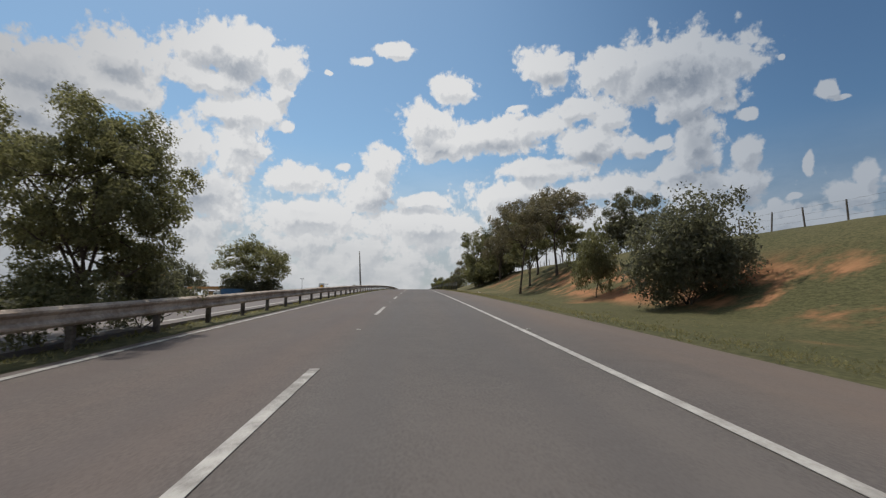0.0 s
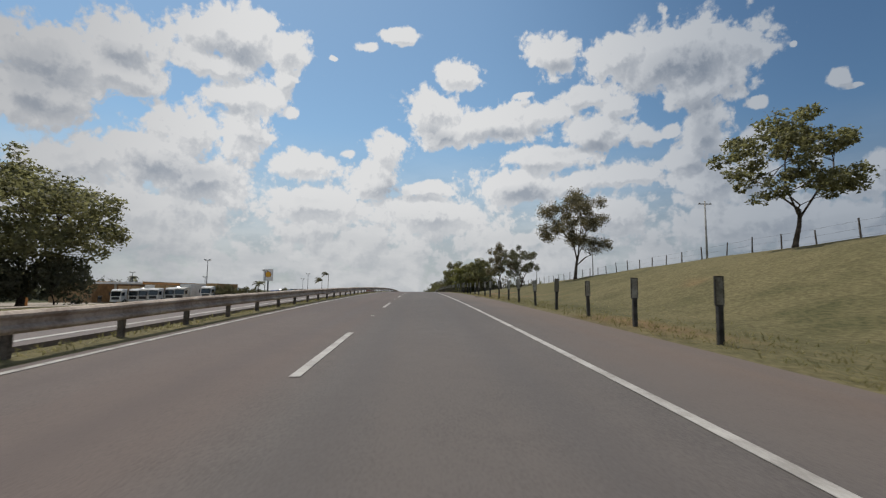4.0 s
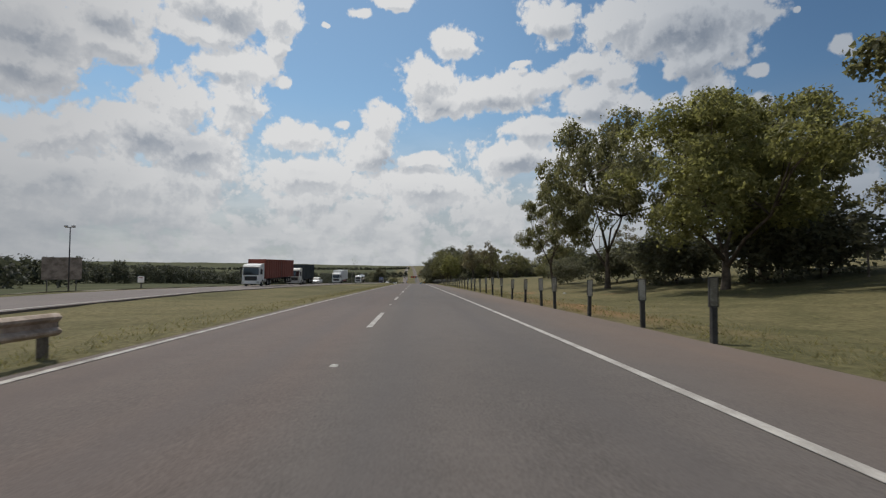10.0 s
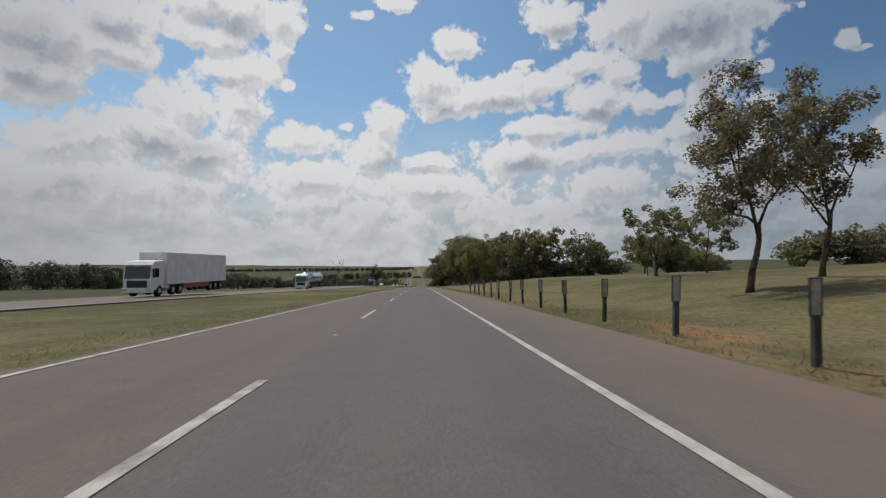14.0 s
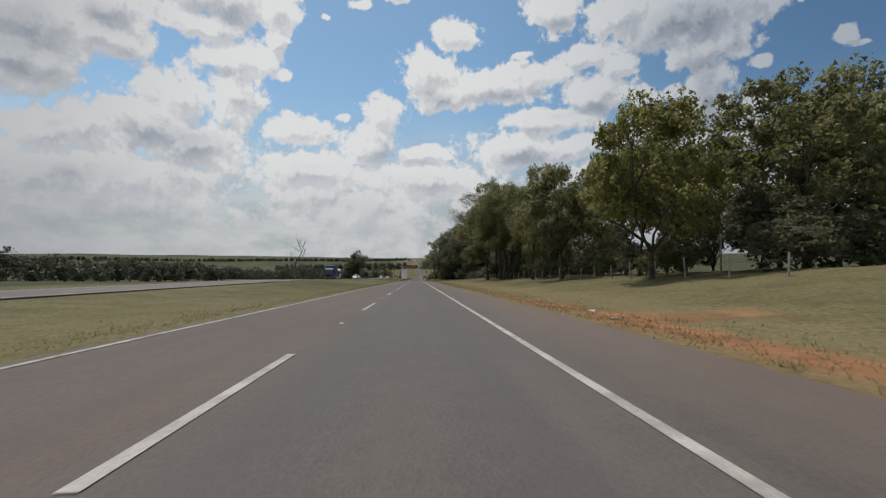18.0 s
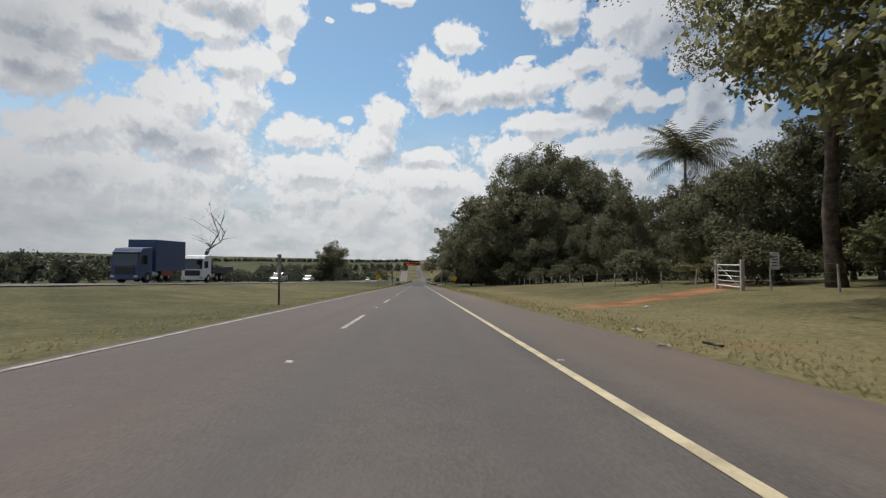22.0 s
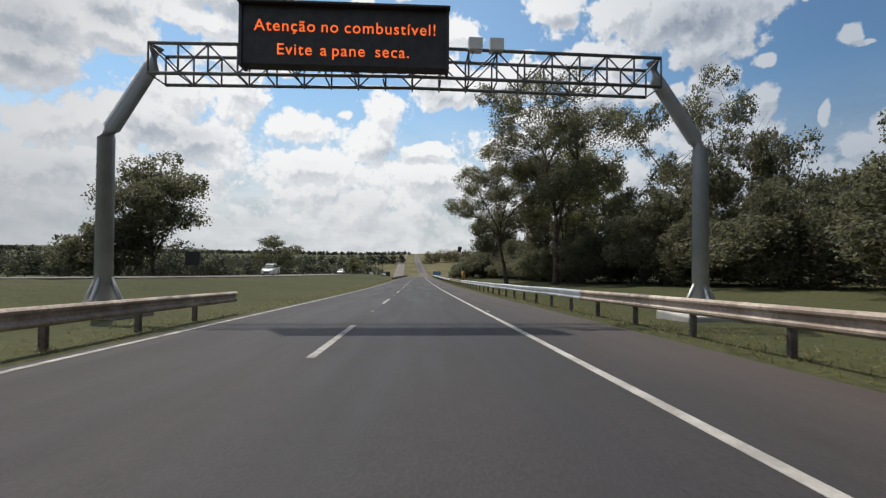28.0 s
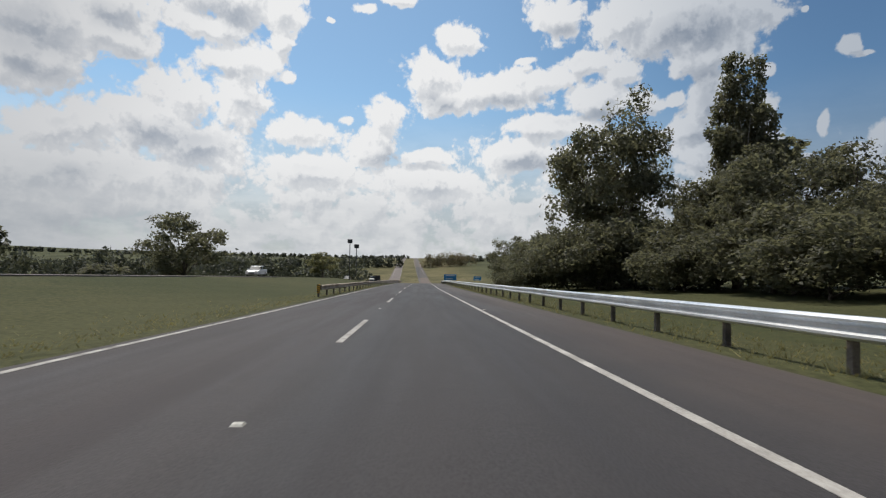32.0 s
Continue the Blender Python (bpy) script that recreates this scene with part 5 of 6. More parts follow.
# distant tree lines, one leafy mass each
def far_wood(name, x0, y0, x1, y1, h0, h1, n, mat, label, seed, leaf=0.9, per=90):
    r = random.Random(seed)
    cs, rs = [], []
    for i in range(n):
        t = (i + r.random()) / n
        x, y = x0 + (x1 - x0) * t + r.uniform(-6, 6), y0 + (y1 - y0) * t + r.uniform(-6, 6)
        h = r.uniform(h0, h1)
        z = float(ground_z(x, y))
        for q in range(2):
            cs.append((x + r.uniform(-2, 2), y, z + h * (0.35 + 0.4 * q)))
            rs.append(h * (0.42 - 0.1 * q))
    ob = part(name, leaves_mesh(name, cs, rs, n * per, leaf, mat, seed, 0.9, 0.5), None)
    return tagged(ob, label, "trees", kind="stuff")


far_wood("distant_wood", -520, 620, -95, 700, 5, 10, 110, LEAF_FAR_HAZED, "distant dark line of trees across the fields", 1)
far_wood("distant_wood", -95, 720, -48, 830, 4, 8, 34, LEAF_FAR_HAZED, "bushy hedge line beyond the opposite carriageway", 2, 0.26, 420)
far_wood("distant_wood", -330, 1000, -40, 1150, 7, 14, 80, LEAF_FAR_HAZED, "distant dark line of trees across the fields", 3)
far_wood("distant_wood", -900, 1500, -20, 1900, 5, 9, 280, LEAF_FAR_HAZED, "distant wooded hillside", 4, 1.4, 60)
far_wood("distant_wood", 60, 1000, 330, 1250, 8, 16, 70, LEAF_FAR_HAZED, "distant wood beside the road's far bend", 5, 1.0)
far_wood("distant_wood", 40, 1500, 700, 2000, 7, 14, 120, LEAF_FAR_HAZED, "distant wooded hillside", 6, 1.8)
far_wood("distant_wood", 130, 330, 420, 380, 5, 9, 60, LEAF_FAR_HAZED, "distant hedge on the rising field", 7, 0.7)
far_wood("distant_wood", -420, 330, -130, 420, 6, 12, 70, LEAF_FAR_HAZED, "distant dark line of trees behind the truck park", 8)
far_wood("distant_wood", -215, 300, -190, 1300, 11, 16, 240, LEAF_FAR_HAZED, "long dark wood parallel to the highway across the fields", 9, 0.62, 420)
far_wood("distant_wood", -130, 960, -28, 1020, 8, 15, 46, LEAF_FAR_HAZED, "olive wood beside the road's far bend", 10, 0.7, 130)
far_wood("distant_wood", -260, 1330, -18, 1390, 9, 15, 70, LEAF_FAR_HAZED, "distant wooded slope", 11, 1.1, 120)
far_wood("distant_wood", 8, 1390, 72, 1420, 13, 19, 34, LEAF_BROWN, "brownish distant wood beyond the bend", 12, 0.8, 150)

# ---- the message gantry ----
def lettering(words, size, x, y, z, mat, parent, name="lamp_text", rz=0.0):
    cu = bpy.data.curves.new(name, "FONT")
    cu.body, cu.size, cu.extrude, cu.align_x, cu.space_character = words, size, 0.006, "CENTER", 1.12
    tmp = new("tmp_text", cu)
    dg = bpy.context.evaluated_depsgraph_get()
    me = bpy.data.meshes.new_from_object(tmp.evaluated_get(dg))
    bpy.data.objects.remove(tmp)
    me.materials.clear()
    me.materials.append(mat)
    ob = part(name, me, None, parent)
    ob.matrix_local = pose(x, y, z, 90, 0, rz)
    return ob


def gantry(y):
    z0 = float(road_z(y))
    root = thing("message_gantry", 0, y, z0, "grey steel gantry over the road with a dark message board", "gantry")
    xl, xr = -8.95, 8.2
    for x, xi in ((xl, -7.75), (xr, 6.85)):
        g0 = float(ground_z(x, y)) - z0
        leg = tube("leg", [(x, 0, g0 - 0.3), (x, 0, 4.95), (x + (xi - x) * 0.12, 0, 5.25), (xi, 0, 7.0), (xi + (0.12 if xi < 0 else -0.12), 0, 7.55)], [0.24, 0.22, 0.21, 0.20, 0.2], GREY_PAINT, root, 10)
        for sx, sy in ((-0.7, 0), (0.7, 0), (0, -0.7), (0, 0.7)):
            tube("strut", [(x + sx, sy, g0 - 0.05), (x + sx * 0.2, sy * 0.2, g0 + 1.15)], 0.06, STEEL, leg, 6)
        part("footing", boxed(x - 0.9, x + 0.9, -0.9, 0.9, g0 - 0.4, g0 + 0.22, 0.05), CONCRETE, root)
    n = 18
    a, b = -7.6, 6.75
    for yy in (-0.45, 0.45):
        for z in (6.65, 7.48):
            tube("chord", [(a, yy, z + 0.0), ((a + b) / 2, yy, z + 0.10), (b, yy, z)], 0.05, TRUSS_BACKLIT, root, 6)
        for i in range(n + 1):
            x = a + (b - a) * i / n
            up = 0.10 * (1 - abs(2 * i / n - 1))
            tube("upright", [(x, yy, 6.65 + up), (x, yy, 7.48 + up)], 0.028, TRUSS_BACKLIT, root, 5)
            if i < n:
                x2 = a + (b - a) * (i + 1) / n
                zs = (6.66, 7.47) if i % 2 else (7.47, 6.66)
                tube("diagonal", [(x, yy, zs[0] + up), (x2, yy, zs[1] + up)], 0.024, TRUSS_BACKLIT, root, 5)
    for i in range(n + 1):
        x = a + (b - a) * i / n
        for z in (6.65, 7.48):
            tube("cross_tie", [(x, -0.45, z), (x, 0.45, z)], 0.024, TRUSS_BACKLIT, root, 5)
    board = part("message_board", boxed(-4.95, 0.55, -0.95, -0.52, 6.78, 8.38, 0.03), PANEL, root, "dark message board with glowing amber text")
    part("hood", boxed(-5.0, 0.6, -1.15, -0.94, 8.36, 8.42, 0.01), DARK_METAL, board)
    for x in (-4.97, 0.52):
        part("side_trim", boxed(x - 0.03, x + 0.06, -1.0, -0.5, 6.74, 8.36, 0.01), DARK_METAL, board)
    for z, words in ((7.68, (("Atenção", -3.80), ("no", -2.62), ("combustível!", -1.00))), (7.05, (("Evite", -3.55), ("a", -2.78), ("pane", -2.12), ("seca.", -0.95)))):
        for word, x in words:
            lettering(word, 0.43, x, -0.965, z, LED, board)
    for x in (1.35, 1.95):
        part("equipment_box", boxed(x - 0.2, x + 0.2, -0.62, -0.3, 7.5, 7.86, 0.03), WHITE, root, "small white equipment box")
    tube("cable", [(1.3, -0.5, 7.5), (1.2, -0.52, 7.2), (1.6, -0.52, 7.05), (2.0, -0.5, 7.45)], 0.018, BLACK, root, 5)
    return root


gantry(716.5)


# ---- signs and roadside gear ----
def plate(pts, y0, y1):
    bm = bmesh.new()
    f = bm.faces.new([bm.verts.new((x, y0, z)) for x, z in pts])
    r = bmesh.ops.extrude_face_region(bm, geom=[f])
    bmesh.ops.translate(bm, vec=(0, y1 - y0, 0), verts=[v for v in r["geom"] if isinstance(v, bmesh.types.BMVert)])
    bmesh.ops.recalc_face_normals(bm, faces=bm.faces)
    return bm


def curve_sign(x, y, zc=1.9, side=0.62):
    root = thing("curve_warning_sign", x, y, float(ground_z(x, y)), "yellow diamond warning sign with a black bend arrow", "road sign", "bend warning signs")
    part("stake", boxed(-0.045, 0.045, 0.02, 0.1, -0.3, zc + 0.3), FENCE_WOOD, root)
    d = side
    p = part("plate", plate([(-d, zc), (0, zc - d), (d, zc), (0, zc + d)], -0.012, 0.012), YELLOW, root)
    b = d * 0.93
    w = 0.03
    for s1, s2 in ((1, 1), (-1, 1), (1, -1), (-1, -1)):
        part("border", plate([(s1 * b, zc), (0, zc + s2 * b), (0, zc + s2 * (b - w)), (s1 * (b - w), zc)], -0.018, -0.0125), BLACK, p)
    part("arrow", plate([(-0.17, zc - 0.28), (-0.07, zc - 0.28), (-0.07, zc - 0.08), (0.08, zc + 0.06), (0.02, zc + 0.13), (0.24, zc + 0.17), (0.22, zc - 0.06), (0.15, zc + 0.0), (-0.0, zc - 0.12), (-0.17, zc - 0.04)][::1], -0.018, -0.0125), BLACK, p)
    return root


curve_sign(-7.3, 640)
curve_sign(7.2, 646)


def edge_post(x, y):
    """A thin roadside post whose narrow plate is turned edge-on to the traffic."""
    root = thing("sign_post", x, y, float(ground_z(x, y)), "thin roadside post, brown below and pale above", "sign post")
    part("stake", boxed(-0.045, 0.045, -0.03, 0.03, -0.3, 1.25, 0.008), FENCE_WOOD, root)
    p = part("plate", boxed(-0.05, 0.05, -0.16, 0.16, 1.25, 2.35, 0.01), POST_WHITE, root, "pale plate turned edge-on")
    part("plate_rim", boxed(-0.056, 0.056, -0.17, 0.17, 2.35, 2.39, 0.006), DARK_METAL, p)
    for z in (1.45, 2.1):
        part("bolt", boxed(-0.07, 0.07, -0.02, 0.02, z, z + 0.04, 0.006), STEEL, p)


edge_post(-6.5, 575.8)


def board_sign(name, x, y, w, h, z, mat, label, bars=0, rz=0.0, posts=2, bar_mat=None):
    root = thing(name, x, y, float(ground_z(x, y)), label, "sign", rz=rz)
    for i in range(posts):
        px = -w * 0.36 + (w * 0.72 * i / max(1, posts - 1) if posts > 1 else w * 0.36)
        part("stake", boxed(px - 0.06, px + 0.06, 0.03, 0.15, -0.3, z + h * 0.9), DARK_METAL, root)
    p = part("panel", boxed(-w / 2, w / 2, -0.025, 0.028, z, z + h, 0.008), mat, root)
    for i in range(bars):
        bz = z + h * (0.75 - 0.55 * i / max(1, bars - 1))
        part("bar", boxed(-w * 0.36, w * (0.34 - 0.12 * (i % 2)), -0.032, -0.026, bz, bz + h * 0.1), bar_mat or WHITE, p)
    return root


board_sign("blue_sign", 7.6, 893, 3.0, 1.4, 0.9, BLUE, "blue roadside information board", 2)
board_sign("blue_sign", 39, 1085, 5.0, 2.6, 4.0, BLUE, "tall blue direction board far down the road", 2)
board_sign("sign_board", -34, 775, 2.1, 2.0, 1.6, BLACK, "dark back of a road sign on posts beyond the opposite road")
HOARD = mottled("weathered_hoarding", (0.10, 0.085, 0.07), (0.26, 0.23, 0.20), 1.2, 0.9, 0, 0.2, 12)
board_sign("hoarding", -61, 334, 5.6, 3.8, 2.6, HOARD, "grey weathered hoarding on posts", 0, 20)
board_sign("small_sign", -40, 320, 0.9, 0.9, 1.4, WHITE, "small white sign with red mark", 1, 0, 1, RED_PAINT)
board_sign("sign_board", -20, 1010, 3.4, 3.4, 1.6, BLACK, "dark back of a large road sign", 0)


def solar_post(x, y):
    root = thing("solar_post", x, y, float(ground_z(x, y)), "leaning steel pole with a solar panel and a small box", "solar post")
    tube("pole", [(0.0, 0, -0.3), (-0.05, 0, 2.0), (-0.35, 0, 4.6), (-0.42, 0, 5.2)], 0.055, STEEL, root, 10)
    p = part("solar_panel", boxed(-0.32, 0.32, -0.02, 0.02, -0.54, 0.54, 0.006), PANEL, root, "dark solar panel seen from behind")
    p.matrix_local = pose(-0.42, -0.05, 5.62, 30, 6, 8)
    for k in (-0.4, 0.4):
        part("panel_frame", boxed(-0.33, 0.33, -0.035, 0.03, k * 1.3 - 0.025, k * 1.3 + 0.025), STEEL, p)
    b = part("battery_box", boxed(-0.14, 0.14, -0.1, 0.1, -0.22, 0.22, 0.02), CONCRETE, root)
    b.matrix_local = pose(-0.2, -0.05, 4.75, 0, -8, 0)


solar_post(7.1, 780.2)
hz = thing("barrier_panel", 7.45, 780.6, float(ground_z(7.45, 780.6)), "yellow bent plastic panel standing behind the guard rail", "barrier panel")
v_, f_ = joined([tube_data([(-0.02, 0, 0.0), (-0.02, 0, 1.0), (-0.1, 0, 2.0)], [0.26, 0.28, 0.24], 12)])
me_ = mesh_from("panel", v_, f_, AMBER, True)
part("panel", me_, None, hz)
part("foot", boxed(-0.35, 0.35, -0.3, 0.3, -0.1, 0.06, 0.02), RUBBER, hz)


def power_pole(x, y, h, lean=0.0, arms=1, label="grey concrete power pole with a crossarm"):
    root = thing("power_pole", x, y, float(ground_z(x, y)), label, "power pole", "power poles beside the road")
    root.rotation_euler.y = lean
    tube("pole", [(0, 0, -0.5), (0, 0, h)], [0.17, 0.10], CONCRETE, root, 9)
    for i in range(arms):
        part("crossarm", boxed(-0.95, 0.95, -0.06, 0.06, h - 0.5 - 0.7 * i, h - 0.38 - 0.7 * i, 0.01), FENCE_WOOD, root)
        for k in (-0.8, 0.0, 0.8):
            tube("insulator", [(k, 0, h - 0.38 - 0.7 * i), (k, 0, h - 0.2 - 0.7 * i)], [0.05, 0.035], CONCRETE, root, 6)


power_pole(-9.95, 78.5, 6.9, -0.05, 0, "dark leaning wooden pole beside the rail")
for x, y, h in ((28, 94, 10.5), (40, 160, 10.5), (49.5, 228, 12.2), (46, 278, 10.2), (46, 366, 9.5)):
    power_pole(x, y, h)


def lamp_post(x, y, h, heads=2, label="tall slim lamp post with flood lamps"):
    root = thing("lamp_post", x, y, float(ground_z(x, y)), label, "lamp post", "flood lamp posts at the truck park")
    tube("pole", [(0, 0, -0.3), (0, 0, h)], [0.13, 0.07], DARK_METAL, root, 8)
    part("crossbar", boxed(-0.7, 0.7, -0.04, 0.04, h - 0.05, h + 0.05), DARK_METAL, root)
    for k in range(heads):
        a = -0.6 + 1.2 * k / max(1, heads - 1)
        hd = part("lamp_head", boxed(-0.26, 0.26, -0.2, 0.2, -0.12, 0.14, 0.05), STEEL, root)
        hd.matrix_local = pose(a, -0.1, h + 0.16, -25, 0, 25 * (a > 0) - 12)


for x, y, h in ((-44.6, 234.6, 8.4), (-44.1, 285, 10.4), (-52.4, 215, 10.0), (-75, 265, 9), (-57, 330, 11.0), (-85, 240, 9)):
    lamp_post(x, y, h)
for x, y, h in ((-15.2, 884, 8.2), (-14.0, 886, 7.4)):
    root = thing("camera_pole", x, y, float(ground_z(x, y)), "grey pole with a dark camera box at its top", "camera pole", "camera poles in the median")
    tube("pole", [(0, 0, -0.3), (0, 0, h)], 0.09, DARK_METAL, root, 8)
    part("camera_box", boxed(-0.5, 0.5, -0.35, 0.35, h - 0.1, h + 0.75, 0.05), DARK_METAL, root)


def station_sign(x, y):
    root = thing("station_sign", x, y, float(ground_z(x, y)), "tall fuel station sign, white panel with an orange shape", "sign", s=1.12)
    tube("pole", [(0, 0, -0.3), (0, 0, 6.6)], 0.22, DARK_METAL, root, 10)
    p = part("panel", boxed(-1.45, 1.45, -0.2, 0.2, 6.2, 9.9, 0.06), WHITE, root)
    fan = [(1.0 * math.cos(a) * (1.0 if k % 2 else 0.93), 8.2 + 1.0 * math.sin(a) * (1.0 if k % 2 else 0.93)) for k, a in enumerate(np.linspace(-0.35 * math.pi, 1.35 * math.pi, 15))]
    part("emblem_rim", plate(fan, -0.215, -0.201), RED_PAINT, p)
    part("emblem", plate([(a * 0.86, 8.2 + (b - 8.2) * 0.86) for a, b in fan], -0.235, -0.2155), YELLOW, p)


station_sign(-53, 264)


# ---- fences ----
def fence(x_of, y0, y1, step, h, mat, label, wires=3, top=0.06):
    root = thing("fence", 0, 0, 0, label, "fence")
    pm = mesh_from("fence_post", *tube_data([(0, 0, -0.3), (0, 0, h)], [top, top * 0.85], 6), mat)
    r = random.Random(int(y0) + 3)
    spots = []
    y = y0
    while y <= y1:
        x = x_of(y)
        z = float(ground_z(x, y))
        p = part("post", pm, None, root)
        p.matrix_local = pose(x, y, z, r.uniform(-4, 4), r.uniform(-4, 4), r.uniform(0, 90)) @ Matrix.Diagonal((1, 1, r.uniform(0.88, 1.08), 1))
        spots.append((x, y, z))
        y += step * r.uniform(0.92, 1.08)
    for k in range(wires):
        hz_ = h * (0.35 + 0.58 * k / max(1, wires - 1))
        v, f = tube_data([(a, b, c + hz_) for a, b, c in spots], [0.006] * len(spots), 3)
        part("wire", mesh_from("wire", v, f, WIRE), None, root)


fence(lambda y: 24.3 + 0.25 * math.sin(y * 0.05), -20, 338, 3.05, 1.5, FENCE_WOOD, "old field fence of grey wooden posts and wire")
fence(lambda y: 18.4 + 0.2 * math.sin(y * 0.06), 478, 577, 4.2, 1.35, CONCRETE, "fence of pale concrete posts and wire below the trees")

fence(lambda y: 18.6 + 0.2 * math.sin(y * 0.06), 583.5, 668, 4.2, 1.35, CONCRETE, "fence of pale concrete posts and wire below the trees")

# ---- the dead stump ----
st = thing("tree_stump", 22.6, 257.5, float(ground_z(22.6, 257.5)), "dead forked tree trunk with broken boughs", "dead tree")
part("trunk", mesh_from("trunk", *tube_data([(0, 0, -0.3), (0.1, 0, 1.5), (0.0, 0, 3.0)], [0.42, 0.34, 0.3], 9), BARK, True), None, st)
part("bough", mesh_from("bough", *tube_data([(0, 0, 2.8), (0.9, 0, 3.9), (1.9, 0, 4.6)], [0.27, 0.2, 0.1], 8), BARK, True), None, st)
part("bough", mesh_from("bough", *tube_data([(0, 0, 2.8), (-0.5, 0, 3.4), (-0.6, 0, 3.7)], [0.25, 0.2, 0.12], 8), BARK, True), None, st)


# ---- vehicles ----
def wheel(parent, x, y, r, w):
    ob = part("wheel", mesh_from("tyre", *tube_data([(-w / 2, 0, 0), (-w * 0.42, 0, 0), (w * 0.42, 0, 0), (w / 2, 0, 0)], [r * 0.9, r, r, r * 0.9], 18), RUBBER), None, parent)
    ob.location = (x, y, r)
    for sx in (-1, 1):
        part("rim", mesh_from("rim", *tube_data([(sx * w * 0.40, 0, 0), (sx * w * 0.52, 0, 0)], [r * 0.58, r * 0.48], 14), STEEL), None, ob)


def prism(profile, x0, x1, bevel=0.0):
    """A body from a side outline of (y, z) points."""
    bm = bmesh.new()
    f = bm.faces.new([bm.verts.new((x0, y, z)) for y, z in profile])
    r = bmesh.ops.extrude_face_region(bm, geom=[f])
    bmesh.ops.translate(bm, vec=(x1 - x0, 0, 0), verts=[v for v in r["geom"] if isinstance(v, bmesh.types.BMVert)])
    bmesh.ops.recalc_face_normals(bm, faces=bm.faces)
    if bevel:
        bmesh.ops.bevel(bm, geom=list(bm.edges), offset=bevel, segments=2, affect="EDGES", profile=0.6)
    return bm


def truck(x, y, z, label, cab_mat, load, load_mat, length=14.0, rz=0.0, name="truck", group=""):
    """A cab-over lorry; its front looks to -y. load: box, tank, grain, flat or none."""
    root = thing(name, x, y, z, label, "truck", group, rz)
    cab = part("cab", prism([(0.0, 0.55), (-0.05, 1.5), (0.12, 2.75), (0.5, 3.15), (2.0, 3.25), (2.0, 0.7)], -1.22, 1.22, 0.07), cab_mat, root)
    part("windscreen", prism([(-0.075, 1.62), (0.05, 2.62), (0.09, 2.62), (-0.03, 1.62)], -1.06, 1.06), GLASS, cab)
    part("sun_visor", prism([(-0.12, 2.72), (-0.12, 2.78), (0.2, 2.82), (0.2, 2.76)], -1.1, 1.1), DARK_METAL, cab)
    part("grille", boxed(-0.85, 0.85, -0.09, -0.03, 0.85, 1.45, 0.01), BLACK, cab)
    part("bumper", boxed(-1.24, 1.24, -0.16, 0.35, 0.36, 0.78, 0.05), load_mat if load == "none" else cab_mat, cab)
    for sx in (-1, 1):
        part("headlight", boxed(sx * 1.0 - 0.17, sx * 1.0 + 0.17, -0.19, -0.13, 0.55, 0.72, 0.02), POST_WHITE, cab)
        part("side_window", boxed(sx * 1.225 - 0.012, sx * 1.225 + 0.012, 0.25, 1.15, 1.7, 2.5), GLASS, cab)
        m = part("mirror", boxed(sx * 1.42 - 0.1, sx * 1.42 + 0.1, -0.08, 0.04, 1.7, 2.45, 0.03), BLACK, cab)
        part("mirror_arm", boxed(min(sx * 1.2, sx * 1.36), max(sx * 1.2, sx * 1.36), -0.03, 0.0, 2.3, 2.35), BLACK, m)
        part("step", boxed(sx * 1.12 - 0.12, sx * 1.12 + 0.12, 0.5, 1.1, 0.45, 0.62, 0.02), DARK_METAL, cab)
    part("chassis", boxed(-0.5, 0.5, 0.4, length - 0.2, 0.72, 0.98, 0.01), DARK_METAL, root)
    ys = [1.25, 3.6, 4.9] + ([length - 4.0, length - 2.7, length - 1.4] if length > 10 else [])
    for yy in ys:
        for sx in (-1, 1):
            wheel(root, sx * 1.06, yy, 0.5, 0.34)
    for sx in (-1, 1):
        part("fuel_tank", mesh_from("fuel_tank", *tube_data([(sx * 0.92, 2.2, 0.75), (sx * 0.92, 3.0, 0.75)], [0.3, 0.3], 12), STEEL, True), None, root)
    y0, y1 = 2.45, length
    if load == "box":
        b = part("cargo_box", boxed(-1.28, 1.28, y0, y1, 1.0, 4.0, 0.04), load_mat, root)
        part("emblem_patch", boxed(-1.292, -1.282, y0 + 3.2, y0 + 4.0, 2.4, 3.3), ORANGE, b)
        part("emblem_bar", boxed(-1.292, -1.282, y0 + 4.2, y0 + 6.6, 2.5, 3.2), BLACK, b)
        for sx in (-1.29, 1.29):
            part("side_skirt", boxed(sx - 0.02, sx + 0.02, y0 + 3.0, y1 - 4.6, 0.55, 1.0, 0.005), RED_PAINT, b)
    elif load == "tank":
        n = 12
        pts = [(0, y0 + 0.1, 2.25), (0, y0 + 0.35, 2.25), (0, y1 - 0.35, 2.25), (0, y1 - 0.1, 2.25)]
        t = part("tank", mesh_from("tank", *tube_data(pts, [0.8, 1.22, 1.22, 0.8], 24), load_mat, True), None, root)
        for k in range(4):
            yy = y0 + 1.2 + k * (y1 - y0 - 2.4) / 3
            part("hoop", mesh_from("hoop", *tube_data([(0, yy, 2.25), (0, yy + 0.08, 2.25)], [1.25, 1.25], 24), STEEL), None, t)
            part("hatch", mesh_from("hatch", *tube_data([(0, yy + 0.5, 3.35), (0, yy + 0.5, 3.62)], [0.28, 0.26], 10), STEEL), None, t)
        part("walkway", boxed(-0.35, 0.35, y0 + 0.6, y1 - 0.6, 3.44, 3.5), DARK_METAL, t)
    elif load == "grain":
        b = part("cargo_bed", boxed(-1.28, 1.28, y0, y1, 1.05, 3.9, 0.02), load_mat, root)
        k = y0 + 0.5
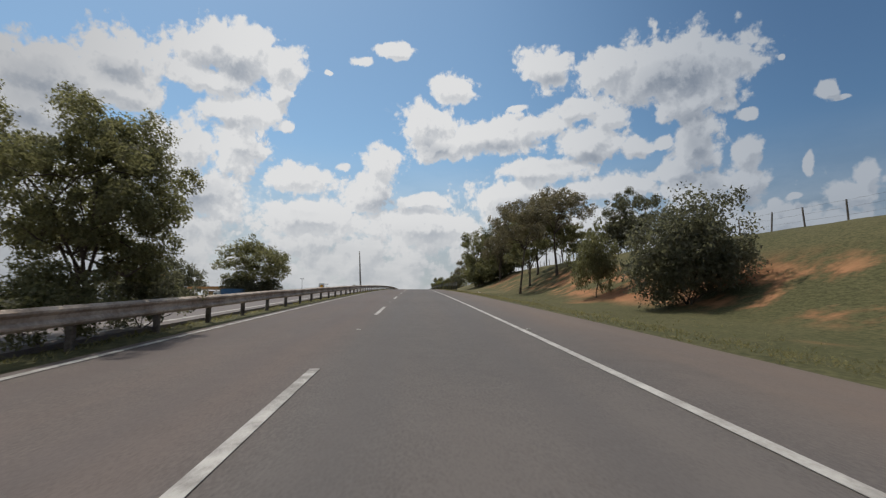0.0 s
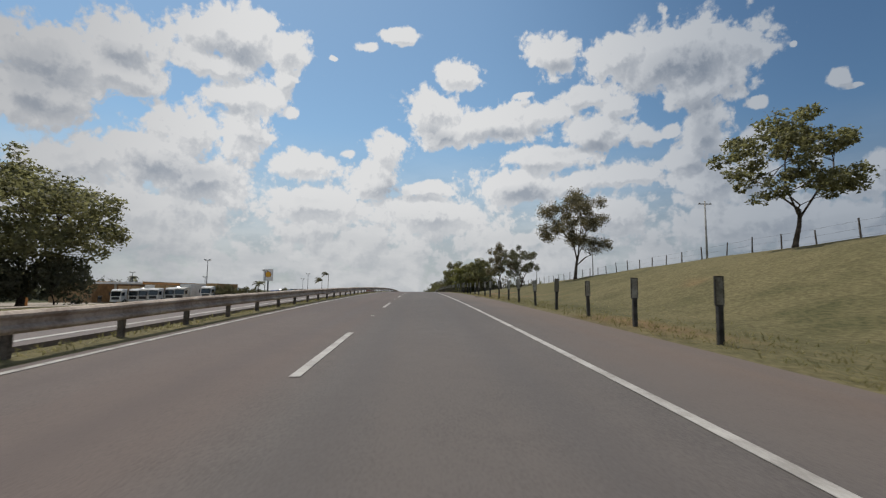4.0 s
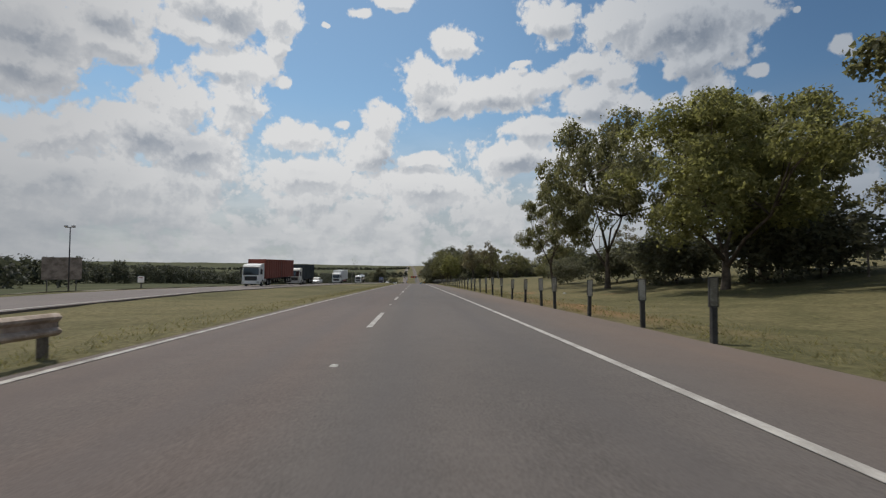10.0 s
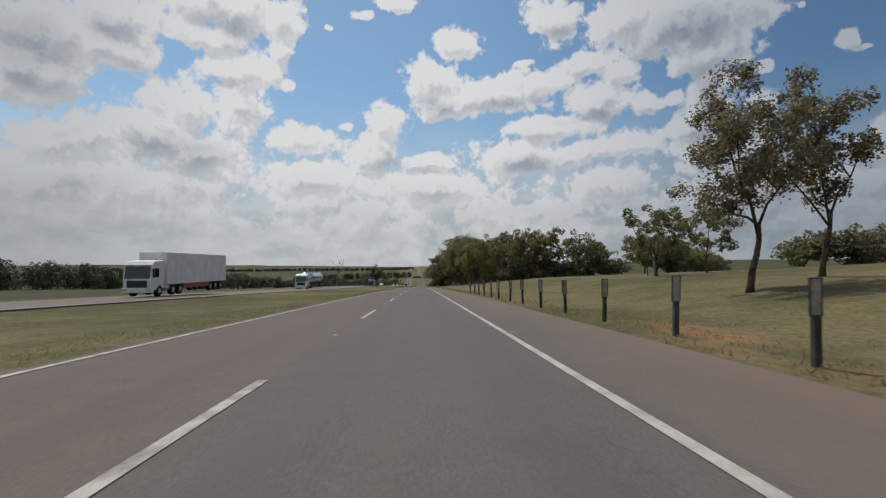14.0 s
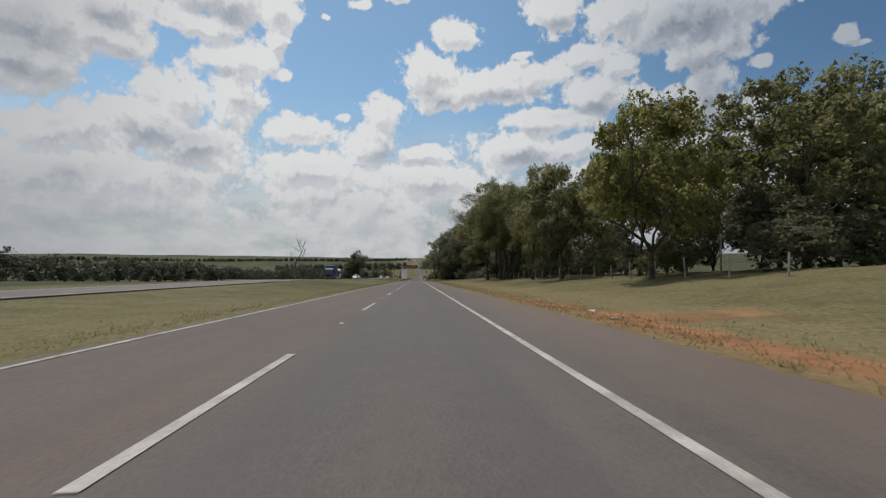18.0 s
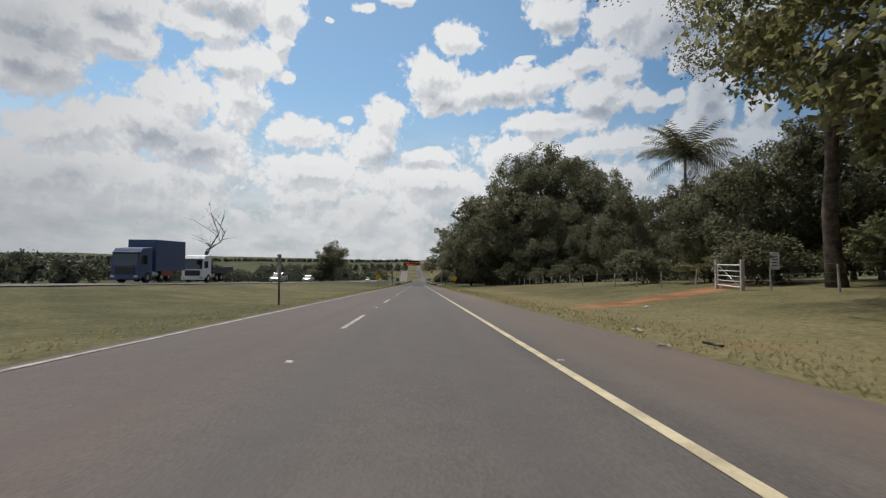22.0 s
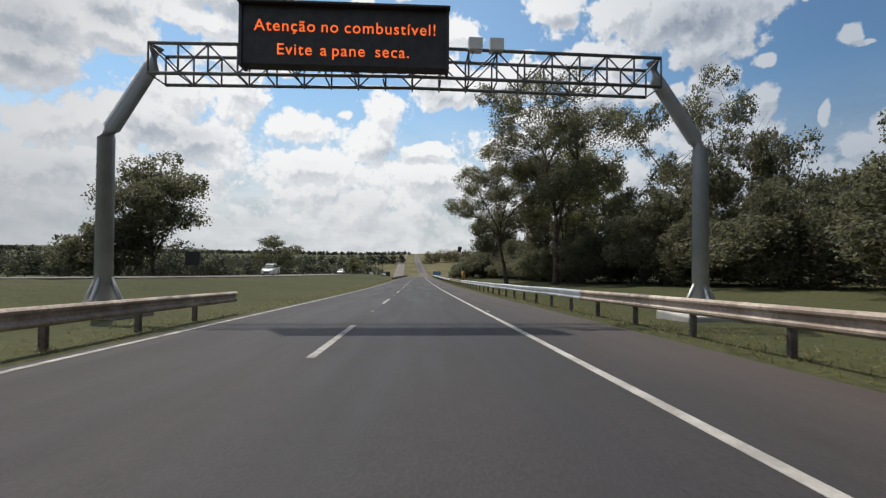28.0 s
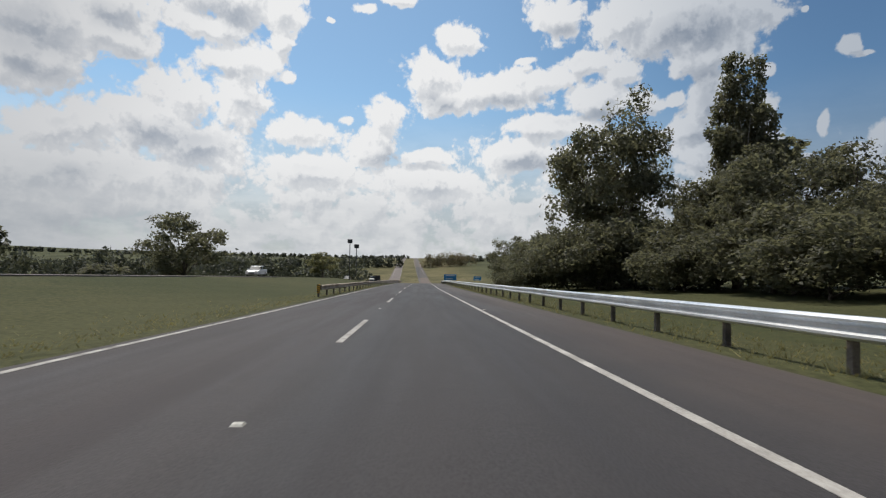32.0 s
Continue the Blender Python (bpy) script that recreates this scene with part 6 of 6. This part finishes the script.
        while k < y1:
            for sx in (-1.3, 1.3):
                part("rib", boxed(sx - 0.03, sx + 0.03, k, k + 0.09, 1.05, 3.9), load_mat, b)
            k += 1.15
        part("gap", boxed(-1.3, 1.3, y0 + (y1 - y0) * 0.52, y0 + (y1 - y0) * 0.52 + 0.12, 1.0, 3.93), BLACK, b)
    elif load == "flat":
        b = part("flat_bed", boxed(-1.25, 1.25, y0, y1, 1.05, 1.3, 0.02), load_mat, root)
        part("headboard", boxed(-1.2, 1.2, y0, y0 + 0.1, 1.3, 2.6, 0.01), load_mat, b)
        part("side_board", boxed(-1.25, -1.2, y0 + 0.2, y1, 1.3, 1.75), load_mat, b)
        part("side_board", boxed(1.2, 1.25, y0 + 0.2, y1, 1.3, 1.75), load_mat, b)
    return root


def car(x, y, z, label, mat, tall=0.0, rz=0.0):
    root = thing("car", x, y, z, label, "car", "oncoming cars", rz)
    t = tall
    body = part("body", prism([(0.0, 0.32), (-0.03, 0.62 + t * 0.5), (0.25, 0.78 + t * 0.5), (1.15, 0.92 + t * 0.6), (4.1, 0.98 + t * 0.6), (4.3, 0.85 + t * 0.5), (4.32, 0.38), (4.0, 0.25), (0.3, 0.25)], -0.88, 0.88, 0.07), mat, root)
    part("cabin", prism([(1.0, 0.9 + t * 0.6), (1.75, 1.42 + t), (3.2, 1.46 + t), (4.05 if t else 3.95, 0.96 + t * 0.6)], -0.74, 0.74, 0.05), GLASS, body, "dark glazed cabin")
    part("roof", prism([(1.7, 1.43 + t), (1.78, 1.475 + t), (3.1, 1.50 + t), (3.3, 1.46 + t)], -0.7, 0.7, 0.01), mat, body)
    for sx in (-1, 1):
        part("headlight", boxed(sx * 0.65 - 0.18, sx * 0.65 + 0.18, -0.05, 0.1, 0.6 + t * 0.4, 0.74 + t * 0.4, 0.02), POST_WHITE, body)
        part("mirror", boxed(sx * 0.95 - 0.08, sx * 0.95 + 0.08, 1.2, 1.32, 0.95 + t * 0.6, 1.08 + t * 0.6, 0.02), mat, body)
        for yy in (0.85, 3.45):
            wheel(root, sx * 0.78, yy, 0.31 + t * 0.25, 0.2)
        part("pillar", prism([(2.5, 0.95 + t * 0.6), (2.5, 1.44 + t), (2.58, 1.44 + t), (2.58, 0.95 + t * 0.6)], sx * 0.745 - 0.01, sx * 0.745 + 0.01), mat, body)
    part("grille", boxed(-0.4, 0.4, -0.06, 0.02, 0.38, 0.58, 0.01), BLACK, body)
    return root


def on_opp(y, lane=-5.4):
    return float(opp_x(y)) + lane, y, float(road_z(y) + opp_dz(y)) + 0.01


CREAM = paint("cream_cab_paint", (0.62, 0.60, 0.55), 0.35)
RED_LOAD = paint("faded_red_boards", (0.24, 0.075, 0.055), 0.7, 0.2)
DARK_LOAD = paint("dark_tarpaulin", (0.045, 0.055, 0.06), 0.8, 0.2)
BLUE_LOAD = paint("blue_cargo_paint", (0.05, 0.075, 0.17), 0.5)
SILVER = paint("silver_car_paint", (0.55, 0.56, 0.57), 0.3, 0.5, 0.5)
truck(*on_opp(318), "lorry with white cab and faded red grain trailers", WHITE, "grain", RED_LOAD, 18.0, group="oncoming trucks")
truck(*on_opp(342), "lorry with pale cab and dark tarpaulin load", CREAM, "grain", DARK_LOAD, 12.5, group="oncoming trucks")
car(*on_opp(362, -5.3), "small white hatchback on the opposite road", WHITE)
truck(*on_opp(394), "white articulated lorry with a white box trailer", WHITE, "box", WHITE, 15.5, group="oncoming trucks")
truck(*on_opp(452), "lorry pulling a polished steel tank trailer", WHITE, "tank", CHROME, 17.0, group="oncoming trucks")
truck(*on_opp(596), "lorry with a dark blue box body", BLUE_LOAD, "box", BLUE_LOAD, 8.0, group="oncoming trucks")
truck(*on_opp(608.5), "white lorry with an empty flat bed", WHITE, "flat", DARK_METAL, 8.5, group="oncoming trucks")
car(*on_opp(628.5, -2.0), "silver saloon car on the opposite road", SILVER)
car(*on_opp(664, -5.3), "silver saloon car on the opposite road", SILVER)
car(*on_opp(779, -3.0), "white sport utility car on the opposite road", WHITE, 0.35)
car(*on_opp(850, -3.0), "white car far along the opposite road", WHITE)
truck(*on_opp(1005), "distant lorry on the opposite road", CREAM, "box", DARK_LOAD, 12.0, group="oncoming trucks")
car(*on_opp(930, -3.0), "dark car far along the opposite road", DARK_METAL)

# ---- the truck park and fuel station ----
def patch(name, x0, x1, y0, y1, lift, mat, label):
    xs, ys = np.linspace(x0, x1, 34), np.linspace(y0, y1, 70)
    A, B = np.meshgrid(xs, ys)
    n = len(xs)
    ix = np.arange(len(ys) - 1)[:, None] * n + np.arange(n - 1)[None, :]
    q = np.stack([ix, ix + 1, ix + n + 1, ix + n], -1).reshape(-1, 4)
    Z = ground_z(A, B) + lift
    return tagged(part(name, mesh_from(name, np.stack([A, B, Z], -1).reshape(-1, 3).tolist(), q.tolist(), mat, True), None), label, "paving", kind="structure")


patch("yard", -100, -30, 115, 338, 0.06, YARD, "dusty paved yard of a truck stop")
BLUE_BOX = paint("faded_blue_box", (0.03, 0.11, 0.24), 0.5)
TAN_LOAD = paint("tan_tarpaulin", (0.36, 0.24, 0.12), 0.8, 0.2)
PK = "trucks parked at the truck stop"


def parked(x, y, *args, **kw):
    return truck(x, y, float(ground_z(x, y)) + 0.06, *args, group=PK, **kw)


cabs = (WHITE, CREAM, WHITE, WHITE, CREAM, WHITE, WHITE)
for i, x in enumerate((-48.5, -54.8, -57.4, -60.1, -62.8, -65.5, -68.2)):
    parked(x, 206 + (i % 3) * 0.9, "parked lorry with pale cab and covered trailer", cabs[i], ("grain", "box", "tank")[i % 3], (TAN_LOAD, WHITE, CHROME)[i % 3], 13.0, rz=-4.0)
parked(-53.0, 226, "parked lorry with a polished tank trailer", WHITE, "tank", CHROME, 14.0, rz=-2)
parked(-56.6, 226.5, "parked lorry with a white tank trailer", WHITE, "tank", WHITE, 14.0, rz=-2)
parked(-57.0, 280.0, "parked lorry with a cream tank trailer and pale cab", SILVER, "tank", CREAM, 15.5, rz=7)
parked(-60, 264, "parked white lorry beside the service building", WHITE, "box", WHITE, 11.0, rz=6)
parked(-47, 250, "parked lorry with blue cab and steel tank", BLUE_LOAD, "tank", CHROME, 13.0, rz=-25)
parked(-73, 308, "parked yellow lorry with a tank trailer", YELLOW, "tank", CREAM, 13.0, rz=-25)
parked(-76, 320, "parked yellow lorry with a long dark trailer", YELLOW, "box", DARK_LOAD, 14.0, rz=-10)
parked(-79, 313, "parked white lorry with a dark trailer", WHITE, "box", BLUE_LOAD, 14.0, rz=-40)
parked(-69, 160, "parked lorry with a blue box trailer", WHITE, "box", BLUE_BOX, 10.0, rz=-80)


def building(x, y, w, d, h, wall_mat, roof_mat, label, rz=0.0, windows=4, fascia=None):
    root = thing("building", x, y, float(ground_z(x, y)), label, "building", rz=rz)
    part("wall", boxed(-w / 2, w / 2, -d / 2, d / 2, -0.6, h - 0.25, 0.02), wall_mat, root)
    part("roof", boxed(-w / 2 - 0.5, w / 2 + 0.5, -d / 2 - 0.5, d / 2 + 0.5, h - 0.25, h, 0.03), roof_mat, root)
    for i in range(windows):
        cx = -w / 2 + w * (i + 0.5) / windows
        wd = part("window", boxed(cx - 0.8, cx + 0.8, -d / 2 - 0.05, -d / 2 - 0.003, 1.0, 2.5, 0.01), GLASS, root)
        part("frame", boxed(cx - 0.9, cx + 0.9, -d / 2 - 0.07, -d / 2 - 0.052, 2.5, 2.6), WHITE, wd)
        part("sill", boxed(cx - 0.9, cx + 0.9, -d / 2 - 0.12, -d / 2 - 0.003, 0.9, 0.98), CONCRETE, wd)
    part("door", boxed(-0.5, 0.5, -d / 2 - 0.04, -d / 2 - 0.003, 0.0, 2.1), DARK_METAL, root)
    if fascia:
        f = part("fascia_sign", boxed(-w * 0.35, w * 0.1, -d / 2 - 0.1, -d / 2 - 0.003, h - 1.7, h - 0.6), fascia, root)
        part("bar", boxed(-w * 0.3, w * 0.05, -d / 2 - 0.11, -d / 2 - 0.102, h - 1.35, h - 1.0), BLACK, f)
    return root


TAN = mottled("tan_render", (0.26, 0.16, 0.08), (0.48, 0.31, 0.16), 0.8, 0.85, 0, 0.1, 20)
building(-82, 138, 16, 10, 5.2, WHITE, CONCRETE, "low white building with a dark sign band", -8, 4, WHITE)
building(-97, 262, 56, 12, 6.8, TAN, CONCRETE, "long low tan service building", 88, 9)
building(-100, 352, 14, 10, 4.0, CONCRETE, DARK_METAL, "grey low building behind the parked lorries", 0, 4)


def canopy(x, y, w, d, h, label, turn=-4.0):
    root = thing("station_canopy", x, y, float(ground_z(x, y)), label, "canopy", rz=turn)
    part("roof_slab", boxed(-w / 2, w / 2, -d / 2, d / 2, h, h + 0.5, 0.04), WHITE, root)
    for sx, sy, a, b in ((0, -d / 2, w, 0), (0, d / 2, w, 0)):
        part("fascia", boxed(-w / 2 - 0.04, w / 2 + 0.04, sy - 0.05, sy + 0.05, h - 0.15, h + 0.75, 0.01), TAN, root, "tan and orange fascia band")
        part("stripe", boxed(-w / 2 - 0.05, w / 2 + 0.05, sy - 0.07, sy + 0.07, h + 0.15, h + 0.35), ORANGE, root)
    for i in range(4):
        for sy in (-d * 0.32, d * 0.32):
            cx = -w * 0.4 + w * 0.8 * i / 3
            part("column", boxed(cx - 0.25, cx + 0.25, sy - 0.25, sy + 0.25, -0.4, h, 0.02), WHITE, root)
            part("pump", boxed(cx + 0.5, cx + 1.1, sy - 0.35, sy + 0.35, 0.0, 1.7, 0.04), ORANGE, root)


canopy(-82, 259, 56, 14, 6.0, "wide fuel station canopy with a tan and orange edge", 87.0)
canopy(-74, 176, 18, 10, 4.6, "smaller canopy with an orange edge at the truck stop")
tt = thing("totem_sign", -61, 112, float(ground_z(-61, 112)), "tall blue and orange totem sign by the yard", "sign")
part("panel", boxed(-0.7, 0.7, -0.2, 0.2, -0.3, 4.2, 0.03), BLUE, tt)
part("band", boxed(-0.71, 0.71, -0.21, 0.21, 4.2, 6.2, 0.03), ORANGE, tt)


# ---- verge grass ----
def tufts(name, seed, count, spots, mat, label, h=(0.05, 0.17)):
    r = np.random.RandomState(seed)
    x, y = spots(r, count)
    z = ground_z(x, y)
    n = 3
    X, Y, Z = np.repeat(x, n) + r.normal(0, 0.06, count * n), np.repeat(y, n) + r.normal(0, 0.06, count * n), np.repeat(z, n)
    a = r.rand(count * n) * 2 * np.pi
    hh = h[0] + (h[1] - h[0]) * r.rand(count * n) ** 2
    w = 0.008 + 0.012 * r.rand(count * n)
    v = np.empty((count * n, 3, 3))
    v[:, 0] = np.stack([X - np.cos(a) * w, Y - np.sin(a) * w, Z - 0.03], 1)
    v[:, 1] = np.stack([X + np.cos(a) * w, Y + np.sin(a) * w, Z - 0.03], 1)
    v[:, 2] = np.stack([X + r.normal(0, 0.06, count * n), Y + r.normal(0, 0.09, count * n), Z + hh], 1)
    c = count * n
    me = bpy.data.meshes.new(name)
    me.vertices.add(c * 3)
    me.vertices.foreach_set("co", v.reshape(-1))
    me.loops.add(c * 3)
    me.loops.foreach_set("vertex_index", np.arange(c * 3, dtype=np.int32))
    me.polygons.add(c)
    me.polygons.foreach_set("loop_start", np.arange(0, c * 3, 3, dtype=np.int32))
    me.update(calc_edges=True)
    me.materials.append(mat)
    return tagged(part(name, me, None), label, "grass", kind="stuff")


tufts("verge_grass", 2, 46000, lambda r, n: (4.6 + np.abs(r.normal(0, 1.9, n)), r.uniform(-8, 850, n)), BLADES, "ragged dry grass along the shoulder's edge", (0.03, 0.12))
tufts("median_grass", 3, 26000, lambda r, n: (-5.5 - np.abs(r.normal(0, 1.1, n)), r.uniform(-8, 850, n)), BLADES, "ragged grass along the median's edge", (0.03, 0.10))


# ---- the farm gate and its sign ----
def farm_gate(x, y, w=3.2, h=1.45):
    root = thing("farm_gate", x, y, float(ground_z(x, y)), "pale metal farm gate between stout posts", "gate", rz=78)
    for sx in (-w / 2 - 0.1, w / 2 + 0.1):
        part("gate_post", boxed(sx - 0.09, sx + 0.09, -0.09, 0.09, -0.4, h + 0.3, 0.015), CONCRETE, root)
    frame_ = part("gate_frame", mesh_from("gate_frame", *tube_data([(-w / 2 + 0.05, 0, 0.2), (w / 2 - 0.05, 0, 0.2), (w / 2 - 0.05, 0, h), (-w / 2 + 0.05, 0, h), (-w / 2 + 0.05, 0, 0.2)], [0.035] * 5, 8), WHITE), None, root)
    for k in range(3):
        z = 0.5 + k * 0.3
        tube("bar", [(-w / 2 + 0.05, 0, z), (w / 2 - 0.05, 0, z)], 0.022, WHITE, frame_, 6)
    tube("brace", [(-w / 2 + 0.05, 0.02, 0.2), (w / 2 - 0.05, 0.02, h)], 0.02, STEEL, frame_, 6)


farm_gate(18.6, 580.3)
sg = thing("notice_board", 20.6, 579.2, float(ground_z(20.6, 579.2)), "white notice board on a thin post by the gate", "sign")
part("stake", boxed(-0.03, 0.03, 0.02, 0.08, -0.3, 1.9), DARK_METAL, sg)
pn = part("panel", boxed(-0.27, 0.27, -0.015, 0.018, 0.95, 1.95, 0.005), WHITE, sg)
for k in range(4):
    part("bar", boxed(-0.2, 0.18 - 0.05 * (k % 2), -0.021, -0.016, 1.15 + k * 0.17, 1.2 + k * 0.17), BLACK, pn)
sg = thing("pale_pole", 27, 496, float(ground_z(27, 496)), "tall thin white pole standing in the grass", "pole")
tube("shaft", [(0, 0, -0.4), (0.02, 0, 2.6), (0.0, 0, 5.0)], [0.09, 0.08, 0.065], WHITE, sg, 8)
part("cap", mesh_from("cap", *tube_data([(0, 0, 4.98), (0, 0, 5.05)], [0.085, 0.06], 8), STEEL), None, sg)

# ---- scraps on the shoulder ----
CARD = mottled("sodden_cardboard", (0.22, 0.17, 0.12), (0.45, 0.38, 0.30), 5.0, 0.9, 0, 0.3, 8.0)
PAPER = mottled("white_litter", (0.55, 0.54, 0.52), (0.80, 0.79, 0.77), 6.0, 0.8, 0, 0.2, 6.0)
TYRE_BIT = mottled("shredded_tyre", (0.018, 0.018, 0.018), (0.05, 0.048, 0.045), 6.0, 0.85, 0, 0.5, 6.0)


def scrap(name, x, y, l, w, h, mat, label, rz, seed):
    """A bent, crumpled strip lying on the ground."""
    r = random.Random(seed)
    z = float(road_z(y)) if x < PAVED_R else float(ground_z(x, y)) + 0.02
    root = thing(name, x, y, z, label, "litter", "scraps along the shoulder", rz)
    n = 6
    vs, fs = [], []
    for i in range(n + 1):
        cx = -l / 2 + l * i / n
        lift = h * r.uniform(0.0, 1.0) + 0.006
        ww = w * r.uniform(0.55, 1.0) / 2
        sh = r.uniform(-0.2, 0.2) * w
        vs += [(cx, sh - ww, lift * r.uniform(0.2, 1)), (cx, sh + ww, lift * r.uniform(0.2, 1)), (cx, sh + ww * 0.9, lift + 0.012), (cx, sh - ww * 0.9, lift + 0.012)]
    for i in range(n):
        a, b = i * 4, i * 4 + 4
        for k in range(4):
            fs.append((a + k, a + (k + 1) % 4, b + (k + 1) % 4, b + k))
    fs += [(3, 2, 1, 0), tuple(n * 4 + k for k in range(4))]
    part("scrap", mesh_from(name, vs, fs, mat), None, root)


for i, (x, y, l, w, kind_) in enumerate(((3.6, 53.6, 0.55, 0.10, "t"), (8.6, 60, 0.28, 0.2, "p"), (3.2, 340, 0.6, 0.08, "t"), (10.6, 285, 0.25, 0.2, "p"), (5.0, 563.6, 0.42, 0.12, "c"), (4.2, 561, 0.3, 0.09, "c"),
                                         (5.2, 561.2, 0.4, 0.08, "t"), (10.4, 574, 0.35, 0.2, "p"), (5.3, 468, 0.3, 0.2, "c"), (5.8, 471, 0.22, 0.16, "p"), (3.9, 130, 0.35, 0.12, "t"), (3.4, 214, 0.3, 0.1, "t"),
                                         (5.4, 246, 0.22, 0.18, "p"), (3.7, 410, 0.45, 0.1, "t"), (5.1, 612, 0.3, 0.16, "p"), (3.8, 640, 0.4, 0.1, "t"))):
    if kind_ == "t":
        scrap("tyre_scrap", x, y, l, w, 0.05, TYRE_BIT, "black shred of tyre rubber on the shoulder", 17 * i, i)
    elif kind_ == "c":
        scrap("cardboard_scrap", x, y, l, w, 0.06, CARD, "crumpled brown cardboard scrap in the grass", 23 * i, i)
    else:
        scrap("paper_scrap", x, y, l, w, 0.08, PAPER, "crumpled white litter in the grass", 31 * i, i)
